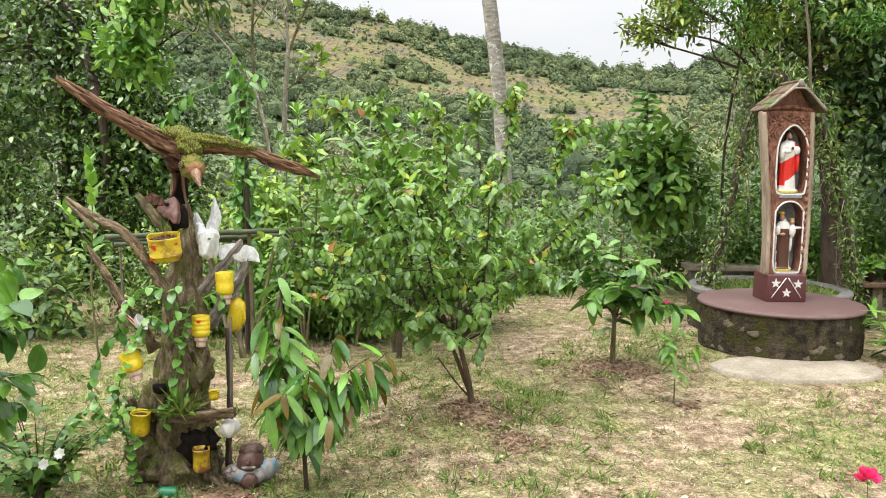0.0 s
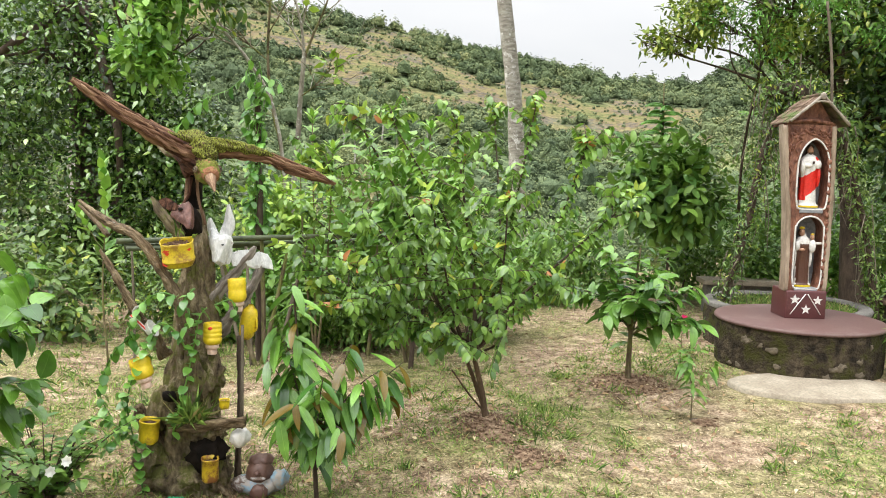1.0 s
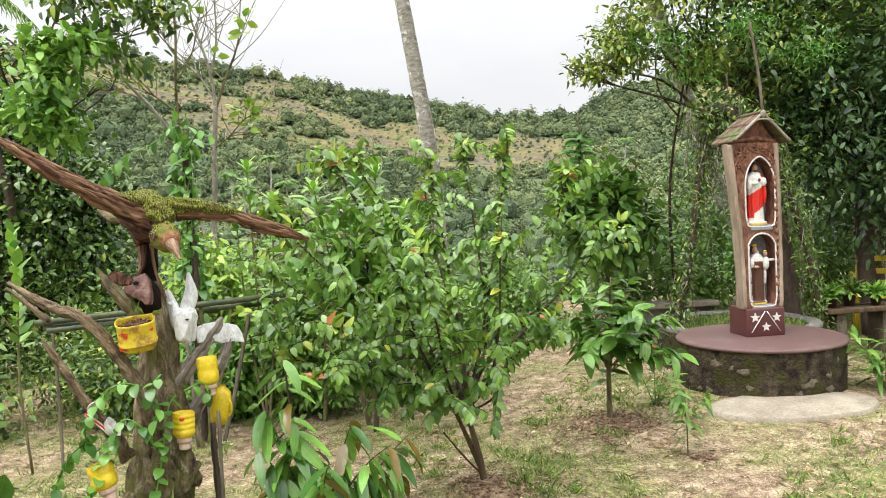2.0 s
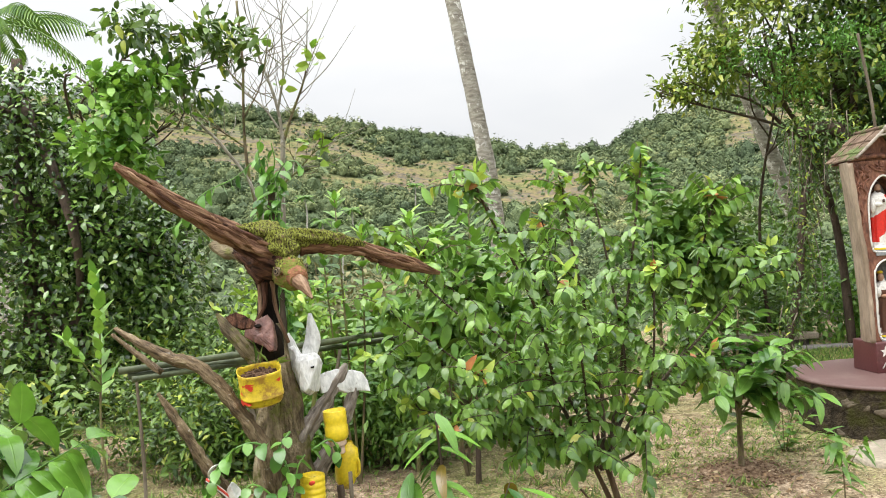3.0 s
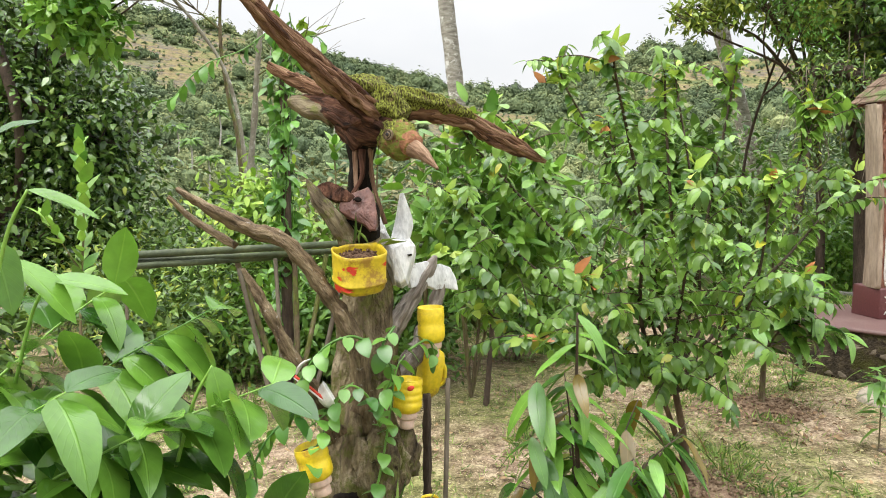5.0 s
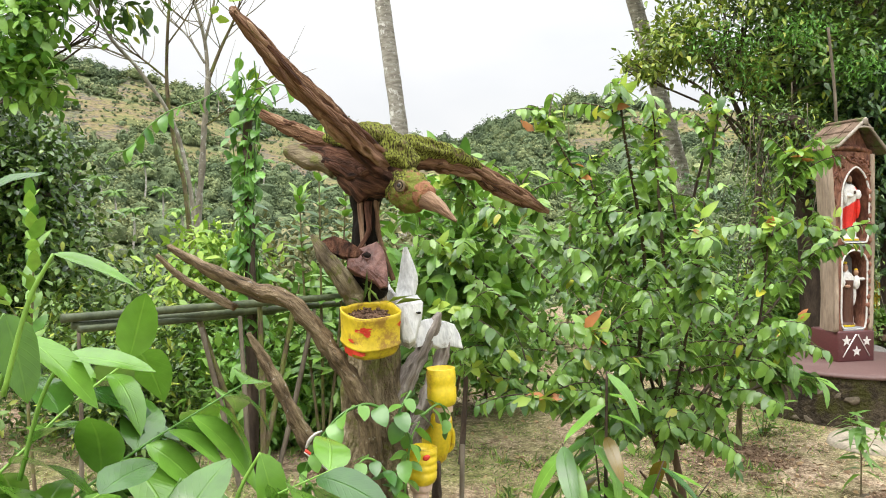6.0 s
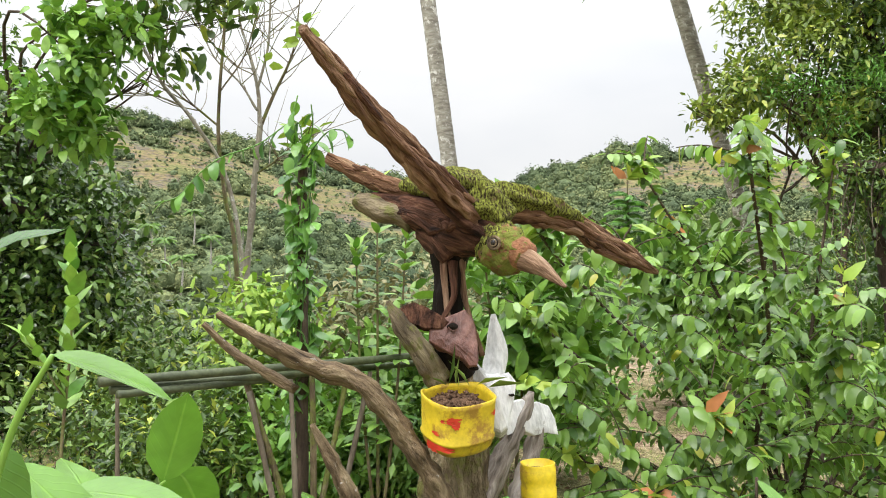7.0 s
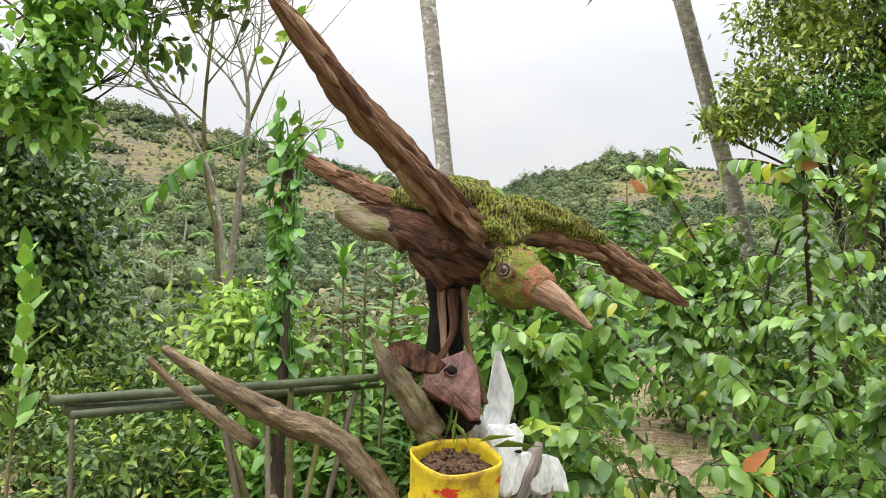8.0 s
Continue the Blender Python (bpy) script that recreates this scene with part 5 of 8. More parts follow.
# ---------------------------------------------------------------- carved stump with its pots and sculptures
def build_stump():
    e = thing("tree_stump", "gnarled grey tree stump with dead limbs", "stump", at=(-1.33, 3.95, -0.16))
    o = np.array([-1.33, 3.95, -0.16])
    tm = Mesh()
    tube(tm, np.array([(-1.34, 3.93, -0.17), (-1.345, 3.93, 0.0), (-1.35, 3.93, 0.22), (-1.335, 3.95, 0.5), (-1.325, 3.96, 0.72), (-1.325, 3.97, 0.9), (-1.33, 3.98, 1.1), (-1.345, 3.98, 1.26)]) - o,
         [0.18, 0.125, 0.155, 0.112, 0.092, 0.075, 0.056, 0.042], 72, 170, 0.3, 10, ridges=6, seed=2.0)
    for c, r in (((-1.5, 3.84, 0.04), (0.09, 0.08, 0.11)), ((-1.22, 3.82, 0.19), (0.1, 0.08, 0.05)), ((-1.3, 3.8, 0.42), (0.07, 0.06, 0.13)), ((-1.44, 3.83, 0.28), (0.07, 0.06, 0.1)), ((-1.22, 3.87, 0.45), (0.06, 0.06, 0.09)), ((-1.35, 3.83, -0.08), (0.16, 0.1, 0.08)), ((-1.17, 3.83, -0.05), (0.06, 0.06, 0.1))):
        blob(tm, np.array(c) - o, r, 0.55, 7, 3, seed=c[2] * 9)
    tm.object("trunk", STUMPBARK, e)
    limbs = [
        ([(-1.33, 3.86, 0.55), (-1.375, 3.81, 0.84), (-1.49, 3.81, 1.04), (-1.59, 3.81, 1.15), (-1.67, 3.83, 1.178), (-1.79, 3.88, 1.235), (-1.895, 3.935, 1.292)], [0.032, 0.025, 0.022, 0.02, 0.021, 0.0165, 0.008], "long bent bare limb"),
        ([(-1.43, 3.82, 0.55), (-1.48, 3.77, 0.68), (-1.56, 3.735, 0.82), (-1.64, 3.715, 0.98), (-1.692, 3.705, 1.078)], [0.0288, 0.02376, 0.01872, 0.0144, 0.00648], "slim bare limb"),
        ([(-1.3, 3.97, 0.7), (-1.235, 4.0, 0.83), (-1.16, 4.06, 0.93), (-1.09, 4.115, 1.03), (-1.068, 4.133, 1.066)], [0.042, 0.033, 0.024, 0.018, 0.01], "broken forked limb"),
        ([(-1.25, 3.98, 0.6), (-1.15, 4.06, 0.74), (-1.08, 4.12, 0.86), (-1.035, 4.158, 0.975), (-1.022, 4.166, 1.012)], [0.035, 0.03, 0.024, 0.019, 0.012], "broken grey limb"),
        ([(-1.365, 3.95, 1.1), (-1.412, 3.895, 1.175), (-1.472, 3.88, 1.262), (-1.513, 3.88, 1.325)], [0.03, 0.027, 0.021, 0.004], "slanting broken stub"),
        ([(-1.13, 4.0, -0.16), (-1.11, 3.99, 0.2), (-1.115, 3.99, 0.62)], [0.017, 0.014, 0.012], "dark upright side trunk"),
        ([(-1.42, 3.88, -0.06), (-1.52, 3.82, -0.1), (-1.58, 3.8, -0.17)], [0.072, 0.0504, 0.0216], "spreading root"),
        ([(-1.25, 3.88, -0.06), (-1.15, 3.83, -0.12), (-1.09, 3.8, -0.17)], [0.0648, 0.0432, 0.0216], "spreading root"),
        ([(-1.45, 3.88, 0.05), (-1.53, 3.82, 0.2), (-1.56, 3.8, 0.3)], [0.0504, 0.0396, 0.0216], "knotted side stub"),
        ([(-1.72, 3.86, 1.13), (-1.857, 4.0, 1.198), (-1.932, 4.0, 1.267)], [0.012, 0.01, 0.005], "short broken twig of the bent limb"),
        ([(-1.36, 3.77, 0.205), (-1.2, 3.73, 0.235), (-1.01, 3.72, 0.265)], [0.02016, 0.02448, 0.0216], "log laid across as a shelf"),
    ]
    for i, (pts, rad, lab) in enumerate(limbs):
        lm = Mesh()
        tube(lm, np.array(pts) - o, rad, 20, len(pts) * 14, 0.42, 30, ridges=3, seed=i * 1.7)
        lm.object("limb", BARK_DARK if i == 5 else MOSSY_GREY if i == 4 else GREYLIMB if i in (2, 3) else LIMB, e, lab)
    sm = Mesh()
    tube(sm, np.array([(-1.07, 3.88, 0.2), (-1.068, 3.88, 0.7)]) - o, [0.008, 0.008], 8, 6)
    sm.object("stake", STICK, e, "thin upright stick")
    # black lumps set into the bark stand in for the cavities' shade
    ho = Mesh()
    blob(ho, np.array([-1.21, 3.775, 0.08]) - o, (0.085, 0.04, 0.08), 0.8, 6, 3)
    ho.object("hollow", BLACK, e, "dark rotted hollow")
    h2 = Mesh()
    blob(h2, np.array([-1.39, 3.785, 0.36]) - o, (0.045, 0.03, 0.03), 0.3, 5, 2)
    h2.object("hollow", BLACK, e, "dark rotted hollow")
    return e


build_stump()


def ring(mesh, centre, axis, r, thick, mi, n=14):
    q = Vector(axis).to_track_quat("Z", "Y").to_matrix()
    pts = [Vector(centre) + q @ Vector((r * math.cos(2 * math.pi * k / n), r * math.sin(2 * math.pi * k / n), 0)) for k in range(n + 1)]
    tube(mesh, [p[:] for p in pts], [thick] * (n + 1), 6, (n + 1) * 2, mi=mi)


def splinters(mesh, pts, radii, flat, roll, n, mi, seed, arc_=(0, 6.28), lift=0.9, thick=(0.1, 0.24)):
    """Raised fibres of split wood laid lengthwise on a tube's skin."""
    rng = np.random.default_rng(seed)
    both = smooth_line(np.column_stack([np.asarray(pts, float), radii]), 60)
    line, rad = both[:, :3], both[:, 3]
    t, u, w = axes_along(line)
    u, w = u * math.cos(roll) + w * math.sin(roll), w * math.cos(roll) - u * math.sin(roll)
    for i in range(n):
        a, k0 = rng.uniform(*arc_), int(rng.uniform(0, 42))
        k1 = min(59, k0 + int(rng.uniform(10, 30)))
        k = np.linspace(k0, k1, 7).astype(int)
        aa = a + np.cumsum(rng.normal(0, 0.1, 7))
        off = (u[k] * np.cos(aa)[:, None] + w[k] * np.sin(aa)[:, None] * flat) * (rad[k] * lift)[:, None]
        th = rad[k] * rng.uniform(*thick) * np.sin(np.linspace(0.25, 2.95, 7)) ** 0.6
        tube(mesh, line[k] + off + rng.normal(0, 0.0015, (7, 3)), th, 7, 26, 0.4, 40, mi=mi, seed=i * 0.37 + seed)


def build_bird():
    """Bird of driftwood with spread wings: one shape."""
    me = Mesh()
    # body, from tail to breast
    tube(me, [(-1.52, 4.12, 1.592), (-1.46, 4.08, 1.572), (-1.38, 4.0, 1.54), (-1.31, 3.935, 1.508), (-1.25, 3.895, 1.472), (-1.215, 3.875, 1.452)], [0.012, 0.033, 0.052, 0.06, 0.05, 0.03], 40, 90, 0.34, 16, keel=0.25, mi=8, seed=1)
    tube(me, [(-1.4, 4.02, 1.5), (-1.36, 3.975, 1.47), (-1.335, 3.955, 1.43)], [0.03, 0.045, 0.034], 20, 30, 0.3, 18, mi=8, seed=15)
    # mossy back, shoulders and wing roots
    tube(me, [(-1.45, 4.06, 1.615), (-1.37, 3.98, 1.612), (-1.29, 3.925, 1.58), (-1.225, 3.89, 1.515)], [0.016, 0.05, 0.062, 0.04], 40, 64, 0.28, 34, flat=0.9, mi=1, seed=3)
    tube(me, [(-1.3, 3.93, 1.575), (-1.2, 3.945, 1.585), (-1.1, 3.985, 1.572), (-1.0, 4.032, 1.553), (-0.95, 4.06, 1.53)], [0.03, 0.046, 0.04, 0.026, 0.012], 34, 60, 0.3, 34, flat=0.75, mi=1, seed=5)
    tube(me, [(-1.3, 3.92, 1.6), (-1.36, 3.875, 1.612), (-1.42, 3.83, 1.638)], [0.03, 0.03, 0.012], 24, 34, 0.3, 34, flat=0.6, mi=1, seed=6)
    # wings: split boards with splintered edges
    tube(me, [(-1.27, 3.945, 1.535), (-1.37, 3.86, 1.583), (-1.45, 3.79, 1.632), (-1.53, 3.73, 1.685), (-1.62, 3.65, 1.752), (-1.685, 3.595, 1.808), (-1.732, 3.553, 1.848)], [0.054, 0.058, 0.052, 0.047, 0.039, 0.029, 0.018], 40, 170, 0.3, 22, flat=0.42, roll=2.3, jag=0.22, mi=0, seed=7)
    tube(me, [(-1.2, 3.94, 1.556), (-1.09, 3.99, 1.553), (-1.0, 4.035, 1.533), (-0.9, 4.085, 1.49), (-0.79, 4.135, 1.45), (-0.72, 4.165, 1.425), (-0.66, 4.19, 1.402)], [0.04, 0.036, 0.03, 0.032, 0.027, 0.018, 0.006], 36, 150, 0.36, 26, flat=0.6, roll=1.7, jag=0.25, mi=0, seed=9)
    # web below the wing root, its dark colour carrying the underside's shade
    tube(me, [(-1.29, 3.925, 1.515), (-1.37, 3.865, 1.55), (-1.46, 3.79, 1.612), (-1.55, 3.715, 1.68)], [0.05, 0.042, 0.026, 0.01], 24, 50, 0.3, 22, flat=0.4, roll=2.3, mi=8, seed=17)
    splinters(me, [(-1.27, 3.945, 1.535), (-1.37, 3.86, 1.583), (-1.45, 3.79, 1.632), (-1.53, 3.73, 1.685), (-1.62, 3.65, 1.752), (-1.685, 3.595, 1.808), (-1.732, 3.553, 1.848)], [0.054, 0.058, 0.052, 0.047, 0.039, 0.029, 0.018], 0.42, 2.3, 20, 0, 21, thick=(0.14, 0.36))
    splinters(me, [(-1.27, 3.945, 1.535), (-1.37, 3.86, 1.583), (-1.45, 3.79, 1.632), (-1.53, 3.73, 1.685), (-1.62, 3.65, 1.752), (-1.685, 3.595, 1.808), (-1.732, 3.553, 1.848)], [0.054, 0.058, 0.052, 0.047, 0.039, 0.029, 0.018], 0.42, 2.3, 5, 8, 22, lift=0.95)
    splinters(me, [(-1.2, 3.94, 1.556), (-1.09, 3.99, 1.553), (-1.0, 4.035, 1.533), (-0.9, 4.085, 1.49), (-0.79, 4.135, 1.45), (-0.72, 4.165, 1.425), (-0.66, 4.19, 1.402)], [0.04, 0.036, 0.03, 0.032, 0.027, 0.018, 0.006], 0.6, 1.7, 16, 0, 23, thick=(0.14, 0.36))
    splinters(me, [(-1.42, 4.04, 1.59), (-1.53, 4.12, 1.642), (-1.635, 4.185, 1.7)], [0.026, 0.023, 0.015], 0.5, 1.4, 20, 0, 24)
    splinters(me, [(-1.46, 4.08, 1.572), (-1.38, 4.0, 1.54), (-1.31, 3.935, 1.508), (-1.25, 3.895, 1.472)], [0.042, 0.058, 0.062, 0.05], 1.0, 0.0, 14, 8, 25, thick=(0.12, 0.3))
    # tail pieces: an upper plank and a mossy lower one
    tube(me, [(-1.42, 4.04, 1.59), (-1.53, 4.12, 1.642), (-1.635, 4.185, 1.7)], [0.026, 0.023, 0.015], 24, 50, 0.3, 20, flat=0.5, roll=1.4, jag=0.3, mi=0, seed=11)
    tube(me, [(-1.42, 4.05, 1.53), (-1.49, 4.09, 1.555), (-1.55, 4.12, 1.575), (-1.565, 4.13, 1.58)], [0.046, 0.044, 0.03, 0.008], 24, 40, 0.34, 20, flat=0.7, mi=6, seed=13)
    # head, bill, eyes
    way = Vector((-1.146, 3.694, 1.364)) - Vector((-1.235, 3.9, 1.45))
    rot = way.to_track_quat("Y", "Z").to_matrix()
    blob(me, (-1.236, 3.872, 1.452), (0.06, 0.078, 0.06), 0.14, 8, 4, 2, rot, 2.0)
    blob(me, (-1.242, 3.88, 1.462), (0.06, 0.07, 0.058), 0.2, 14, 4, 1, rot, 5.0)
    blob(me, (-1.209, 3.826, 1.44), (0.042, 0.04, 0.04), 0.12, 8, 3, 7, rot, 3.0)
    tube(me, [(-1.208, 3.82, 1.43), (-1.18, 3.76, 1.408), (-1.146, 3.694, 1.364)], [0.03, 0.021, 0.004], 14, 26, 0.15, 26, mi=9, seed=4)
    for c, ax in (((-1.274, 3.813, 1.463), (-0.6, -0.78, 0.1)), ((-1.182, 3.882, 1.468), (0.9, -0.3, 0.1))):
        blob(me, c, (0.012, 0.012, 0.013), 0.05, 3, 2, 4)
        ring(me, (c[0] + ax[0] * 0.003, c[1] + ax[1] * 0.003, c[2]), ax, 0.014, 0.004, 3)
        ring(me, (c[0] + ax[0] * 0.009, c[1] + ax[1] * 0.009, c[2]), ax, 0.0075, 0.002, 3)
    # legs and claws, and the charred prop
    for a, b, c in (((-1.362, 3.965, 1.5), (-1.362, 3.942, 1.37), (-1.36, 3.9, 1.27)), ((-1.32, 3.965, 1.48), (-1.308, 3.95, 1.33), (-1.266, 3.935, 1.19)), ((-1.342, 3.945, 1.42), (-1.343, 3.92, 1.34), (-1.374, 3.9, 1.282))):
        tube(me, [a, b, c], [0.013, 0.0075, 0.0065], 12, 30, 0.4, 20, mi=9 if c[0] > -1.37 else 8, seed=a[0])
    tube(me, [(-1.345, 3.985, 1.2), (-1.34, 3.985, 1.35), (-1.335, 3.98, 1.5)], [0.036, 0.036, 0.056], 22, 40, 0.4, 18, mi=5)
    ob = me.object("bird_sculpture", [DRIFT, MOSS, HEADWOOD, LIMB, GLASSY, BLACK, MOSSY_GREY, ORANGEWOOD, DARKDRIFT, BILLWOOD])
    return tagged(ob, "driftwood bird sculpture with spread wings and mossy back on the stump", "sculpture")


build_bird()


def plate(mesh, outline, at, right, up, thick, bulge=0.0, mi=0):
    """A carved plate: outline in the plane of right and up, thick, with a swollen front."""
    right, up = unit(right), unit(up)
    out = unit(np.cross(right, up))
    at = np.array(at, float)
    o2 = np.array(outline)
    c = o2.mean(0)
    rings = []
    for k, d in ((1.0, -thick / 2), (1.0, thick * 0.4), (0.95, thick * 0.5), (0.6, thick * 0.5 + bulge * 0.6), (0.3, thick * 0.5 + bulge * 0.9)):
        q = c + (o2 - c) * k
        rings.append(at + q[:, :1] * right + q[:, 1:] * up + d * out + np.array([[0.004 * noise.noise(Vector((a * 40, b * 40, d * 30)))] * 3 for a, b in q]))
    n = len(o2)
    vs = np.concatenate(rings + [(at + c[0] * right + c[1] * up + (thick * 0.5 + bulge) * out)[None]])
    fs = [(i * n + j, i * n + (j + 1) % n, (i + 1) * n + (j + 1) % n, (i + 1) * n + j) for i in range(4) for j in range(n)]
    fs += [(4 * n + j, 4 * n + (j + 1) % n, 5 * n) for j in range(n)] + [tuple(range(n))[::-1]]
    mesh.add(vs, fs, mi)


def build_mask():
    """Carved animal head under the bird: one shape."""
    me = Mesh()
    outline = [(-0.055, 0.05), (-0.02, 0.046), (0.01, 0.058), (0.032, 0.067), (0.05, 0.045), (0.056, 0.015), (0.061, -0.02), (0.064, -0.05), (0.06, -0.066), (0.042, -0.07), (0.025, -0.052), (-0.008, -0.033), (-0.03, -0.026), (-0.052, -0.008), (-0.05, 0.02)]
    plate(me, outline, (-1.362, 3.868, 1.238), (0.97, -0.2, 0.0), (0.05, 0.28, 0.95), 0.03, 0.006)
    ear = [(-0.075, 0.012), (-0.05, 0.03), (-0.03, 0.034), (0.0, 0.02), (0.03, 0.002), (0.05, -0.02), (0.03, -0.04), (-0.01, -0.034), (-0.045, -0.018)]
    plate(me, ear, (-1.416, 3.885, 1.29), (0.97, -0.1, 0.05), (0.0, 0.45, 0.88), 0.02, 0.002, 2)
    blob(me, (-1.362, 3.852, 1.268), (0.014, 0.01, 0.008), 0.2, 4, 2, 1)
    ring(me, (-1.362, 3.85, 1.268), (0.1, -0.95, 0.3), 0.0105, 0.002, 0)
    blob(me, (-1.312, 3.842, 1.172), (0.012, 0.01, 0.006), 0.3, 4, 2, 1)
    tube(me, [(-1.35, 3.9, 1.24), (-1.34, 3.93, 1.2), (-1.335, 3.95, 1.15)], [0.05, 0.055, 0.05], 14, 16, 0.2, 14, mi=1, seed=2)
    ob = me.object("animal_head_carving", [MASKWOOD, BLACK, DARKDRIFT], smooth=False)
    return tagged(ob, "smooth maroon wooden animal head carving fixed on the stump", "carving")


build_mask()


def build_hare():
    """White weathered wooden hare: one shape."""
    me = Mesh()
    face = [(-0.062, 0.085), (-0.045, 0.09), (-0.022, 0.055), (0.015, 0.052), (0.04, 0.06), (0.056, 0.03), (0.048, -0.01), (0.036, -0.045), (0.026, -0.085), (0.008, -0.098), (-0.01, -0.09), (-0.022, -0.05), (-0.045, -0.01), (-0.056, 0.04)]
    plate(me, face, (-1.215, 4.0, 1.078), (0.94, -0.25, 0.0), (0.05, 0.45, 0.9), 0.06, 0.03)
    tube(me, [(-1.225, 4.05, 1.13), (-1.215, 4.05, 1.05), (-1.21, 4.04, 0.98)], [0.04, 0.05, 0.03], 16, 20, 0.2, 14, mi=0, seed=3)
    tube(me, [(-1.205, 4.05, 1.12), (-1.188, 4.07, 1.19), (-1.195, 4.084, 1.285)], [0.032, 0.03, 0.006], 14, 24, 0.2, 14, flat=0.6, ridges=3, mi=0, seed=5)
    tube(me, [(-1.255, 4.05, 1.12), (-1.275, 4.055, 1.165), (-1.285, 4.06, 1.215)], [0.026, 0.026, 0.008], 14, 20, 0.2, 14, flat=0.6, mi=0, seed=6)
    plate(me, [(-0.12, 0.02), (-0.08, 0.04), (-0.03, 0.05), (0.0, 0.03), (0.03, 0.045), (0.08, 0.035), (0.11, 0.0), (0.125, -0.045), (0.07, -0.04), (0.02, -0.048), (-0.03, -0.035), (-0.09, -0.045)], (-1.085, 4.12, 1.0), (0.85, 0.5, -0.12), (0.1, 0.3, 0.95), 0.022, 0.004)
    for c in ((-1.247, 3.968, 1.09), (-1.185, 3.95, 1.09)):
        blob(me, c, (0.008, 0.006, 0.0035), 0.4, 5, 2, 1)
    ob = me.object("hare_sculpture", [WHITEWOOD, BLACK], smooth=False)
    return tagged(ob, "white weathered wooden hare sculpture beside the stump", "sculpture")


build_hare()


def rot_to(at, axis, turn=0.0):
    q = Vector(axis).to_track_quat("Z", "Y")
    return Matrix.Translation(at) @ q.to_matrix().to_4x4() @ Matrix.Rotation(turn, 4, "Z")


def big_pot():
    at = (-1.357, 3.82, 0.998)
    e = thing("hanging_pot", "cut yellow plastic can with red paint holding soil", "pot", "yellow pots", at=at)
    m = rot_to((0, 0, 0), (-0.04, -0.22, 1.0), 0.5) @ Matrix.Diagonal((0.94, 0.94, 0.76, 1))
    me = Mesh()
    lathe(me, [(0.001, 0.0), (0.05, 0.0), (0.068, 0.006), (0.076, 0.022), (0.078, 0.04), (0.082, 0.043), (0.082, 0.05), (0.079, 0.053), (0.081, 0.15), (0.083, 0.165), (0.079, 0.166), (0.077, 0.15), (0.075, 0.1)], 36, m, square=0.45)
    wav = np.concatenate(me.v)
    for k in range(len(wav)):
        if wav[k][2] > 0.13:
            wav[k][2] += 0.012 * noise.noise(Vector(wav[k] * 14))
    me.v = [wav]
    can = me.object("can", YELLOW_CAN, e)
    so = Mesh()
    lathe(so, [(0.076, 0.128), (0.05, 0.138), (0.02, 0.142), (0.001, 0.143)], 24, m, square=0.45)
    for v in so.v:
        for k in range(len(v)):
            v[k][2] += 0.01 * noise.noise(Vector(v[k] * 60))
    for k in range(150):
        rr, a = 0.066 * math.sqrt(RNG.random()), RNG.uniform(0, 6.28)
        c = m @ Vector((rr * math.cos(a), rr * math.sin(a), 0.142))
        blob(so, c, np.full(3, RNG.uniform(0.002, 0.0065)), 0.6, 5, 1, seed=k)
    so.object("soil", SOIL, e, "dry dark soil")
    for k, (a, z, w, h) in enumerate(((3.5, 0.04, 0.03, 0.01), (3.75, 0.034, 0.026, 0.009), (3.95, 0.118, 0.02, 0.006), (4.05, 0.128, 0.016, 0.005), (4.12, 0.11, 0.008, 0.012), (3.3, 0.028, 0.025, 0.012), (3.5, 0.075, 0.012, 0.007), (5.4, 0.125, 0.012, 0.008))):
        sp, n = Mesh(), 18
        rim = [(0.0, 0.0)] + [(math.cos(2 * math.pi * q / n), math.sin(2 * math.pi * q / n)) for q in range(n)]
        vs = []
        for cx, cz in rim:
            f = 1 + 0.8 * noise.noise(Vector((cx * 2.2, cz * 2.2, k * 3.7)))
            t = a + cx * f * w / 0.08
            kk = 0.0816 * (1 + 0.45 * (min(1 / max(abs(math.cos(t)), abs(math.sin(t))), 1.25) - 1))
            vs.append(m @ Vector((kk * math.cos(t), kk * math.sin(t), z + cz * f * h)))
        sp.add([v[:] for v in vs], [(0, 1 + q, 1 + (q + 1) % n) for q in range(n)])
        sp.object("red_splash", RED_PAINT, can, "splash of red paint")
    for _ in range(7):
        gm = Mesh()
        leaves(gm, [[RNG.normal(0.03, 0.025), RNG.normal(0, 0.03), 0.135]], rand_dirs(1, 0.5, 1), rand_dirs(1), RNG.uniform(0.03, 0.09, 1), 0.0015, 0.8, 0.1, False)
        gm.object("weed", L_BLADE, e, "thin weed sprouting from the soil")
    return e


big_pot()


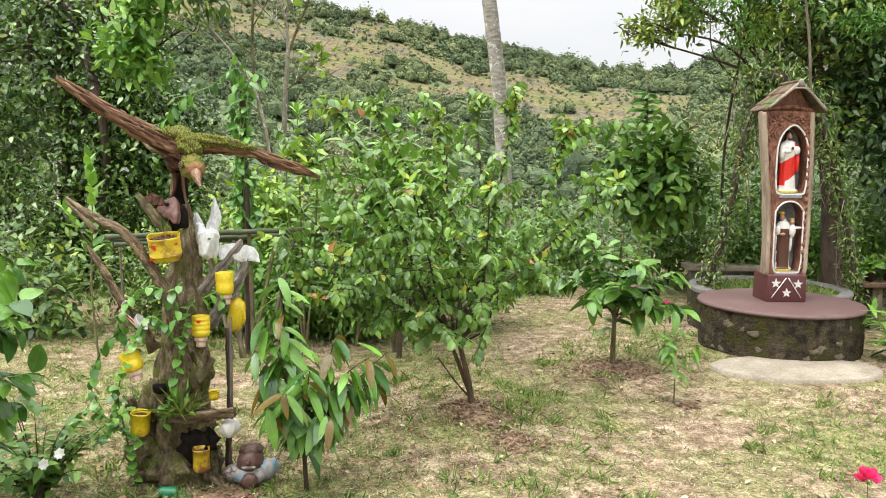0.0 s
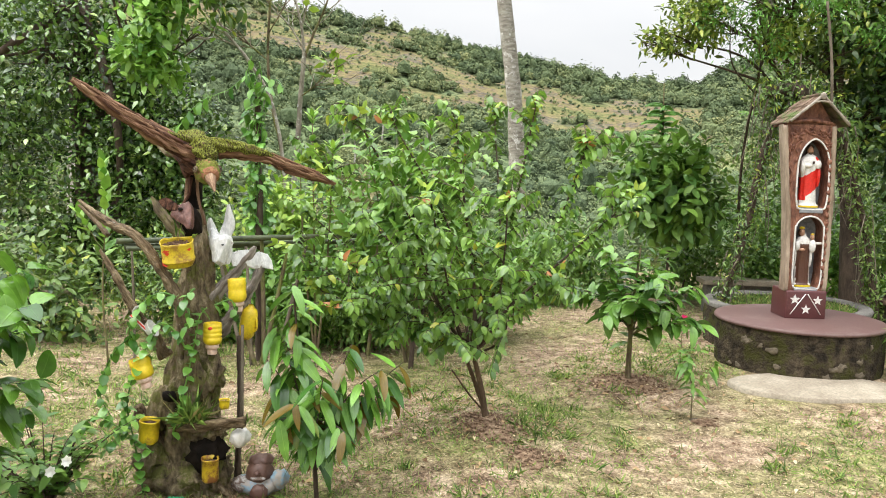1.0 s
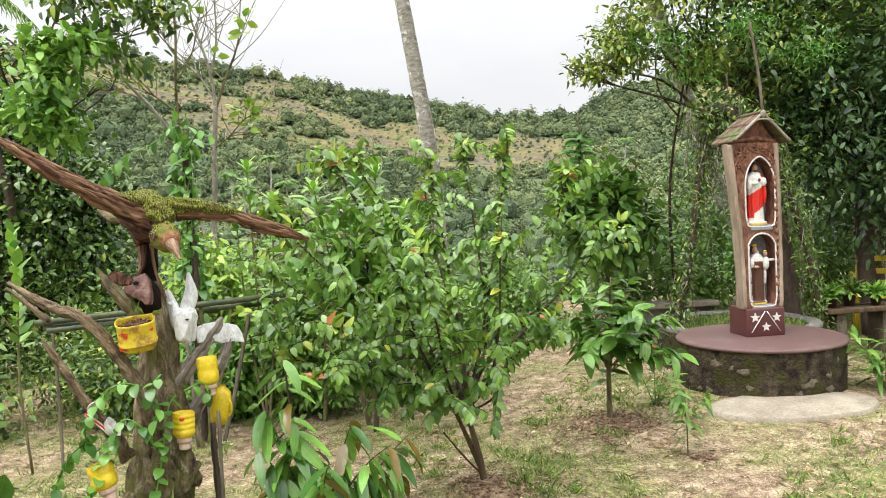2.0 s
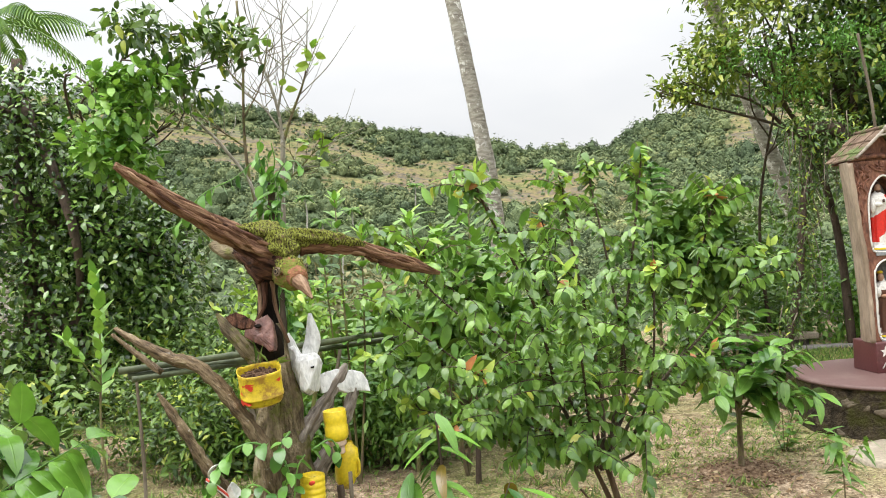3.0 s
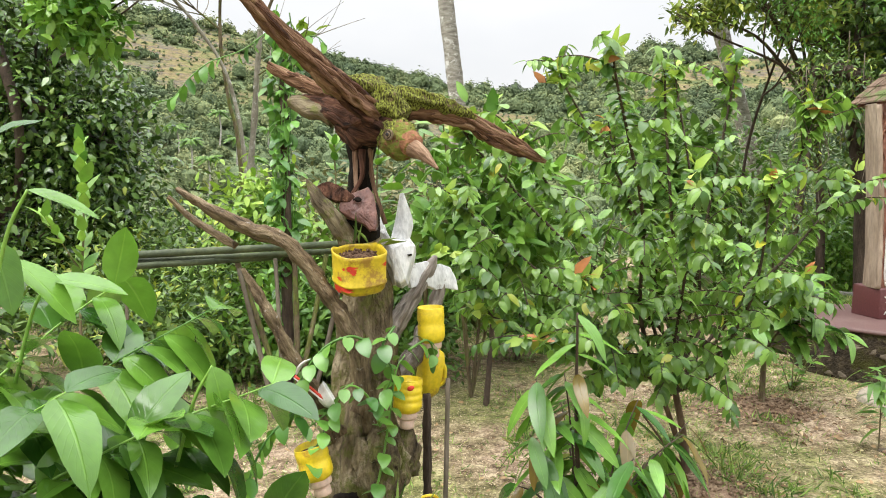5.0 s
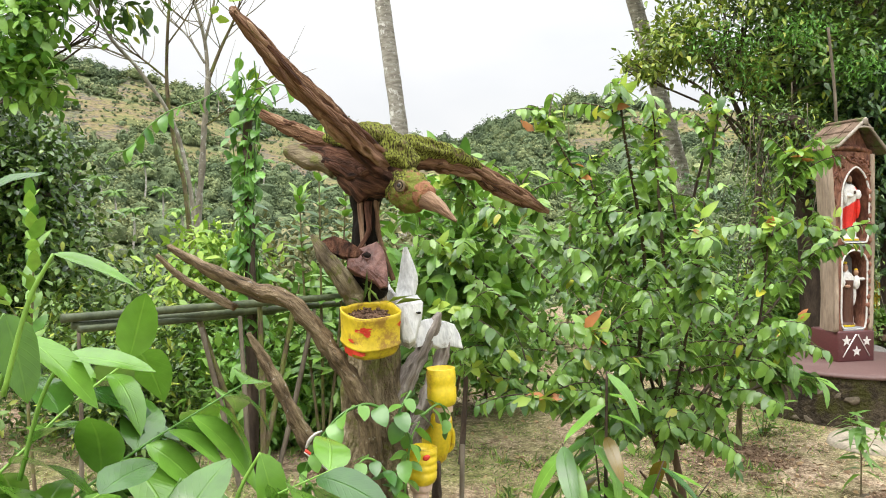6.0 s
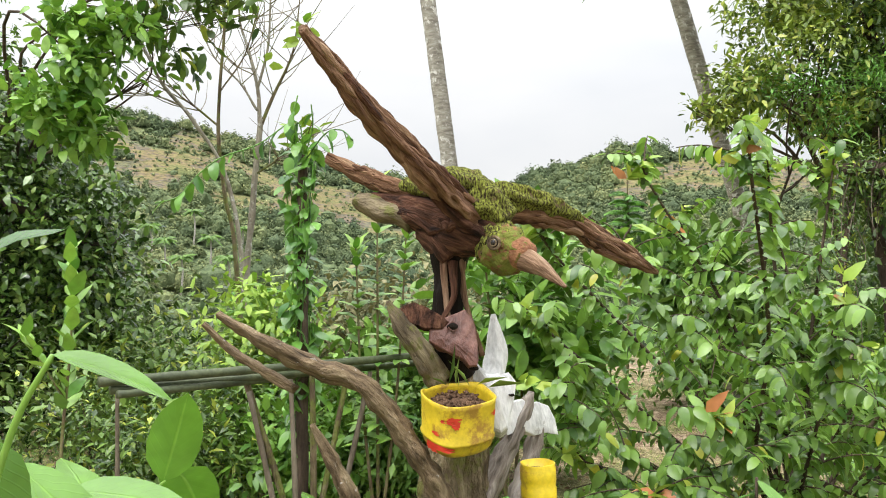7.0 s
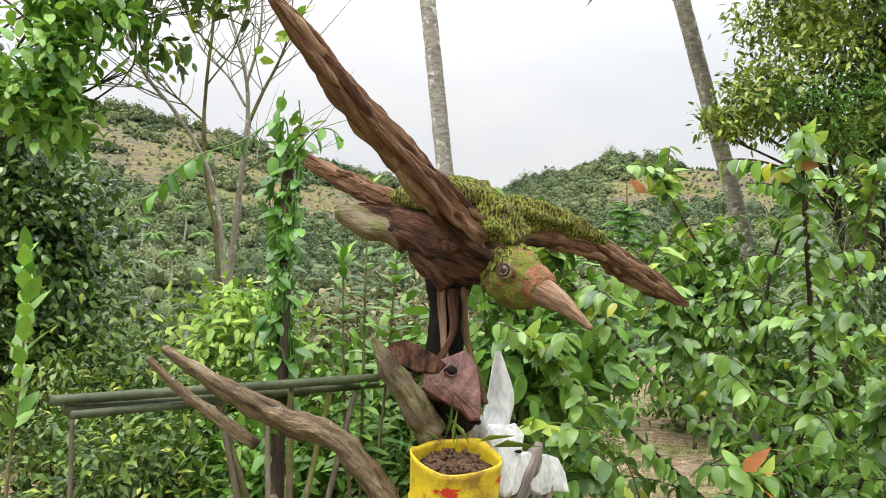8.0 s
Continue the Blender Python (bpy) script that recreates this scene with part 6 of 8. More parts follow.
def bottle(label, at, axis, r, h, body, rings=3, neck=PINK_CAP, turn=0.0):
    """A plastic bottle hung upside down with its bottom cut off; at: the cap's end, axis: up."""
    e = thing("hanging_bottle", label, "bottle", "yellow pots", at=at)
    m = rot_to((0, 0, 0), axis, turn)
    cap = Mesh()
    lathe(cap, [(0.001, 0.0), (r * 0.5, 0.0), (r * 0.54, 0.004), (r * 0.54, 0.024), (r * 0.48, 0.026)], 20, m)
    cap.object("cap", neck, e, "faded pinkish cap")
    nk = Mesh()
    lathe(nk, [(r * 0.48, 0.024), (r * 0.5, 0.028), (r * 0.7, 0.031), (r * 0.74, 0.036), (r * 0.74, 0.05), (r * 0.68, 0.053)], 22, m)
    nk.object("neck", neck, e)
    bd = Mesh()
    prof = [(r * 0.68, 0.05), (r * 0.88, 0.056), (r * 0.98, 0.066)]
    top = h
    for k in range(rings):
        z = 0.066 + (top - 0.066) * (k + 0.2) / rings
        prof += [(r, z), (r, z + (top - 0.066) * 0.6 / rings), (r * 0.94, z + (top - 0.066) * 0.68 / rings)]
    prof += [(r * 0.98, top), (r * 0.93, top + 0.001), (r * 0.9, top - 0.02), (r * 0.8, top - 0.022)]
    lathe(bd, prof, 26, m, square=0.25)
    bo = bd.object("body", body, e)
    so = Mesh()
    lathe(so, [(r * 0.9, top - 0.018), (0.001, top - 0.01)], 20, m)
    so.object("soil", SOIL, bo)
    return e


bottle("yellow plastic bottle hung upside down from a limb", (-1.108, 3.95, 0.755), (-0.05, 0.0, 1), 0.044, 0.165, YELLOW, 2)
b2 = bottle("ribbed yellow bottle with red mark hung upside down", (-1.206, 3.835, 0.56), (0.02, 0.02, 1), 0.043, 0.155, YELLOW, 4)
mk = Mesh()
blob(mk, (0.005, -0.043, 0.137), (0.011, 0.003, 0.008), 0.5, 6, 2)
mk.object("red_mark", RED_PAINT, b2, "red dabbed mark")
bottle("yellow bottle tied slanting to the stump", (-1.468, 3.68, 0.425), (-0.28, 0.05, 1), 0.047, 0.15, YELLOW, 2)


def cup(label, at, r, h, body, axis=(0, 0, 1), name="hanging_pot"):
    e = thing(name, label, "pot", "yellow pots", at=at)
    m = rot_to((0, 0, 0), axis, 0.4)
    me = Mesh()
    lathe(me, [(0.001, 0), (r * 0.8, 0.0), (r * 0.97, 0.01), (r, 0.03), (r, h * 0.93), (r * 1.05, h * 0.94), (r * 1.05, h), (r * 0.97, h), (r * 0.95, h * 0.8)], 24, m, square=0.4)
    me.object("cup", body, e)
    so = Mesh()
    lathe(so, [(r * 0.96, h * 0.82), (0.001, h * 0.86)], 20, m)
    so.object("soil", SOIL, e)
    return e


cup("small dented yellow plastic pot wired to the stump", (-1.487, 3.735, 0.14), 0.044, 0.115, YELLOW, (0.1, -0.05, 1))
cup("rust-stained yellow tin hung at the stump's foot", (-1.175, 3.7, -0.03), 0.04, 0.115, YELLOW_DIRTY)
cup("small yellow cup standing on the shelf log", (-1.135, 3.8, 0.3), 0.025, 0.045, YELLOW)


def jug():
    e = thing("plastic_jug", "yellow plastic jug with handle hung on the stump", "jug", "yellow pots", at=(-1.105, 4.08, 0.585))
    m = rot_to((0, 0, 0), (0.16, 0, 1), 0.3)
    me = Mesh()
    lathe(me, [(0.001, 0), (0.02, 0.0), (0.038, 0.025), (0.044, 0.07), (0.043, 0.13), (0.036, 0.16), (0.016, 0.175), (0.014, 0.185)], 24, m, square=0.3)
    me.object("body", YELLOW, e)
    hm = Mesh()
    tube(hm, [(0.035, -0.015, 0.13), (0.06, -0.02, 0.11), (0.06, -0.02, 0.06), (0.038, -0.015, 0.04)], [0.007] * 4, 8, 18)
    hm.object("handle", YELLOW, e)


jug()


def build_bowl():
    e = thing("broken_bowl", "broken white enamel bowl with a red rim line", "bowl", at=(-1.475, 3.72, 0.72))
    m = rot_to((0.02, -0.01, -0.015), (0.85, 0.0, 0.5))
    me = Mesh()
    lathe(me, [(0.001, -0.03), (0.021, -0.024), (0.036, -0.01), (0.043, 0.007), (0.045, 0.009), (0.042, 0.01), (0.034, -0.007), (0.019, -0.019), (0.001, -0.021)], 28, m)
    me.object("bowl", WHITE, e)
    sm = Mesh()
    tube(sm, [(-0.075, -0.01, 0.045), (-0.03, -0.02, 0.01), (0.005, -0.03, -0.02)], [0.012, 0.014, 0.012], 10, 14, flat=0.35)
    sm.object("strip", WHITE, e)
    rm = Mesh()
    tube(rm, [(-0.075, -0.02, 0.05), (-0.03, -0.03, 0.016), (0.005, -0.038, -0.013)], [0.004, 0.004, 0.004], 6, 12)
    rm.object("red_line", RED_PAINT, e, "thin red line")
    cm = Mesh()
    tube(cm, [(-0.07, 0.0, 0.05), (-0.062, -0.01, 0.072), (-0.048, -0.015, 0.088), (-0.03, -0.015, 0.096)], [0.004, 0.008, 0.007, 0.003], 8, 20, flat=0.45)
    cm.object("rim_piece", WHITE, e, "curved broken piece of white rim")


build_bowl()


def build_gnome():
    """Painted garden bust at the stump's foot: one plain shape."""
    me = Mesh()
    blob(me, (0, 0, 0.02), (0.15, 0.1, 0.07), 0.25, 6, 3, 1)
    blob(me, (0.0, -0.02, 0.1), (0.085, 0.075, 0.08), 0.15, 6, 3, 0)
    blob(me, (0.0, 0.01, 0.165), (0.075, 0.07, 0.04), 0.25, 6, 3, 0)
    blob(me, (0.005, -0.088, 0.085), (0.05, 0.02, 0.012), 0.3, 6, 2, 2)
    blob(me, (0.0, -0.09, 0.115), (0.018, 0.018, 0.016), 0.15, 6, 2, 0)
    blob(me, (0.12, -0.02, 0.06), (0.06, 0.06, 0.06), 0.3, 6, 3, 1)
    blob(me, (-0.11, -0.03, 0.03), (0.06, 0.05, 0.05), 0.3, 6, 3, 2)
    blob(me, (0.01, -0.09, 0.0), (0.055, 0.035, 0.05), 0.2, 6, 3, 0)
    ob = me.object("garden_bust", [paint("brown_clay_paint", (0.11, 0.055, 0.04), 0.5, (0.4, 0.34, 0.3), (0.58, 0.66)), BLUE_PAINT, paint("chipped_grey_white_paint", (0.36, 0.34, 0.32), 0.6, (0.12, 0.08, 0.06), (0.42, 0.54), 30)])
    ob.location, ob.scale = (-0.96, 3.82, -0.1), (0.8, 0.8, 0.8)
    return tagged(ob, "weathered painted garden bust lying at the stump's foot", "statue")


build_gnome()
sk = Mesh()
blob(sk, (0, 0, 0), (0.05, 0.04, 0.045), 0.3, 6, 3)
sk_ob = tagged(sk.object("white_stone", WHITE), "rounded whitewashed stone on the shelf log", "stone")
sk_ob.location = (-1.045, 3.76, 0.17)
gb = Mesh()
lathe(gb, [(0.001, 0), (0.024, 0), (0.027, 0.01), (0.027, 0.075), (0.012, 0.09), (0.011, 0.11), (0.001, 0.11)], 18, Matrix.Rotation(math.pi / 2, 4, "Y"))
gb_ob = tagged(gb.object("bottle", GREEN_GLASS), "small green bottle lying at the stump's foot", "bottle")
gb_ob.location = (-1.37, 3.66, -0.125)


def stump_plants():
    e = thing("climbing_vine", "heart-leaved vine climbing over the stump", "vine", at=(-1.4, 3.75, -0.14))
    o = np.array([-1.4, 3.75, -0.14])
    runs = [
        [(-1.36, 3.72, 0.2), (-1.3, 3.74, 0.45), (-1.27, 3.76, 0.62), (-1.25, 3.78, 0.75), (-1.22, 3.8, 0.8)],
        [(-1.5, 3.7, -0.1), (-1.53, 3.68, 0.15), (-1.56, 3.67, 0.35), (-1.5, 3.66, 0.55), (-1.43, 3.68, 0.68)],
        [(-1.3, 3.74, 0.6), (-1.34, 3.7, 0.7), (-1.4, 3.68, 0.74), (-1.46, 3.67, 0.66)],
        [(-1.45, 3.7, 0.1), (-1.62, 3.66, 0.25), (-1.72, 3.64, 0.28), (-1.84, 3.62, 0.12)],
        [(-1.2, 3.86, 0.8), (-1.13, 3.9, 0.82), (-1.1, 3.9, 0.74)],
        [(-1.26, 3.74, 0.9), (-1.3, 3.71, 0.84), (-1.27, 3.7, 0.77), (-1.31, 3.7, 0.67)],
        [(-1.34, 3.72, 0.86), (-1.4, 3.7, 0.88), (-1.48, 3.69, 0.84), (-1.55, 3.69, 0.72), (-1.53, 3.69, 0.62), (-1.46, 3.69, 0.66)],
        [(-1.53, 3.7, 0.68), (-1.62, 3.69, 0.6), (-1.67, 3.69, 0.5), (-1.69, 3.68, 0.38), (-1.64, 3.68, 0.28)],
        [(-1.6, 3.68, 0.4), (-1.57, 3.67, 0.3), (-1.6, 3.66, 0.2), (-1.66, 3.64, 0.12)],
    ]
    cm = Mesh()
    for i, r in enumerate(runs):
        st = Mesh()
        line = tube(st, np.array(r) - o, np.linspace(0.005, 0.002, len(r)), 5, len(r) * 6)
        st.object("stem", L_VINE, e)
        shoot_leaves(cm, line, 0.054, 0.023, 0.75, 0.0, 1.2, 0.3, 0.5, full="fine")
    cm.object("foliage", L_VINE, e)
    g = thing("grass_tuft", "tuft of thin grass growing on the stump shelf", "grass", at=(-1.28, 3.74, 0.24))
    gm = Mesh()
    n = 90
    leaves(gm, np.column_stack([RNG.normal(0, 0.03, n), RNG.normal(0, 0.015, n), np.zeros(n)]), rand_dirs(n, 0.55, 1), rand_dirs(n), RNG.uniform(0.08, 0.2, n), 0.005, 0.6, 0.1, False)
    gm.object("tuft", L_BLADE, g)


stump_plants()

# ---------------------------------------------------------------- planted shrubs of the garden
def arc(a, b, bow=(0, 0, 0), n=5):
    a, b, bow = np.array(a, float), np.array(b, float), np.array(bow, float)
    s = np.linspace(0, 1, n)[:, None]
    return a + (b - a) * s + bow * (4 * s * (1 - s))


def build_shrub():
    base = np.array([0.19, 4.62, 0.0])
    e = thing("leafy_shrub", "bushy young tree with glossy drooping leaves and red-tinted tips", "shrub", at=tuple(base))
    mains = [((-0.12, 4.5, 0.75), (-0.5, 3.97, 1.7), 0.019), ((0.1, 4.6, 0.75), (-0.03, 4.55, 1.7), 0.02), ((0.2, 4.7, 0.7), (0.42, 4.78, 1.8), 0.02), ((0.0, 4.55, 0.7), (-0.85, 4.62, 1.5), 0.016),
             ((0.3, 4.6, 0.7), (0.96, 4.71, 1.3), 0.018), ((0.1, 4.5, 0.5), (-0.9, 4.4, 1.0), 0.013), ((0.3, 4.65, 0.6), (0.72, 4.9, 1.0), 0.013), ((0.15, 4.8, 0.7), (0.0, 5.2, 1.6), 0.015), ((0.2, 4.45, 0.6), (0.25, 4.2, 1.3), 0.014),
             ((0.1, 4.65, 0.7), (-0.4, 4.75, 1.75), 0.015), ((0.25, 4.7, 0.8), (0.2, 4.9, 1.78), 0.015), ((0.25, 4.65, 0.7), (0.7, 4.6, 1.6), 0.015), ((-0.05, 4.55, 0.55), (-0.65, 4.2, 0.75), 0.012), ((0.25, 4.55, 0.5), (0.5, 4.45, 0.85), 0.012), ((-0.1, 4.5, 0.8), (-0.7, 4.3, 1.45), 0.014), ((0.0, 4.45, 0.6), (-0.15, 4.05, 1.3), 0.014), ((-0.05, 4.5, 0.5), (-0.75, 4.45, 0.78), 0.011), ((-0.1, 4.5, 0.55), (-0.85, 4.6, 1.2), 0.012), ((0.0, 4.45, 0.5), (-0.5, 4.1, 0.95), 0.012)]
    cm, tm = Mesh(), Mesh()
    for k, (q, r) in enumerate((((0.1, 4.6, 0.42), 0.017), ((0.03, 4.64, 0.46), 0.013), ((-0.02, 4.66, 0.3), 0.006))):
        st = Mesh()
        tube(st, [base * 0 + np.array([0.02 * k, 0.02 * k, 0.0]), (np.array(q) - base) * 0.5 + np.array([0.01, 0, 0]), np.array(q) - base], [r * 1.15, r, r * 0.85], 10, 18, 0.15, 14)
        st.object("stem", STEM_BROWN, e)
    for i, (m, tip, r) in enumerate(mains):
        line = smooth_line([np.array([0.08, 4.61, 0.4]) - base, np.array(m) - base, (np.array(m) + np.array(tip)) / 2 - base + RNG.normal(0, 0.03, 3), np.array(tip) - base, np.array(tip) - base + np.array([0.01, 0, 0.1 if tip[2] > 1.3 else 0.0])], 26)
        st = Mesh()
        tube(st, line, np.linspace(r * 0.6, 0.0025, len(line)), 7, 30, 0.1, 20)
        br = st.object("branch", BARK_DARK, e)
        shoot_leaves(cm, line, 0.062, 0.014, 0.54, 0.3, 1.1, 0.35, 0.6, full="fine")
        for j in range(13):
            s = RNG.uniform(0.26, 0.88)
            a = line[int(s * 25)]
            out = unit(rand_dirs(1, -0.25, 0.75)[0] + unit(a - np.array([0, 0, 0.7])) * 0.5)
            ln = RNG.uniform(0.16, 0.36) * (1.15 - 0.5 * s)
            tw = arc(a, a + out * ln + np.array([0, 0, -0.1 * ln]), (0, 0, 0.1 * ln))
            sw = Mesh()
            tube(sw, tw, np.linspace(0.0035, 0.0015, 5), 4, 8)
            sw.object("twig", BARK_DARK, br)
            shoot_leaves(cm, smooth_line(tw, 14), 0.058, 0.0135, 0.54, 0.08, 1.1, 0.4, 0.7, full="fine")
        t = line[-1]
        nt = 12
        leaves(tm, np.repeat(t[None], nt, 0) - RNG.uniform(0, 0.14, (nt, 1)) * unit(line[-1] - line[-4]), unit(rand_dirs(nt, -0.2, 0.9)), rand_dirs(nt, 0.2, 1), RNG.uniform(0.04, 0.09, nt), 0.036, 0.3)
    cm.object("foliage", L_SHRUB, e)
    tm.object("young_leaves", L_TIP, e, "pale and reddish new leaves")
    return e


build_shrub()


def build_small_tree():
    at = (1.275, 5.73, -0.05)
    tops = [((1.33, 5.75, 0.98)), (1.1, 5.6, 0.85), (1.5, 5.7, 0.8), (1.3, 6.0, 0.85), (0.98, 5.8, 0.62), (1.62, 5.85, 0.58), (1.25, 5.4, 0.66), (1.78, 5.7, 0.42), (1.05, 5.5, 0.5), (1.5, 5.5, 0.55), (0.88, 5.8, 0.66), (1.75, 5.75, 0.7), (1.52, 5.9, 0.95), (1.08, 5.8, 0.97), (1.4, 5.45, 0.8), (1.15, 5.95, 0.72), (1.65, 5.5, 0.45)]
    stems = [([at, (1.28, 5.73, 0.3), (1.29, 5.73, 0.6), tops[0]], 0.022, 0.15, 0.022)]
    for t in tops[1:]:
        z = 0.28 + 0.3 * RNG.random()
        stems.append((arc((1.285, 5.73, z), t, (0, 0, 0.04)).tolist(), 0.006, 0.145, 0.016))
    return clump("young_fruit_tree", "young tree with large drooping glossy leaves on a bare stem", "tree", at, stems, L_BROAD, BARK, aspect=0.46, start=0.3, angle=0.95, droop=0.45, drop=0.3, full="fine", each=300)


build_small_tree()


def build_front_plant():
    at = (-0.66, 3.7, -0.12)
    stems = [([at, (-0.68, 3.68, 0.25), (-0.73, 3.62, 0.6), (-0.755, 3.575, 0.96)], 0.012, 0.17, 0.03)]
    for t in ((-0.5, 3.7, 0.66), (-0.88, 3.6, 0.6), (-0.42, 3.72, 0.42), (-0.6, 3.5, 0.55), (-0.88, 3.72, 0.4), (-0.35, 3.68, 0.55), (-0.7, 3.85, 0.62), (-0.8, 3.5, 0.35), (-0.5, 3.5, 0.3), (-0.6, 3.8, 0.4), (-0.72, 3.45, 0.45), (-0.78, 3.6, 0.78), (-0.3, 3.75, 0.4), (-0.27, 3.8, 0.55), (-0.85, 3.65, 0.75)):
        stems.append((arc((-0.67, 3.69, 0.02 + 0.18 * RNG.random()), t, (0, 0, 0.06)).tolist(), 0.006, 0.16, 0.02))
    return clump("lance_leaved_plant", "young plant with long green and bronze hanging leaves", "plant", at, stems, L_BRONZE, BARK_DARK, aspect=0.29, start=0.2, angle=0.9, droop=0.35, drop=1.0, full="fine", each=300)


build_front_plant()
clump("seedling", "small slender seedling with narrow leaves", "seedling", (1.545, 5.06, -0.11), [([(1.545, 5.06, -0.11), (1.54, 5.06, 0.15), (1.5, 5.05, 0.36)], 0.005, 0.12, 0.014), (arc((1.54, 5.06, 0.1), (1.68, 5.04, 0.32)).tolist(), 0.003, 0.1, 0.016), (arc((1.54, 5.06, 0.15), (1.43, 5.04, 0.38)).tolist(), 0.003, 0.1, 0.016)], L_TREE, BARK, aspect=0.3, start=0.3, droop=0.6, drop=0.5)
pe = Mesh()
blob(pe, (0, 0, 0), (0.035, 0.025, 0.018), 0.3, 5, 2)
pe_ob = tagged(pe.object("pebble", STONE), "pale brown pebble on the lawn", "stone")
pe_ob.location = (1.565, 5.05, -0.09)


def build_corner_plant():
    """Long-leaved plant beside the plinth."""
    at = (3.62, 6.05, -0.1)
    stems = []
    for k in range(9):
        a = k * 0.8
        stems.append((arc(at, (at[0] + 0.22 * math.cos(a), at[1] + 0.22 * math.sin(a), 0.2 + 0.2 * RNG.random()), (0, 0, 0.05)).tolist(), 0.007, 0.23, 0.04))
    stems.append(([at, (3.64, 6.05, 0.3), (3.66, 6.05, 0.62)], 0.006, 0.16, 0.09))
    return clump("long_leaved_plant", "pale green plant with long narrow leaves beside the plinth", "plant", at, stems, L_TREE, BARK, aspect=0.2, start=0.3, droop=0.5, drop=0.2)


build_corner_plant()


def build_rose():
    at = (1.78, 3.1, -0.1)
    e = clump("rose_bush", "low rose plant with a bright pink bloom", "plant", at, [(arc(at, (1.76, 3.1, 0.2)).tolist(), 0.005, 0.045, 0.03), (arc(at, (1.9, 3.05, 0.12)).tolist(), 0.004, 0.045, 0.02)], L_TREE, BARK)
    pm = Mesh()
    n = 34
    d = rand_dirs(n, 0.0, 1)
    leaves(pm, np.array([[-0.02, 0, 0.31]]) + d * 0.012, d, rand_dirs(n, 0.2, 1), 0.045, 0.045, -0.3, 0.3)
    pm.object("bloom", PETAL_P, e, "bright pink rose bloom")


build_rose()


def build_glossy_shrub():
    """Large-leaved shrub beside the path."""
    at = (-2.1, 3.05, -0.12)
    runs = [((-2.2, 2.95, 0.72), (-1.72, 3.14, 1.06)), ((-2.15, 2.85, 0.68), (-1.58, 2.92, 0.96)), ((-2.2, 3.0, 0.8), (-1.9, 3.2, 1.12)), ((-2.15, 2.9, 0.62), (-1.66, 3.02, 0.84)), ((-2.2, 2.9, 0.7), (-1.92, 2.82, 0.98)), ((-2.15, 2.9, 0.5), (-1.72, 2.8, 0.78)),
            ((-2.1, 2.95, 0.45), (-1.6, 2.98, 0.66)), ((-2.1, 2.95, 0.35), (-1.68, 3.08, 0.52)), ((-2.15, 2.9, 0.45), (-1.86, 2.72, 0.7)), ((-2.2, 2.95, 0.55), (-2.1, 2.72, 0.9)), ((-2.15, 3.0, 0.3), (-1.78, 2.95, 0.36)), ((-2.2, 3.0, 0.6), (-2.35, 3.2, 1.1)), ((-2.15, 3.0, 0.6), (-1.84, 3.24, 0.9)), ((-2.12, 2.95, 0.55), (-1.78, 2.9, 0.9))]
    stems = [([at, (-2.14, 3.02, 0.2 + 0.3 * a[2]), a, tuple(0.5 * np.array(a) + 0.5 * np.array(b) + np.array([0, 0, 0.04])), b], 0.005, 0.14, 0.021) for a, b in runs]
    e = clump("glossy_shrub", "shrub with large glossy light green leaves", "shrub", at, stems, L_FG, L_BRIGHT, aspect=0.52, start=0.42, angle=0.95, droop=0.42, drop=0.3, full="fine", each=290)
    o, bm_ = np.array(at), Mesh()
    for a, b, w in (((-1.984, 2.872, 1.308), (-1.872, 2.893, 1.275), 0.046), ((-2.06, 2.93, 1.22), (-2.018, 2.915, 1.093), 0.065), ((-2.17, 3.22, 1.4), (-2.07, 3.23, 1.46), 0.045), ((-2.0, 3.03, 1.14), (-1.86, 3.02, 1.13), 0.06), ((-1.7, 2.93, 0.99), (-1.66, 2.9, 0.86), 0.06), ((-2.05, 3.0, 1.18), (-1.93, 2.98, 1.08), 0.065), ((-1.82, 2.96, 0.95), (-1.68, 2.93, 0.83), 0.062), ((-1.85, 2.95, 0.72), (-1.71, 2.92, 0.56), 0.066), ((-1.79, 3.0, 0.6), (-1.66, 2.98, 0.43), 0.06)):
        st = Mesh()
        tube(st, [np.array(a) - o + np.array([-0.07, 0.02, -0.2]), np.array(a) - o + np.array([-0.035, 0.01, -0.07]), np.array(a) - o], [0.004, 0.0035, 0.0025], 6, 14)
        st.object("stem", L_BRIGHT, e)
        d = np.array(b) - np.array(a)
        leaves(bm_, (np.array(a) - o)[None], d[None], [[0.1, -0.3, 0.95]], np.linalg.norm(d), w, 0.16, 0.2, "fine")
    split_leaves(bm_, 9, "leaf", L_FG, e)
    return e


build_glossy_shrub()


def build_flower_bush():
    at = (-1.88, 3.52, -0.12)
    stems = []
    for k in range(38):
        a = k * 2.4
        r = 0.1 + 0.36 * RNG.random()
        stems.append((arc(at, (at[0] + r * math.cos(a), at[1] + 0.7 * r * math.sin(a), 0.0 + 0.34 * RNG.random()), (0, 0, 0.06)).tolist(), 0.005, 0.07, 0.022))
    e = clump("flowering_bush", "low dark green bush with a few white flowers", "bush", at, stems, L_MID, BARK_DARK, aspect=0.5, start=0.25)
    for c in ((-1.646, 3.26, 0.222), (-1.717, 3.26, 0.173)):
        pm = Mesh()
        n = 7
        a = np.linspace(0, 2 * math.pi, n, endpoint=False)
        d = np.column_stack([np.cos(a), np.sin(a) * 0.6 - 0.5, np.sin(a)])
        leaves(pm, np.repeat((np.array(c) - np.array(at))[None], n, 0), d, np.tile([0, -1.0, 0.3], (n, 1)), 0.026, 0.024, 0.2)
        pm.object("flower", PETAL_W, e, "small white flower")
    return e


build_flower_bush()


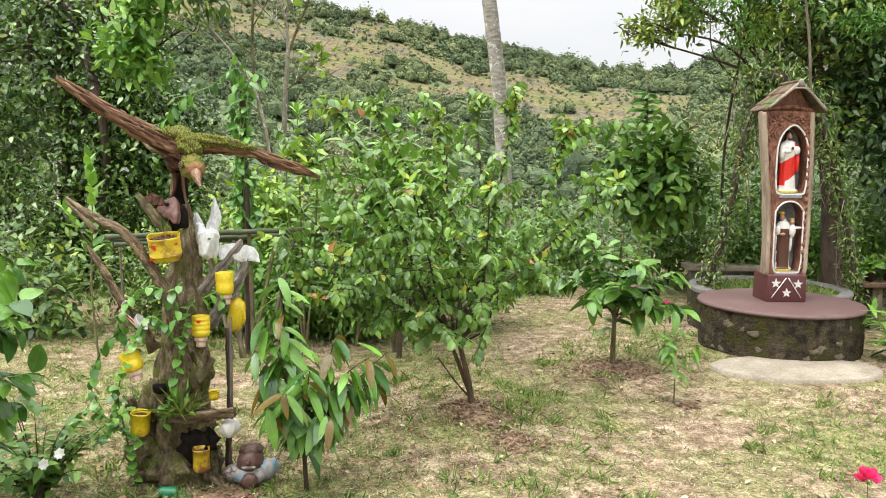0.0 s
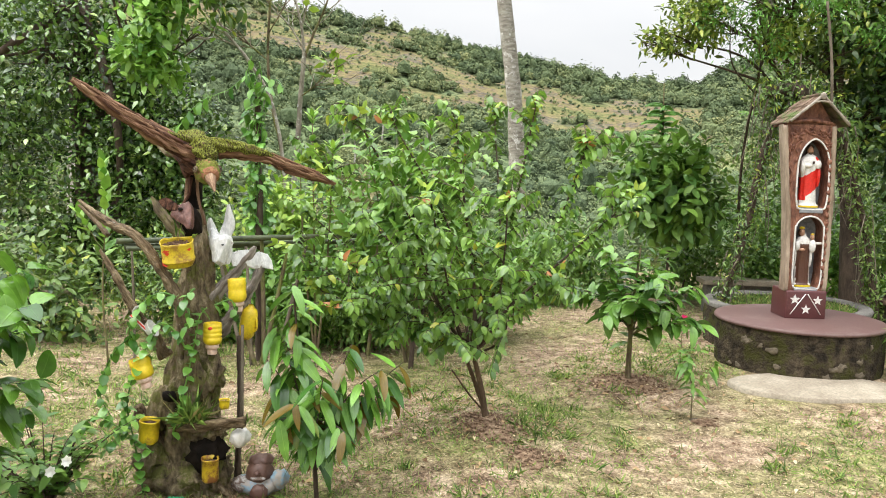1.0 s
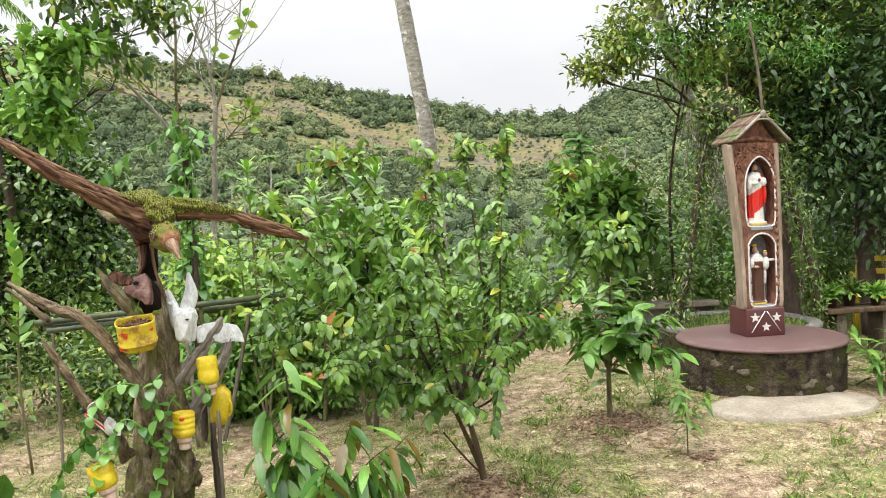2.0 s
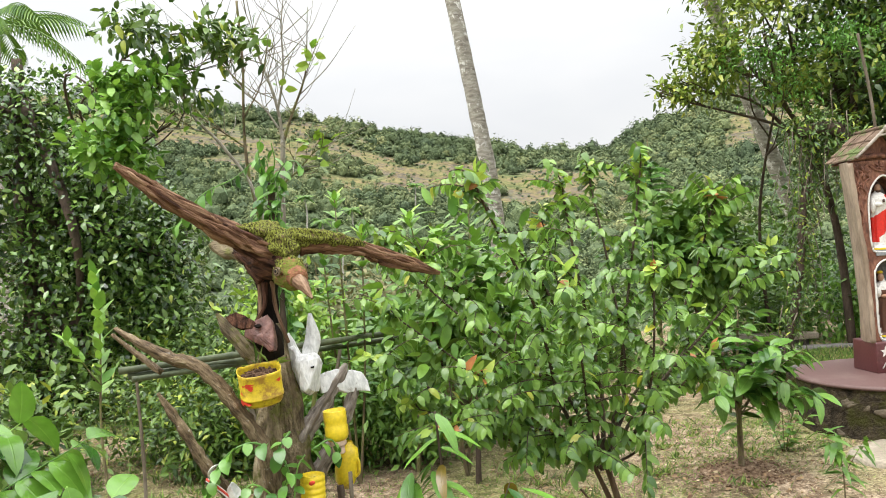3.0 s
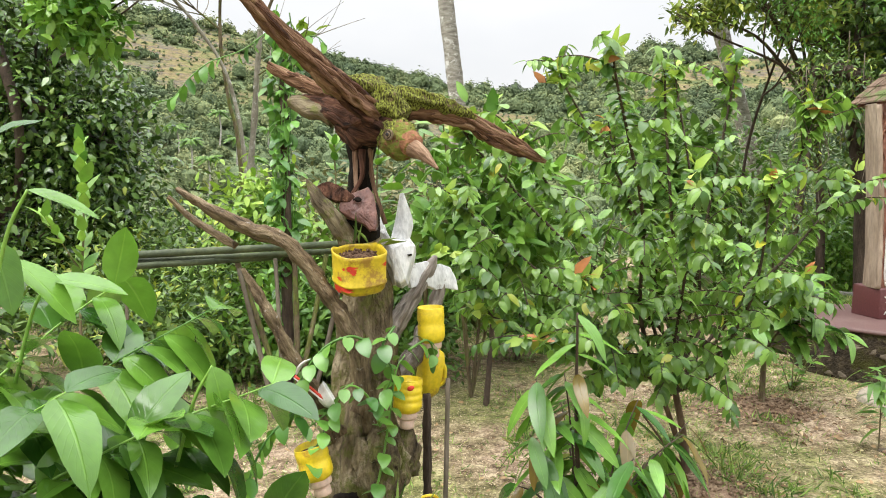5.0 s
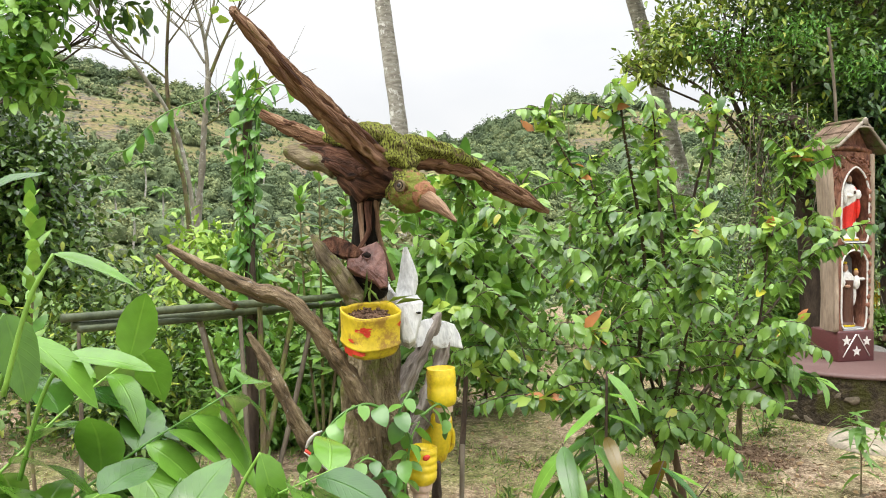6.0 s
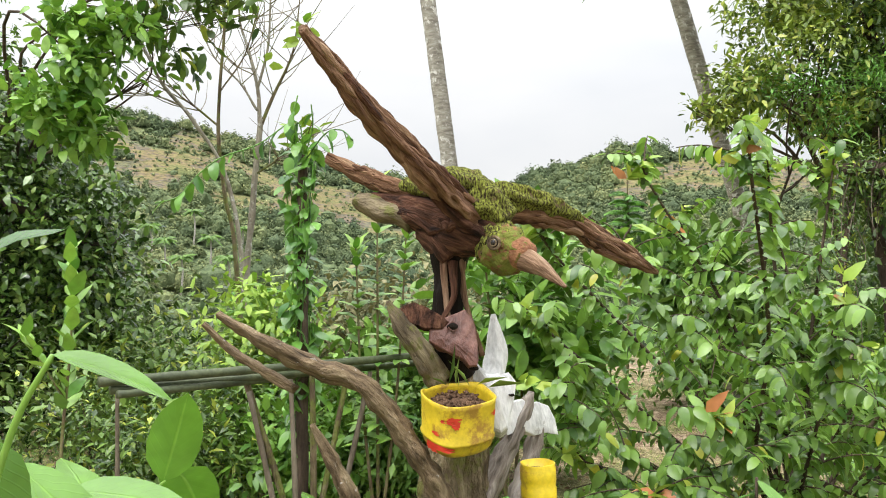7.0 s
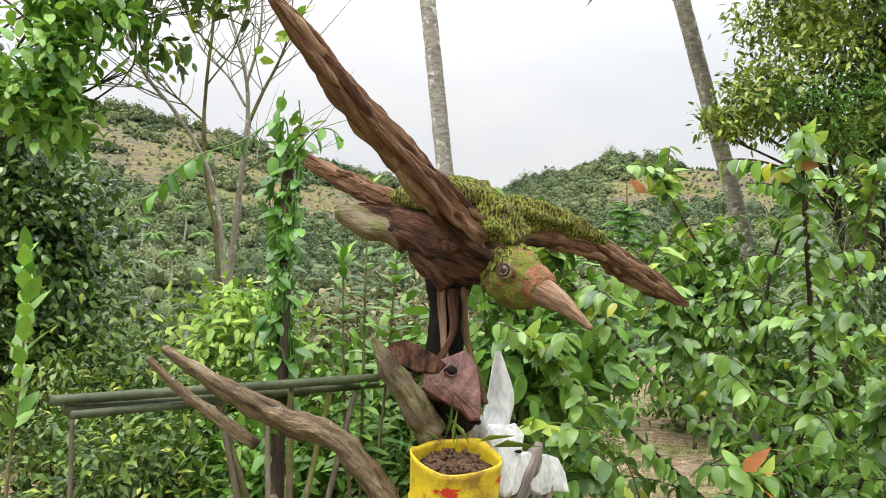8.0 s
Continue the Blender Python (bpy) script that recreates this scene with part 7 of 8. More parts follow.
def build_sapling():
    at = (-2.62, 5.86, -0.12)
    return clump("sapling", "slender sapling with bright green opposite leaves", "sapling", at, [([at, (-2.66, 5.86, 0.5), (-2.63, 5.86, 1.1), (-2.645, 5.86, 1.5)], 0.01, 0.15, 0.05), (arc((-2.64, 5.86, 0.8), (-2.8, 5.8, 1.1)).tolist(), 0.006, 0.12, 0.05)], L_BRIGHT, BARK, aspect=0.42, start=0.55, angle=1.0, droop=0.1, drop=-0.35, pairs=True)


build_sapling()


def build_sprout(at, tops, label):
    """Upright shoots with pale leaves standing in whorls towards the tips."""
    e = thing("leafy_shoot_bush", label, "bush", "leafy shoots", at=at)
    o, cm, tm = np.array(at), Mesh(), Mesh()
    for k, t in enumerate(tops):
        st = Mesh()
        end = np.array(t)
        line = tube(st, [np.zeros(3), (end - o) * 0.5 + np.array([0.03 * math.sin(k * 2.1), 0, 0]), end - o], [0.011, 0.008, 0.004], 7, 30)
        st.object("stem", BARK, e)
        n = 46
        s = RNG.uniform(0.35, 1.0, n)
        a = np.arange(n) * 2.4
        base = line[(s * 29).astype(int)]
        rise = 0.15 + 1.1 * np.clip((s - 0.6) / 0.4, 0, 1)
        ln = 0.15 - 0.05 * s
        leaves(cm, base, np.column_stack([np.cos(a), np.sin(a), rise]), np.tile([0, -0.2, 1.0], (n, 1)), ln * RNG.uniform(0.8, 1.2, n), 0.048, 0.3, full="fine")
        m = 9
        a = np.arange(m) * 2.4
        leaves(tm, np.repeat(line[-1:], m, 0) - np.array([0, 0, 0.01]) * np.arange(m)[:, None], np.column_stack([np.cos(a) * 0.7, np.sin(a) * 0.7, np.full(m, 1.0)]), np.tile([0, -0.2, 1.0], (m, 1)), RNG.uniform(0.08, 0.12, m), 0.038, 0.2, full="fine")
    cm.object("foliage", L_BRIGHT, e)
    tm.object("young_leaves", L_SUNNY, e, "pale new leaves at the shoot tips")


build_sprout((-1.15, 6.45, -0.15), [(-1.19, 6.4, 1.9), (-1.02, 6.4, 1.66), (-1.3, 6.45, 1.55)], "tall leafy shoots behind the rail")
build_sprout((-0.4, 6.4, -0.12), [(-0.7, 6.0, 1.72), (-0.24, 6.58, 1.84), (-0.5, 6.35, 1.6), (-0.05, 6.5, 1.55)], "tall leafy shoots behind the shrub")


def build_red_flowers():
    at = (1.78, 6.15, -0.1)
    stems = [(arc(at, (at[0] + dx, at[1] + dy, z), (0, 0, 0.03)).tolist(), 0.004, 0.075, 0.022) for dx, dy, z in ((0.0, 0.0, 0.34), (0.14, 0.05, 0.3), (-0.12, 0.06, 0.22), (0.22, 0.02, 0.18), (0.08, -0.08, 0.2))]
    e = clump("flowering_plant", "small leafy plant with a red flower", "plant", at, stems, L_TREE, BARK, aspect=0.5)
    pm, n = Mesh(), 26
    d = rand_dirs(n, -0.2, 1)
    leaves(pm, np.array([[0.0, -0.01, 0.46]]) + d * 0.012, d, rand_dirs(n, 0.2, 1), 0.04, 0.036, -0.2, 0.3)
    pm.object("bloom", PETAL_P, e, "red bloom")


build_red_flowers()

# ---------------------------------------------------------------- bamboo rail, posts, vine post, thin tree
def build_rail():
    e = thing("bamboo_rail", "weathered green bamboo poles lashed to rough posts", "fence", at=(-2.44, 5.75, -0.12))
    o = np.array([-2.44, 5.75, -0.12])
    for a, b, r in (((-2.48, 5.7, 0.912), (-0.4, 6.75, 0.93), 0.021), ((-2.44, 5.74, 0.872), (-0.4, 6.95, 0.865), 0.019), ((-2.4, 5.68, 0.86), (-1.45, 6.4, 0.845), 0.017)):
        pm = Mesh()
        n = 44
        line = np.array(a) + (np.array(b) - np.array(a)) * np.linspace(0, 1, n)[:, None]
        tube(pm, line - o, r * (1 + 0.1 * (np.arange(n) % 6 == 0)), 10, n)
        pm.object("pole", BAMBOO, e)
    for (x, y, z0, x1, y1, z1, r) in ((-1.53, 6.2, -0.3, -1.545, 6.2, 0.9, 0.024), (-1.52, 6.15, -0.3, -1.885, 6.12, 0.88, 0.026), (-1.62, 6.1, -0.3, -1.86, 6.1, 0.8, 0.022), (-1.6, 6.2, -0.3, -1.35, 6.3, 0.86, 0.024), (-1.5, 6.25, -0.3, -1.22, 6.35, 0.86, 0.022), (-1.61, 6.15, -0.3, -1.655, 6.15, 0.85, 0.02), (-2.43, 5.85, -0.25, -2.43, 5.85, 0.86, 0.015), (-0.75, 6.6, -0.25, -0.66, 6.6, 0.92, 0.024)):
        pm = Mesh()
        tube(pm, np.array([(x, y, z0), ((x + x1) / 2 + 0.01, (y + y1) / 2, (z0 + z1) / 2), (x1, y1, z1)]) - o, [r * 0.72, r * 0.7, r * 0.6], 9, 14, 0.2, 8, seed=x)
        pm.object("post", STICK if r < 0.023 else BARK, e)


build_rail()


def build_vine_post():
    at = (-1.58, 6.3, -0.15)
    e = thing("vine_post", "dark wooden post wrapped in a green climbing vine", "post", at=at)
    o = np.array(at)
    pm = Mesh()
    tube(pm, np.array([at, (-1.59, 6.3, 0.9), (-1.605, 6.3, 2.02)]) - o, [0.034, 0.032, 0.026], 12, 30, 0.25, 9, ridges=3)
    pm.object("post", BARK_DARK, e)
    cm = Mesh()
    # stems winding up the post, leaves hanging from them in uneven bunches
    for k in range(7):
        z = np.linspace(0.25 + 0.12 * k, 2.08 - 0.1 * (k % 3), 30)
        a = k * 0.9 + z * RNG.uniform(1.2, 3.0)
        w = 0.045 + 0.035 * np.array([abs(noise.noise(Vector((q * 2.4, k * 3.3, 0.0)))) for q in z]) * 2
        line = np.column_stack([-1.58 - 0.012 * z + w * np.cos(a), 6.3 + w * np.sin(a), z]) - o
        st = Mesh()
        tube(st, line, np.full(30, 0.0035), 4, 40)
        st.object("stem", L_VINE, e)
        gap = np.repeat(line, 2, 0)[RNG.random(60) < 0.82]
        n = len(gap)
        d = np.column_stack([RNG.normal(0, 0.8, n), RNG.normal(-0.2, 0.7, n), RNG.uniform(-1.3, -0.1, n)])
        ln = RNG.uniform(0.04, 0.105, n)
        leaves(cm, gap + RNG.normal(0, 0.02, (n, 3)), d, np.column_stack([d[:, 0], d[:, 1] - 0.4, 0.7 * np.ones(n)]), ln, ln * 0.6, 0.25, full="fine")
    runs = [[(-1.6, 6.3, 1.98), (-1.64, 6.3, 2.2), (-1.836, 6.3, 2.07), (-2.025, 6.3, 1.99), (-2.142, 6.3, 1.892), (-2.232, 6.3, 1.78), (-2.346, 6.3, 1.742)], [(-1.6, 6.28, 2.0), (-1.66, 6.25, 2.2), (-1.64, 6.25, 2.33)],
            [(-1.6, 6.3, 2.0), (-1.56, 6.25, 2.16), (-1.57, 6.22, 2.28)], [(-1.6, 6.3, 1.98), (-1.5, 6.2, 2.12), (-1.42, 6.15, 2.14), (-1.36, 6.1, 2.08)]]
    for k, run in enumerate(runs):
        st = Mesh()
        line = tube(st, np.array(run) - o, [0.004] * len(run), 5, 40)
        st.object("tendril", L_VINE, e)
        shoot_leaves(cm, line, 0.098, 0.055, 0.58, 0.1, 1.2, 0.25, 1.1, full="fine")
    cm.object("foliage", L_VINE, e)


build_vine_post()


def build_thin_tree(at, trunk, r, arms, label, bark, leaf_at=(), twigs=13):
    """A thin nearly bare tree. trunk: points from the ground up; arms: rows of points, first on the trunk, and their radius."""
    e = thing("bare_tree", label, "tree", "thin trees", at=at)
    o = np.array(at)
    tm = Mesh()
    tube(tm, np.array([at] + trunk) - o, np.linspace(r, r * 0.62, len(trunk) + 1), 12, 44, 0.16, 7, ridges=2)
    tm.object("trunk", bark, e)
    for i, (pts, ra) in enumerate(arms):
        bm_ = Mesh()
        bl = tube(bm_, np.array(pts) - o, np.linspace(ra, 0.004, len(pts)), 8, 30, 0.14, 9, seed=i)
        br = bm_.object("branch", BARK if i % 2 else bark, e)
        for j in range(twigs):
            q = bl[int(RNG.uniform(0.2, 0.97) * 29)]
            tw = Mesh()
            d = unit(unit(bl[-1] - bl[0]) * 0.7 + rand_dirs(1, -0.2, 0.7)[0])
            ln = RNG.uniform(0.25, 0.95)
            mid = q + d * ln * 0.5 + RNG.normal(0, 0.05, 3)
            tube(tw, [q, mid, q + d * ln + np.array([0, 0, 0.16 * ln])], [0.0055, 0.004, 0.0016], 4, 9)
            tw.object("twig", BARK if j % 3 else BARK_PALE, br)
    if leaf_at:
        cm = Mesh()
        for c, k in leaf_at:
            d = rand_dirs(k, -0.4, 1)
            leaves(cm, np.array(c) - o + d * 0.05, d, rand_dirs(k, 0.3, 1), RNG.uniform(0.1, 0.19, k), 0.085, 0.25)
        cm.object("foliage", L_LIME, e, "sprig of fresh lime leaves")


build_thin_tree((-2.16, 9.5, -1.2), [(-2.11, 9.5, -0.55), (-2.01, 9.5, 0.65), (-1.954, 9.5, 1.5), (-1.92, 9.5, 1.9), (-1.9, 9.5, 2.24), (-1.862, 9.5, 2.72), (-1.85, 9.5, 2.82)], 0.038,
                [([(-1.862, 9.5, 2.76), (-1.887, 9.5, 3.094), (-1.97, 9.5, 3.434), (-2.053, 9.5, 3.687), (-2.083, 9.5, 3.9), (-2.2, 9.5, 4.3)], 0.02), ([(-1.86, 9.5, 2.74), (-1.741, 9.5, 3.057), (-1.615, 9.5, 3.345), (-1.552, 9.5, 3.6), (-1.5, 9.5, 4.2)], 0.018),
                 ([(-1.89, 9.5, 3.1), (-1.8, 9.45, 3.5), (-1.78, 9.4, 4.0), (-1.7, 9.4, 4.5)], 0.014), ([(-1.9, 9.5, 2.3), (-1.72, 9.4, 2.42), (-1.52, 9.3, 2.6), (-1.36, 9.3, 2.66)], 0.01), ([(-1.89, 9.5, 2.9), (-2.05, 9.5, 3.15), (-2.3, 9.5, 3.4), (-2.5, 9.5, 3.9)], 0.012)],
                "thin pale tree with bare twiggy branches and few leaves", BARK_PALE, (((-1.53, 9.3, 2.68), 12), ((-1.48, 9.3, 2.5), 7), ((-1.5, 9.4, 3.68), 8), ((-1.38, 9.3, 2.7), 3), ((-1.47, 9.4, 3.55), 6), ((-2.0, 9.4, 3.75), 5), ((-1.84, 9.4, 3.3), 3)))
build_thin_tree((-1.95, 9.2, -1.0), [(-1.97, 9.2, 0.4), (-2.057, 9.2, 1.63), (-2.136, 9.2, 2.0), (-2.196, 9.2, 2.4), (-2.216, 9.2, 2.683), (-2.206, 9.2, 3.1), (-2.181, 9.2, 3.55), (-2.2, 9.2, 4.2)], 0.02,
                [([(-2.216, 9.2, 2.683), (-2.4, 9.2, 2.83), (-2.564, 9.2, 2.954), (-2.793, 9.2, 3.225), (-3.0, 9.2, 3.5)], 0.01), ([(-2.2, 9.2, 3.0), (-2.0, 9.1, 3.3), (-1.9, 9.1, 3.7)], 0.008), ([(-2.19, 9.2, 3.3), (-2.4, 9.2, 3.6), (-2.5, 9.2, 4.1)], 0.008)],
                "dark thin bare tree", BARK, twigs=9)
build_thin_tree((-1.9, 9.0, -1.0), [(-1.93, 9.0, 0.6), (-2.0, 9.0, 1.6), (-2.108, 9.0, 2.135), (-2.223, 9.0, 2.41), (-2.355, 9.0, 2.6), (-2.468, 9.0, 2.756), (-2.654, 9.0, 2.964), (-2.784, 9.0, 3.21), (-2.9, 9.0, 3.45)], 0.02,
                [([(-2.5, 9.0, 2.8), (-2.75, 9.0, 2.88), (-3.1, 9.0, 2.86), (-3.5, 9.0, 2.72)], 0.009), ([(-2.654, 9.0, 2.964), (-2.65, 9.0, 3.3), (-2.6, 9.0, 3.7)], 0.008)],
                "slanting grey bare sapling among the thin trees", BARK_PALE, twigs=8)

# ---------------------------------------------------------------- trees and bushes round the garden
tree("dark_leaved_tree", "dense dark glossy-leaved tree at the lawn's edge", (-4.9, 10.4, -0.8), [(-4.9, 10.4, -0.8), (-4.9, 10.4, 1.0), (-4.9, 10.3, 2.6), (-4.9, 10.3, 4.0)], 0.17,
     [((-4.9, 10.3, 1.1), (1.45, 1.2, 1.3)), ((-4.05, 10.1, 1.75), (0.95, 0.9, 0.85)), ((-5.3, 10.2, 2.7), (1.25, 1.1, 1.0)), ((-4.2, 10.2, 2.6), (0.75, 0.8, 0.7)), ((-4.75, 10.2, 3.4), (0.78, 0.8, 0.55)), ((-3.75, 10.1, 1.9), (0.65, 0.7, 0.65)), ((-3.6, 10.0, 1.2), (0.62, 0.7, 0.85)), ((-6.8, 10.4, 2.2), (1.6, 1.2, 1.9)), ((-4.4, 10.1, 0.4), (1.3, 0.8, 0.7)), ((-3.75, 10.1, 0.3), (0.7, 0.7, 0.6)), ((-3.35, 9.95, 1.5), (0.5, 0.5, 0.75))], 4800, 7, 0.093, L_DARK, shell=0.45, gaps=0.1, aspect=0.55, full=True, spread=0.13)
tree("leafy_tree", "tree with fresh light green leaf sprays overhanging the lawn", (-4.3, 10.5, -0.8), [(-4.3, 10.5, -0.8), (-4.25, 10.5, 1.4), (-4.0, 10.1, 2.4), (-3.3, 8.6, 2.9)], 0.04,
     [((-3.1, 8.3, 2.9), (0.3, 0.3, 0.2)), ((-2.88, 8.3, 3.22), (0.26, 0.26, 0.14)), ((-3.35, 8.3, 2.62), (0.32, 0.3, 0.24)), ((-3.12, 8.3, 2.42), (0.22, 0.25, 0.16)), ((-2.72, 8.3, 2.82), (0.12, 0.12, 0.09)), ((-3.25, 8.3, 3.25), (0.15, 0.15, 0.1))], 105, 11, 0.12, L_BRIGHT, BARK_DARK, spread=0.085, shell=0.2, aspect=0.52, full="fine")
tree("overhanging_tree", "slim tree with drooping dark leaf sprays against the sky", (-4.5, 10.6, -0.8), [(-4.5, 10.6, -0.8), (-4.45, 10.6, 1.6), (-4.2, 10.3, 2.9), (-3.2, 8.8, 3.7)], 0.026,
     [((-2.7, 8.5, 3.4), (0.26, 0.25, 0.17)), ((-2.4, 8.5, 3.62), (0.34, 0.3, 0.15)), ((-2.48, 8.5, 3.12), (0.12, 0.14, 0.14)), ((-3.0, 8.5, 3.75), (0.35, 0.3, 0.14)), ((-2.05, 8.4, 3.5), (0.1, 0.1, 0.1))], 62, 10, 0.125, L_DARK2, BARK_DARK, spread=0.11, shell=0.2, aspect=0.42, full="fine", droop=0.4)


tree("shade_tree", "tall dark spreading tree behind the shrine", (4.35, 8.6, -0.1), [(4.35, 8.6, -0.1), (4.25, 8.6, 1.1), (4.1, 8.7, 2.2), (3.9, 8.8, 3.4)], 0.13,
     [((3.5, 8.8, 3.35), (0.5, 0.7, 0.4)), ((4.1, 8.6, 3.2), (0.95, 0.9, 0.8)), ((3.9, 8.8, 4.3), (1.15, 1.0, 0.7)), ((5.0, 8.8, 3.3), (1.2, 1.0, 1.2)), ((4.3, 8.5, 2.2), (0.8, 0.6, 0.65))], 2200, 7, 0.094, L_DARK2, shell=0.3, gaps=0.28, full=True, spread=0.11)
tree("olive_leaved_tree", "tree with stiff olive-green leaf tufts in the light", (4.1, 9.0, -0.1), [(4.1, 9.0, -0.1), (4.0, 9.0, 1.4), (3.6, 8.8, 2.4), (2.9, 8.5, 3.1)], 0.05,
     [((2.5, 8.3, 3.12), (0.4, 0.45, 0.3)), ((1.85, 8.2, 2.8), (0.17, 0.22, 0.15)), ((2.12, 8.2, 2.84), (0.2, 0.2, 0.12)), ((2.95, 8.3, 3.4), (0.62, 0.6, 0.42)), ((2.85, 8.4, 3.98), (0.62, 0.5, 0.45)), ((3.3, 8.4, 2.95), (0.3, 0.4, 0.2))], 920, 9, 0.085, L_OLIVE, shell=0.3, gaps=0.34, full=True, spread=0.075, aspect=0.4)
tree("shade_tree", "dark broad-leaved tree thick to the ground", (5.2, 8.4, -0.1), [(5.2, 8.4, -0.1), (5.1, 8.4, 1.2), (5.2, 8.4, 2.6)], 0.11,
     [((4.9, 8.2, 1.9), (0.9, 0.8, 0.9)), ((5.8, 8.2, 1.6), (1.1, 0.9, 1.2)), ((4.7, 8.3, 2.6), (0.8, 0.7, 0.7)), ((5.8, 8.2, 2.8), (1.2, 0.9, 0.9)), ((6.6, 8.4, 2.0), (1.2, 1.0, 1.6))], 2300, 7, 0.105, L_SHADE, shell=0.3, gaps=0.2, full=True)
# unseen tree, added high up to block sky light over the grove
tree("canopy_tree", "tall dense tree shading the grove behind the shrine", (6.6, 10.4, -0.1), [(6.6, 10.4, -0.1), (6.5, 10.3, 2.0), (6.3, 10.0, 4.5), (5.8, 9.6, 6.0)], 0.2,
     [((4.0, 9.0, 5.9), (1.6, 1.6, 0.6)), ((6.0, 9.2, 6.2), (2.0, 1.8, 0.8)), ((7.6, 9.0, 5.4), (1.6, 1.8, 0.9)), ((5.0, 10.8, 6.4), (2.2, 1.6, 0.8)), ((3.2, 10.4, 6.0), (1.4, 1.4, 0.6)), ((7.8, 11.0, 4.2), (1.6, 1.4, 1.6))], 2600, 8, 0.24, L_DARK2, shell=0.1, spread=0.2, aspect=0.5)
tree("feathery_tree", "tree with bright feathery fern-like foliage sprays", (3.4, 9.4, -0.1), [(3.4, 9.4, -0.1), (3.3, 9.3, 1.6), (3.1, 8.2, 3.1)], 0.024,
     [((2.6, 7.9, 3.05), (0.45, 0.4, 0.14)), ((3.5, 7.9, 3.2), (0.5, 0.4, 0.14)), ((4.2, 7.9, 2.9), (0.5, 0.4, 0.16)), ((2.95, 7.9, 2.75), (0.35, 0.3, 0.12))], 130, 16, 0.06, L_FERN, spread=0.1, shell=0.1, aspect=0.3)


def creeper(label, pts, r, n, leaf_m=L_CREEP, size=0.055):
    """A trunk clothed in creeper."""
    e = thing("creeper_trunk", label, "tree trunk", "creeper trunks", at=tuple(pts[0]))
    o = np.array(pts[0], float)
    tm = Mesh()
    line = tube(tm, np.array(pts, float) - o, np.linspace(r * 0.5, r * 0.35, len(pts)), 9, 24, 0.2, 6)
    tm.object("trunk", BARK_DARK, e)
    k = RNG.integers(0, 24, n)
    d = rand_dirs(n)
    p = line[k] + d * r * RNG.uniform(0.5, 1.35, (n, 1)) + RNG.normal(0, 0.04, (n, 3))
    cm = Mesh()
    leaves(cm, p, unit(d * 0.5 + rand_dirs(n) + np.array([0, 0, -0.6])), unit(d + np.array([0, 0, 0.5])), size * RNG.uniform(0.6, 1.5, n), size * 0.4, 0.3, 0.2, False)
    cm.object("foliage", leaf_m, e)
    for q in range(26):
        st = Mesh()
        a = line[RNG.integers(6, 24)] + RNG.normal(0, r * 0.7, 3)
        tube(st, [a, a + RNG.normal(0, 0.05, 3) + np.array([0, 0, -0.25]), a + RNG.normal(0, 0.1, 3) + np.array([0, 0, -0.6])], [0.006, 0.004, 0.003], 4, 7)
        st.object("hanging_stem", STICK, e)


creeper("trunk clothed in a thick green creeper", [(2.58, 7.6, -0.1), (2.62, 7.6, 0.4), (2.78, 7.62, 1.0), (2.9, 7.68, 1.65), (3.08, 7.75, 2.2)], 0.085, 1900, L_DARK2, 0.05)
creeper("leaning trunk hung with dry creeper", [(4.05, 7.5, -0.1), (3.95, 7.45, 0.4), (3.82, 7.4, 0.9), (3.66, 7.35, 1.4), (3.5, 7.35, 1.85), (3.3, 7.4, 2.15)], 0.075, 1700, L_CREEP, 0.05)
creeper("leafy creeper column joining the crown", [(3.5, 7.4, 2.0), (3.2, 7.6, 2.3), (2.9, 7.7, 2.3)], 0.17, 1300, L_DARK2)
pl = Mesh()
tube(pl, [(3.32, 7.2, 1.9), (3.28, 7.2, 2.5), (3.2, 7.2, 3.05)], [0.014, 0.013, 0.011], 8, 14, 0.08, 9)
pl_e = thing("propping_pole", "bare wooden pole propped in the tree", "pole", at=(0, 0, 0))
pl.object("pole", STICK, pl_e)

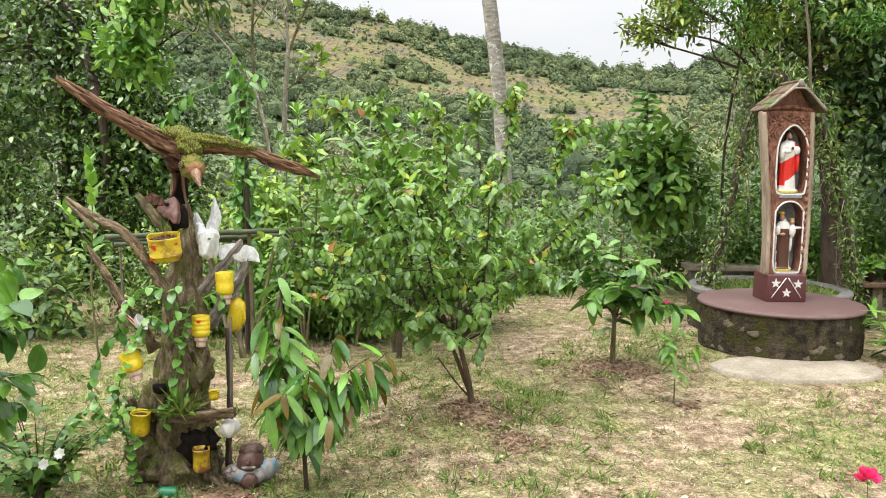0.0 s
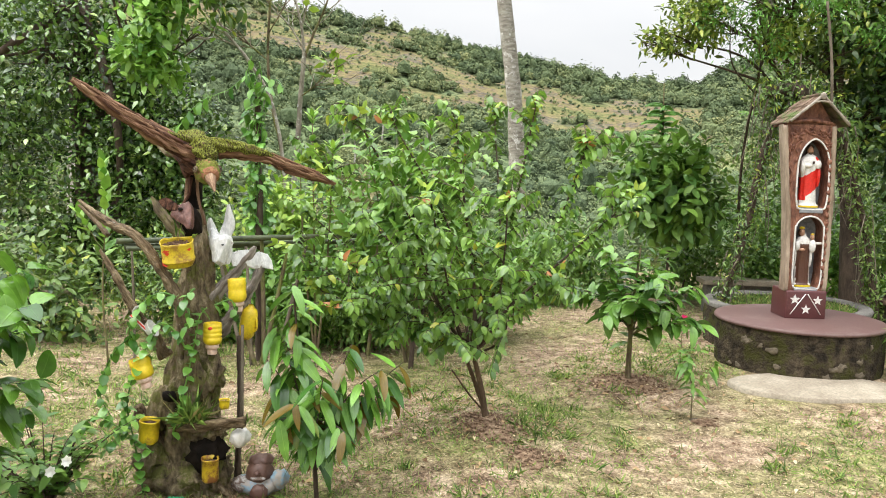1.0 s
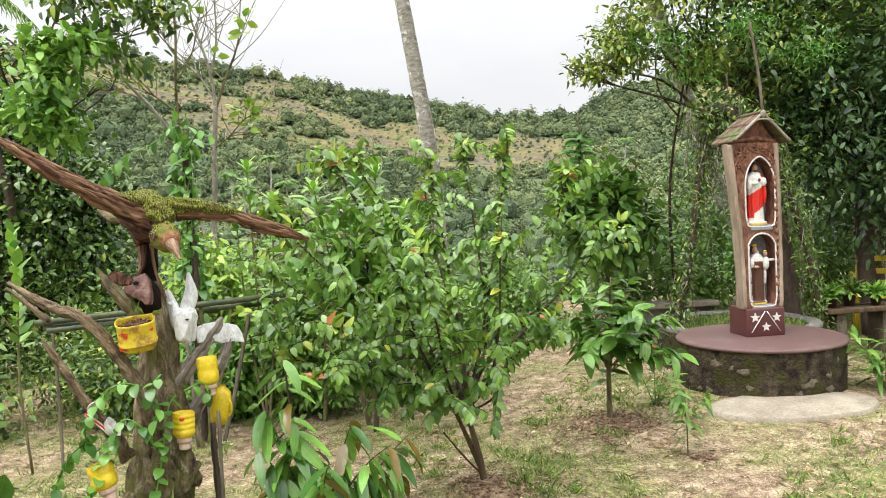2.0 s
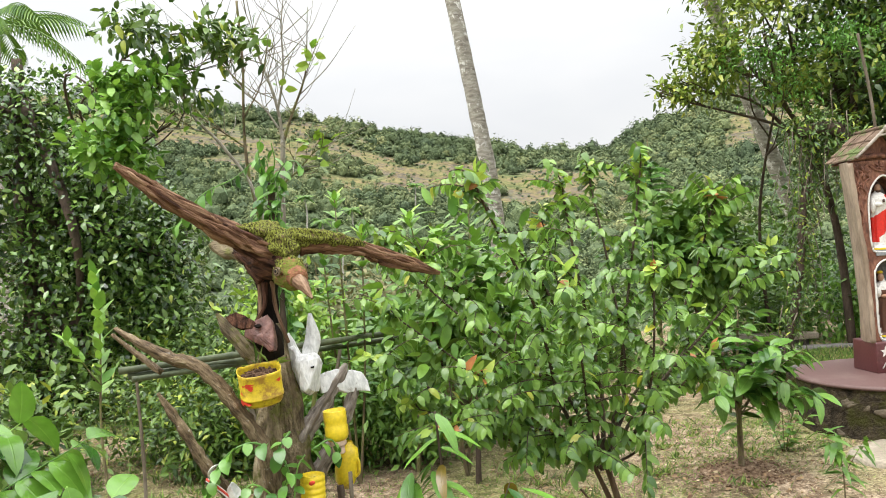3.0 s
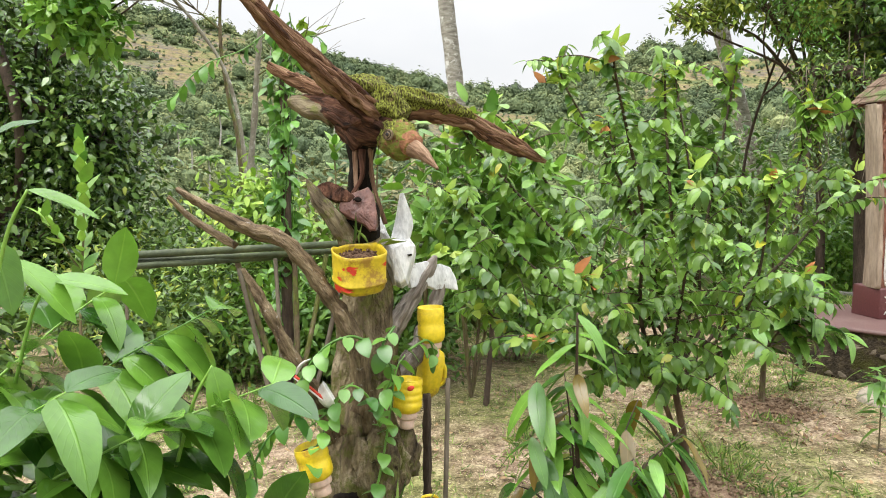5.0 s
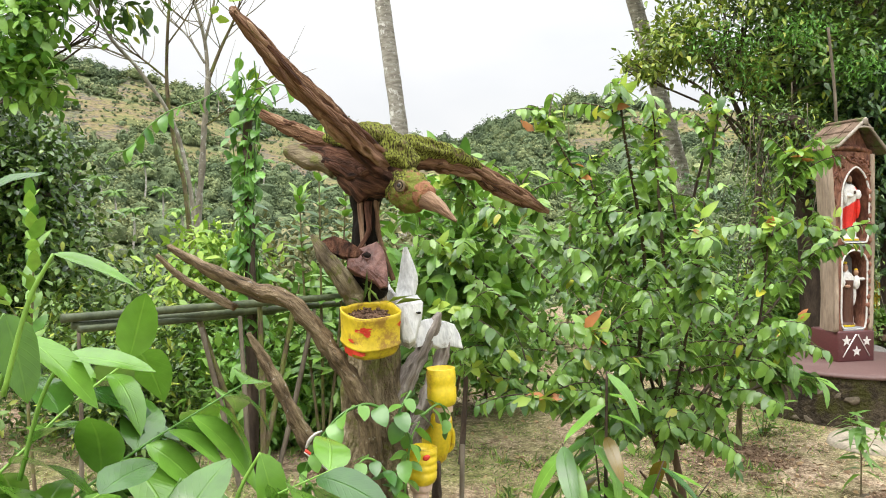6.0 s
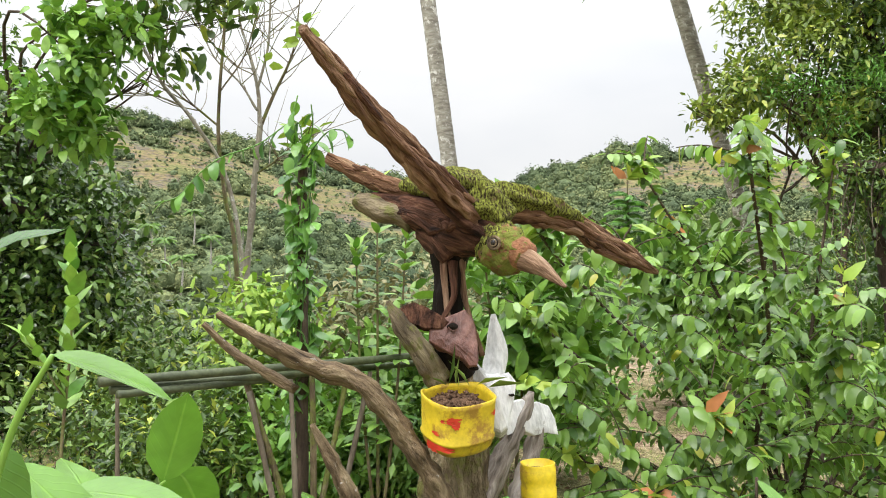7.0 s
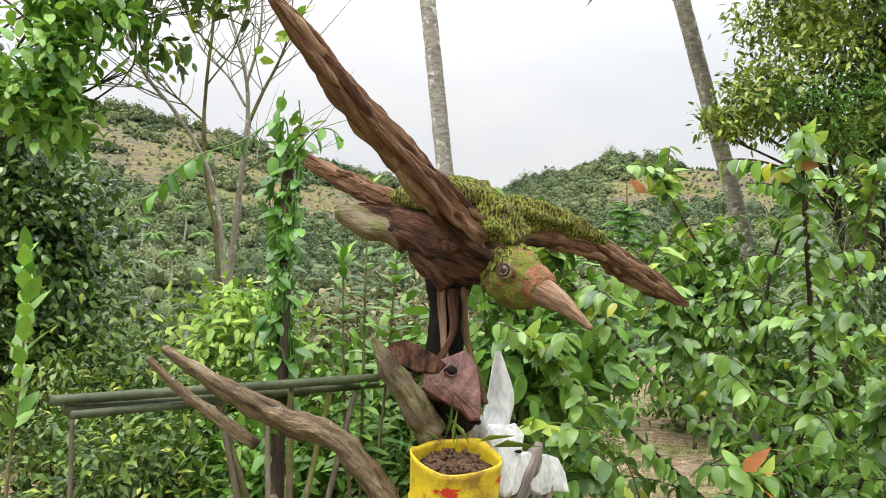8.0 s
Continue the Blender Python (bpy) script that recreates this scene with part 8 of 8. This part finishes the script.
# bushes behind the lawn: (x, y, z of the centre), radii, leaf size, material, clusters
BUSHES = [
    ((2.45, 9.2, 1.32), (0.54, 0.5, 0.5), 0.165, L_MID, 270, "dark glossy young mango tree"),
    ((0.2, 7.4, 0.48), (0.5, 0.4, 0.4), 0.075, L_TREE, 330, "round fresh green bush on a short stem"),
    ((-0.75, 7.3, 0.75), (0.55, 0.45, 0.5), 0.13, L_MID, 140, "broad-leaved green bush behind the rail"),
    ((-1.82, 8.0, 0.95), (0.42, 0.4, 0.5), 0.1, L_LIME, 190, "yellow-green bush behind the rail"),
    ((-0.35, 6.2, 1.15), (0.5, 0.35, 0.5), 0.13, L_TREE, 130, "tall bush with light broad leaves"),
    ((0.9, 9.6, 0.25), (0.8, 0.6, 0.5), 0.08, L_MID, 300, "green bush at the lawn's end"),
    ((-2.9, 7.6, 0.35), (0.7, 0.45, 0.5), 0.06, L_DARK2, 330, "small-leaved bush at the lawn's edge"),
    ((-3.7, 6.9, 0.35), (0.6, 0.5, 0.5), 0.1, L_DARK2, 170, "green bush at the lawn's edge"),
    ((-1.2, 8.2, 0.3), (1.0, 0.6, 0.55), 0.08, L_CREEP, 350, "low tangled bush behind the rail"),
    ((-0.2, 9.0, 0.3), (0.9, 0.6, 0.55), 0.08, L_DRY, 300, "olive scrub behind the lawn"),
    ((1.6, 10.8, 0.35), (0.9, 0.7, 0.7), 0.1, L_MID, 330, "mid green bush behind the lawn"),
    ((0.2, 10.8, 0.3), (1.0, 0.7, 0.7), 0.1, L_MID, 330, "mid green bush behind the lawn"),
    ((-1.4, 10.2, 0.1), (1.2, 0.8, 0.7), 0.1, L_MID, 380, "tangled scrub on the slope"),
    ((-3.0, 9.8, 0.5), (1.2, 0.8, 0.9), 0.1, L_DARK2, 380, "green scrub on the slope"),
    ((2.95, 10.2, 0.55), (0.7, 0.6, 0.6), 0.1, L_MID, 220, "grey-green brush behind the plinth"),
    ((3.6, 9.6, 0.5), (0.5, 0.5, 0.5), 0.09, L_MID, 200, "green bush behind the shrine"),
    ((4.4, 9.4, 0.6), (0.6, 0.5, 0.6), 0.1, L_BRIGHT, 200, "light green bush behind the shrine"),
    ((5.4, 9.8, 0.6), (0.8, 0.6, 0.7), 0.1, L_MID, 250, "green bush at the garden's far side"),
    ((4.5, 11.5, 1.0), (1.2, 0.8, 1.2), 0.12, L_MID, 380, "green trees beyond the garden"),
    ((6.4, 11.0, 1.2), (1.4, 0.9, 1.4), 0.12, L_MID, 400, "green trees beyond the garden"),
    ((-5.0, 7.4, 0.5), (0.8, 0.6, 0.8), 0.1, L_MID, 250, "green bush at the lawn's edge"),
    ((-2.3, 7.0, 0.28), (0.5, 0.35, 0.42), 0.075, L_DARK2, 300, "leafy green bush behind the rail"),
    ((-1.5, 6.95, 0.3), (0.45, 0.3, 0.45), 0.09, L_TREE, 240, "broad-leaved weeds behind the rail"),
    ((-0.85, 6.85, 0.35), (0.45, 0.3, 0.45), 0.075, L_MID, 300, "leafy green bush behind the rail"),
    ((-1.95, 7.7, 0.45), (0.6, 0.4, 0.5), 0.07, L_DARK2, 380, "low tangled bush behind the rail"),
    ((-1.05, 8.8, 0.85), (0.75, 0.5, 0.75), 0.085, L_DRY, 360, "olive scrub behind the lawn"),
    ((-2.7, 9.0, 0.3), (0.8, 0.5, 0.65), 0.09, L_DARK2, 380, "green scrub on the slope"),
    ((-0.35, 8.4, 1.0), (0.6, 0.5, 0.55), 0.08, L_DRY, 320, "olive scrub behind the lawn"),
]
for c, r, size, lm, k, lab in BUSHES:
    g = min(garden_z(c[0], c[1]), ground_z(c[0], c[1])) - 0.05
    tree("bush", lab, (c[0], c[1], g), [(c[0], c[1], g), (c[0] + 0.03, c[1], (g + c[2]) / 2), (c[0], c[1], c[2])], 0.016 + 0.008 * r[0], [(c, r), ((c[0] + r[0] * 0.3, c[1], c[2] - r[2] * 0.45), (r[0] * 0.7, r[1] * 0.8, r[2] * 0.5))], k, 9, size, lm, BARK_DARK, "bushes behind the lawn", "bush", spread=0.07 + size * 0.45, shell=0.25, gaps=0.14, full="fine" if size > 0.11 and c[1] < 9.5 else size > 0.079)


def whorled(at, h, label, n=7, size=0.5):
    """Slim stem with whorls of feathery leaves near the top."""
    e = thing("feathery_sapling", label, "sapling", at=at)
    tm, cm = Mesh(), Mesh()
    tube(tm, [(0, 0, 0), (0.04, 0, h * 0.5), (0, 0, h)], [0.025, 0.02, 0.008], 7, 16)
    tm.object("stem", BARK, e)
    for k in range(n * 2):
        a, z = k * 2.4, h * (0.72 + 0.28 * k / (n * 3))
        frond(cm, np.array([0, 0, z]), np.array([math.cos(a), math.sin(a), 0.3]), size * (1.0 - 0.5 * k / (n * 3)), 0.5, 16, 0.08)
    cm.object("foliage", L_FERN, e)


whorled((3.05, 12.0, -0.3), 3.15, "slim sapling with whorls of feathery leaves", n=9, size=0.36)
whorled((-1.9, 13.0, -1.2), 2.6, "slim far sapling with feathery leaves", size=0.6)


def build_wall():
    e = thing("low_wall", "low grey cement wall with flat coping", "wall", at=(3.3, 9.25, -0.12))
    me = Mesh()
    slab(me, (-0.36, -0.08, -0.1), (0.4, 0.08, 0.36), bevel=0.01)
    me.object("wall", GREY_CEMENT, e)
    cp = Mesh()
    slab(cp, (-0.42, -0.17, 0.36), (0.46, 0.17, 0.42), bevel=0.01, wob=0.01)
    cp.object("coping", CONCRETE, e)


build_wall()


def build_bench():
    e = thing("plank_bench", "dark brown plank bench on block legs holding potted plants", "bench", at=(4.42, 7.55, -0.1))
    for x in (-0.24, 0.24):
        lm = Mesh()
        slab(lm, (x - 0.05, -0.12, 0.0), (x + 0.05, 0.12, 0.425), bevel=0.01, wob=0.01)
        lm.object("leg", STONE, e)
    for y in (-0.12, 0.0, 0.12):
        tm = Mesh()
        slab(tm, (-0.42, y - 0.055, 0.43), (0.42, y + 0.055, 0.475), bevel=0.008, wob=0.008)
        tm.object("plank", STEM_BROWN, e)


def build_potted(at, r, h, leaf_m, size, label):
    e = thing("potted_plant", label, "potted plant", "potted plants on the bench", at=at)
    pm = Mesh()
    lathe(pm, [(0.001, 0.0), (r * 0.7, 0.0), (r * 0.95, h * 0.85), (r * 1.08, h * 0.86), (r * 1.1, h), (r * 0.98, h), (r * 0.93, h * 0.85), (0.001, h * 0.84)], 18)
    pm.object("pot", DARK_HAIR, e, "dark plastic pot")
    cm = Mesh()
    n = 120
    d = rand_dirs(n, 0.1, 1)
    b = np.array([[0, 0, h]]) + d * RNG.uniform(0.0, r * 1.3, (n, 1))
    leaves(cm, b, unit(d + RNG.normal(0, 0.3, (n, 3))), rand_dirs(n, 0.2, 1), size * RNG.uniform(0.6, 1.3, n), size * 0.4, 0.5, 0.2)
    cm.object("foliage", leaf_m, e)


build_bench()
build_potted((4.15, 7.53, 0.375), 0.055, 0.11, L_TREE, 0.09, "small dark pot with bushy green leaves")
build_potted((4.36, 7.58, 0.375), 0.065, 0.12, L_DARK2, 0.12, "dark pot with long arching dark leaves")
build_potted((4.6, 7.52, 0.375), 0.055, 0.1, L_BRIGHT, 0.1, "dark pot with fresh light green leaves")


def build_chair(m):
    e = thing("garden_chair", "yellow painted metal garden chair", "chair", "yellow chairs")
    for x in (-0.2, 0.2):
        for y, h in ((-0.2, 0.42), (0.2, 0.9)):
            lm = Mesh()
            tube(lm, [(x, y, 0.0), (x, y, h)], [0.018, 0.018], 8, 4)
            lm.object("leg", YELLOW, e)
    sm = Mesh()
    slab(sm, (-0.22, -0.22, 0.4), (0.22, 0.22, 0.43), bevel=0.008)
    sm.object("seat", YELLOW, e)
    for z in (0.55, 0.68, 0.82):
        bm_ = Mesh()
        slab(bm_, (-0.2, 0.19, z), (0.2, 0.21, z + 0.06), bevel=0.005)
        bm_.object("back_slat", YELLOW, e)
    for x in (-0.22, 0.22):
        am = Mesh()
        tube(am, smooth_line(np.array([(x, -0.2, 0.42), (x * 1.08, -0.23, 0.55), (x * 1.1, -0.15, 0.65), (x * 1.06, 0.05, 0.67), (x * 0.92, 0.2, 0.64)]), 20), np.full(20, 0.016), 8, 20)
        am.object("arm", YELLOW, e, "curved yellow arm")
    e.matrix_basis = m
    return e


ch = build_chair(pose(5.45, 8.7, -0.12, 0, 0, 150))
copy_thing(ch, pose(5.5, 10.4, -0.3, 0, 0, 60))
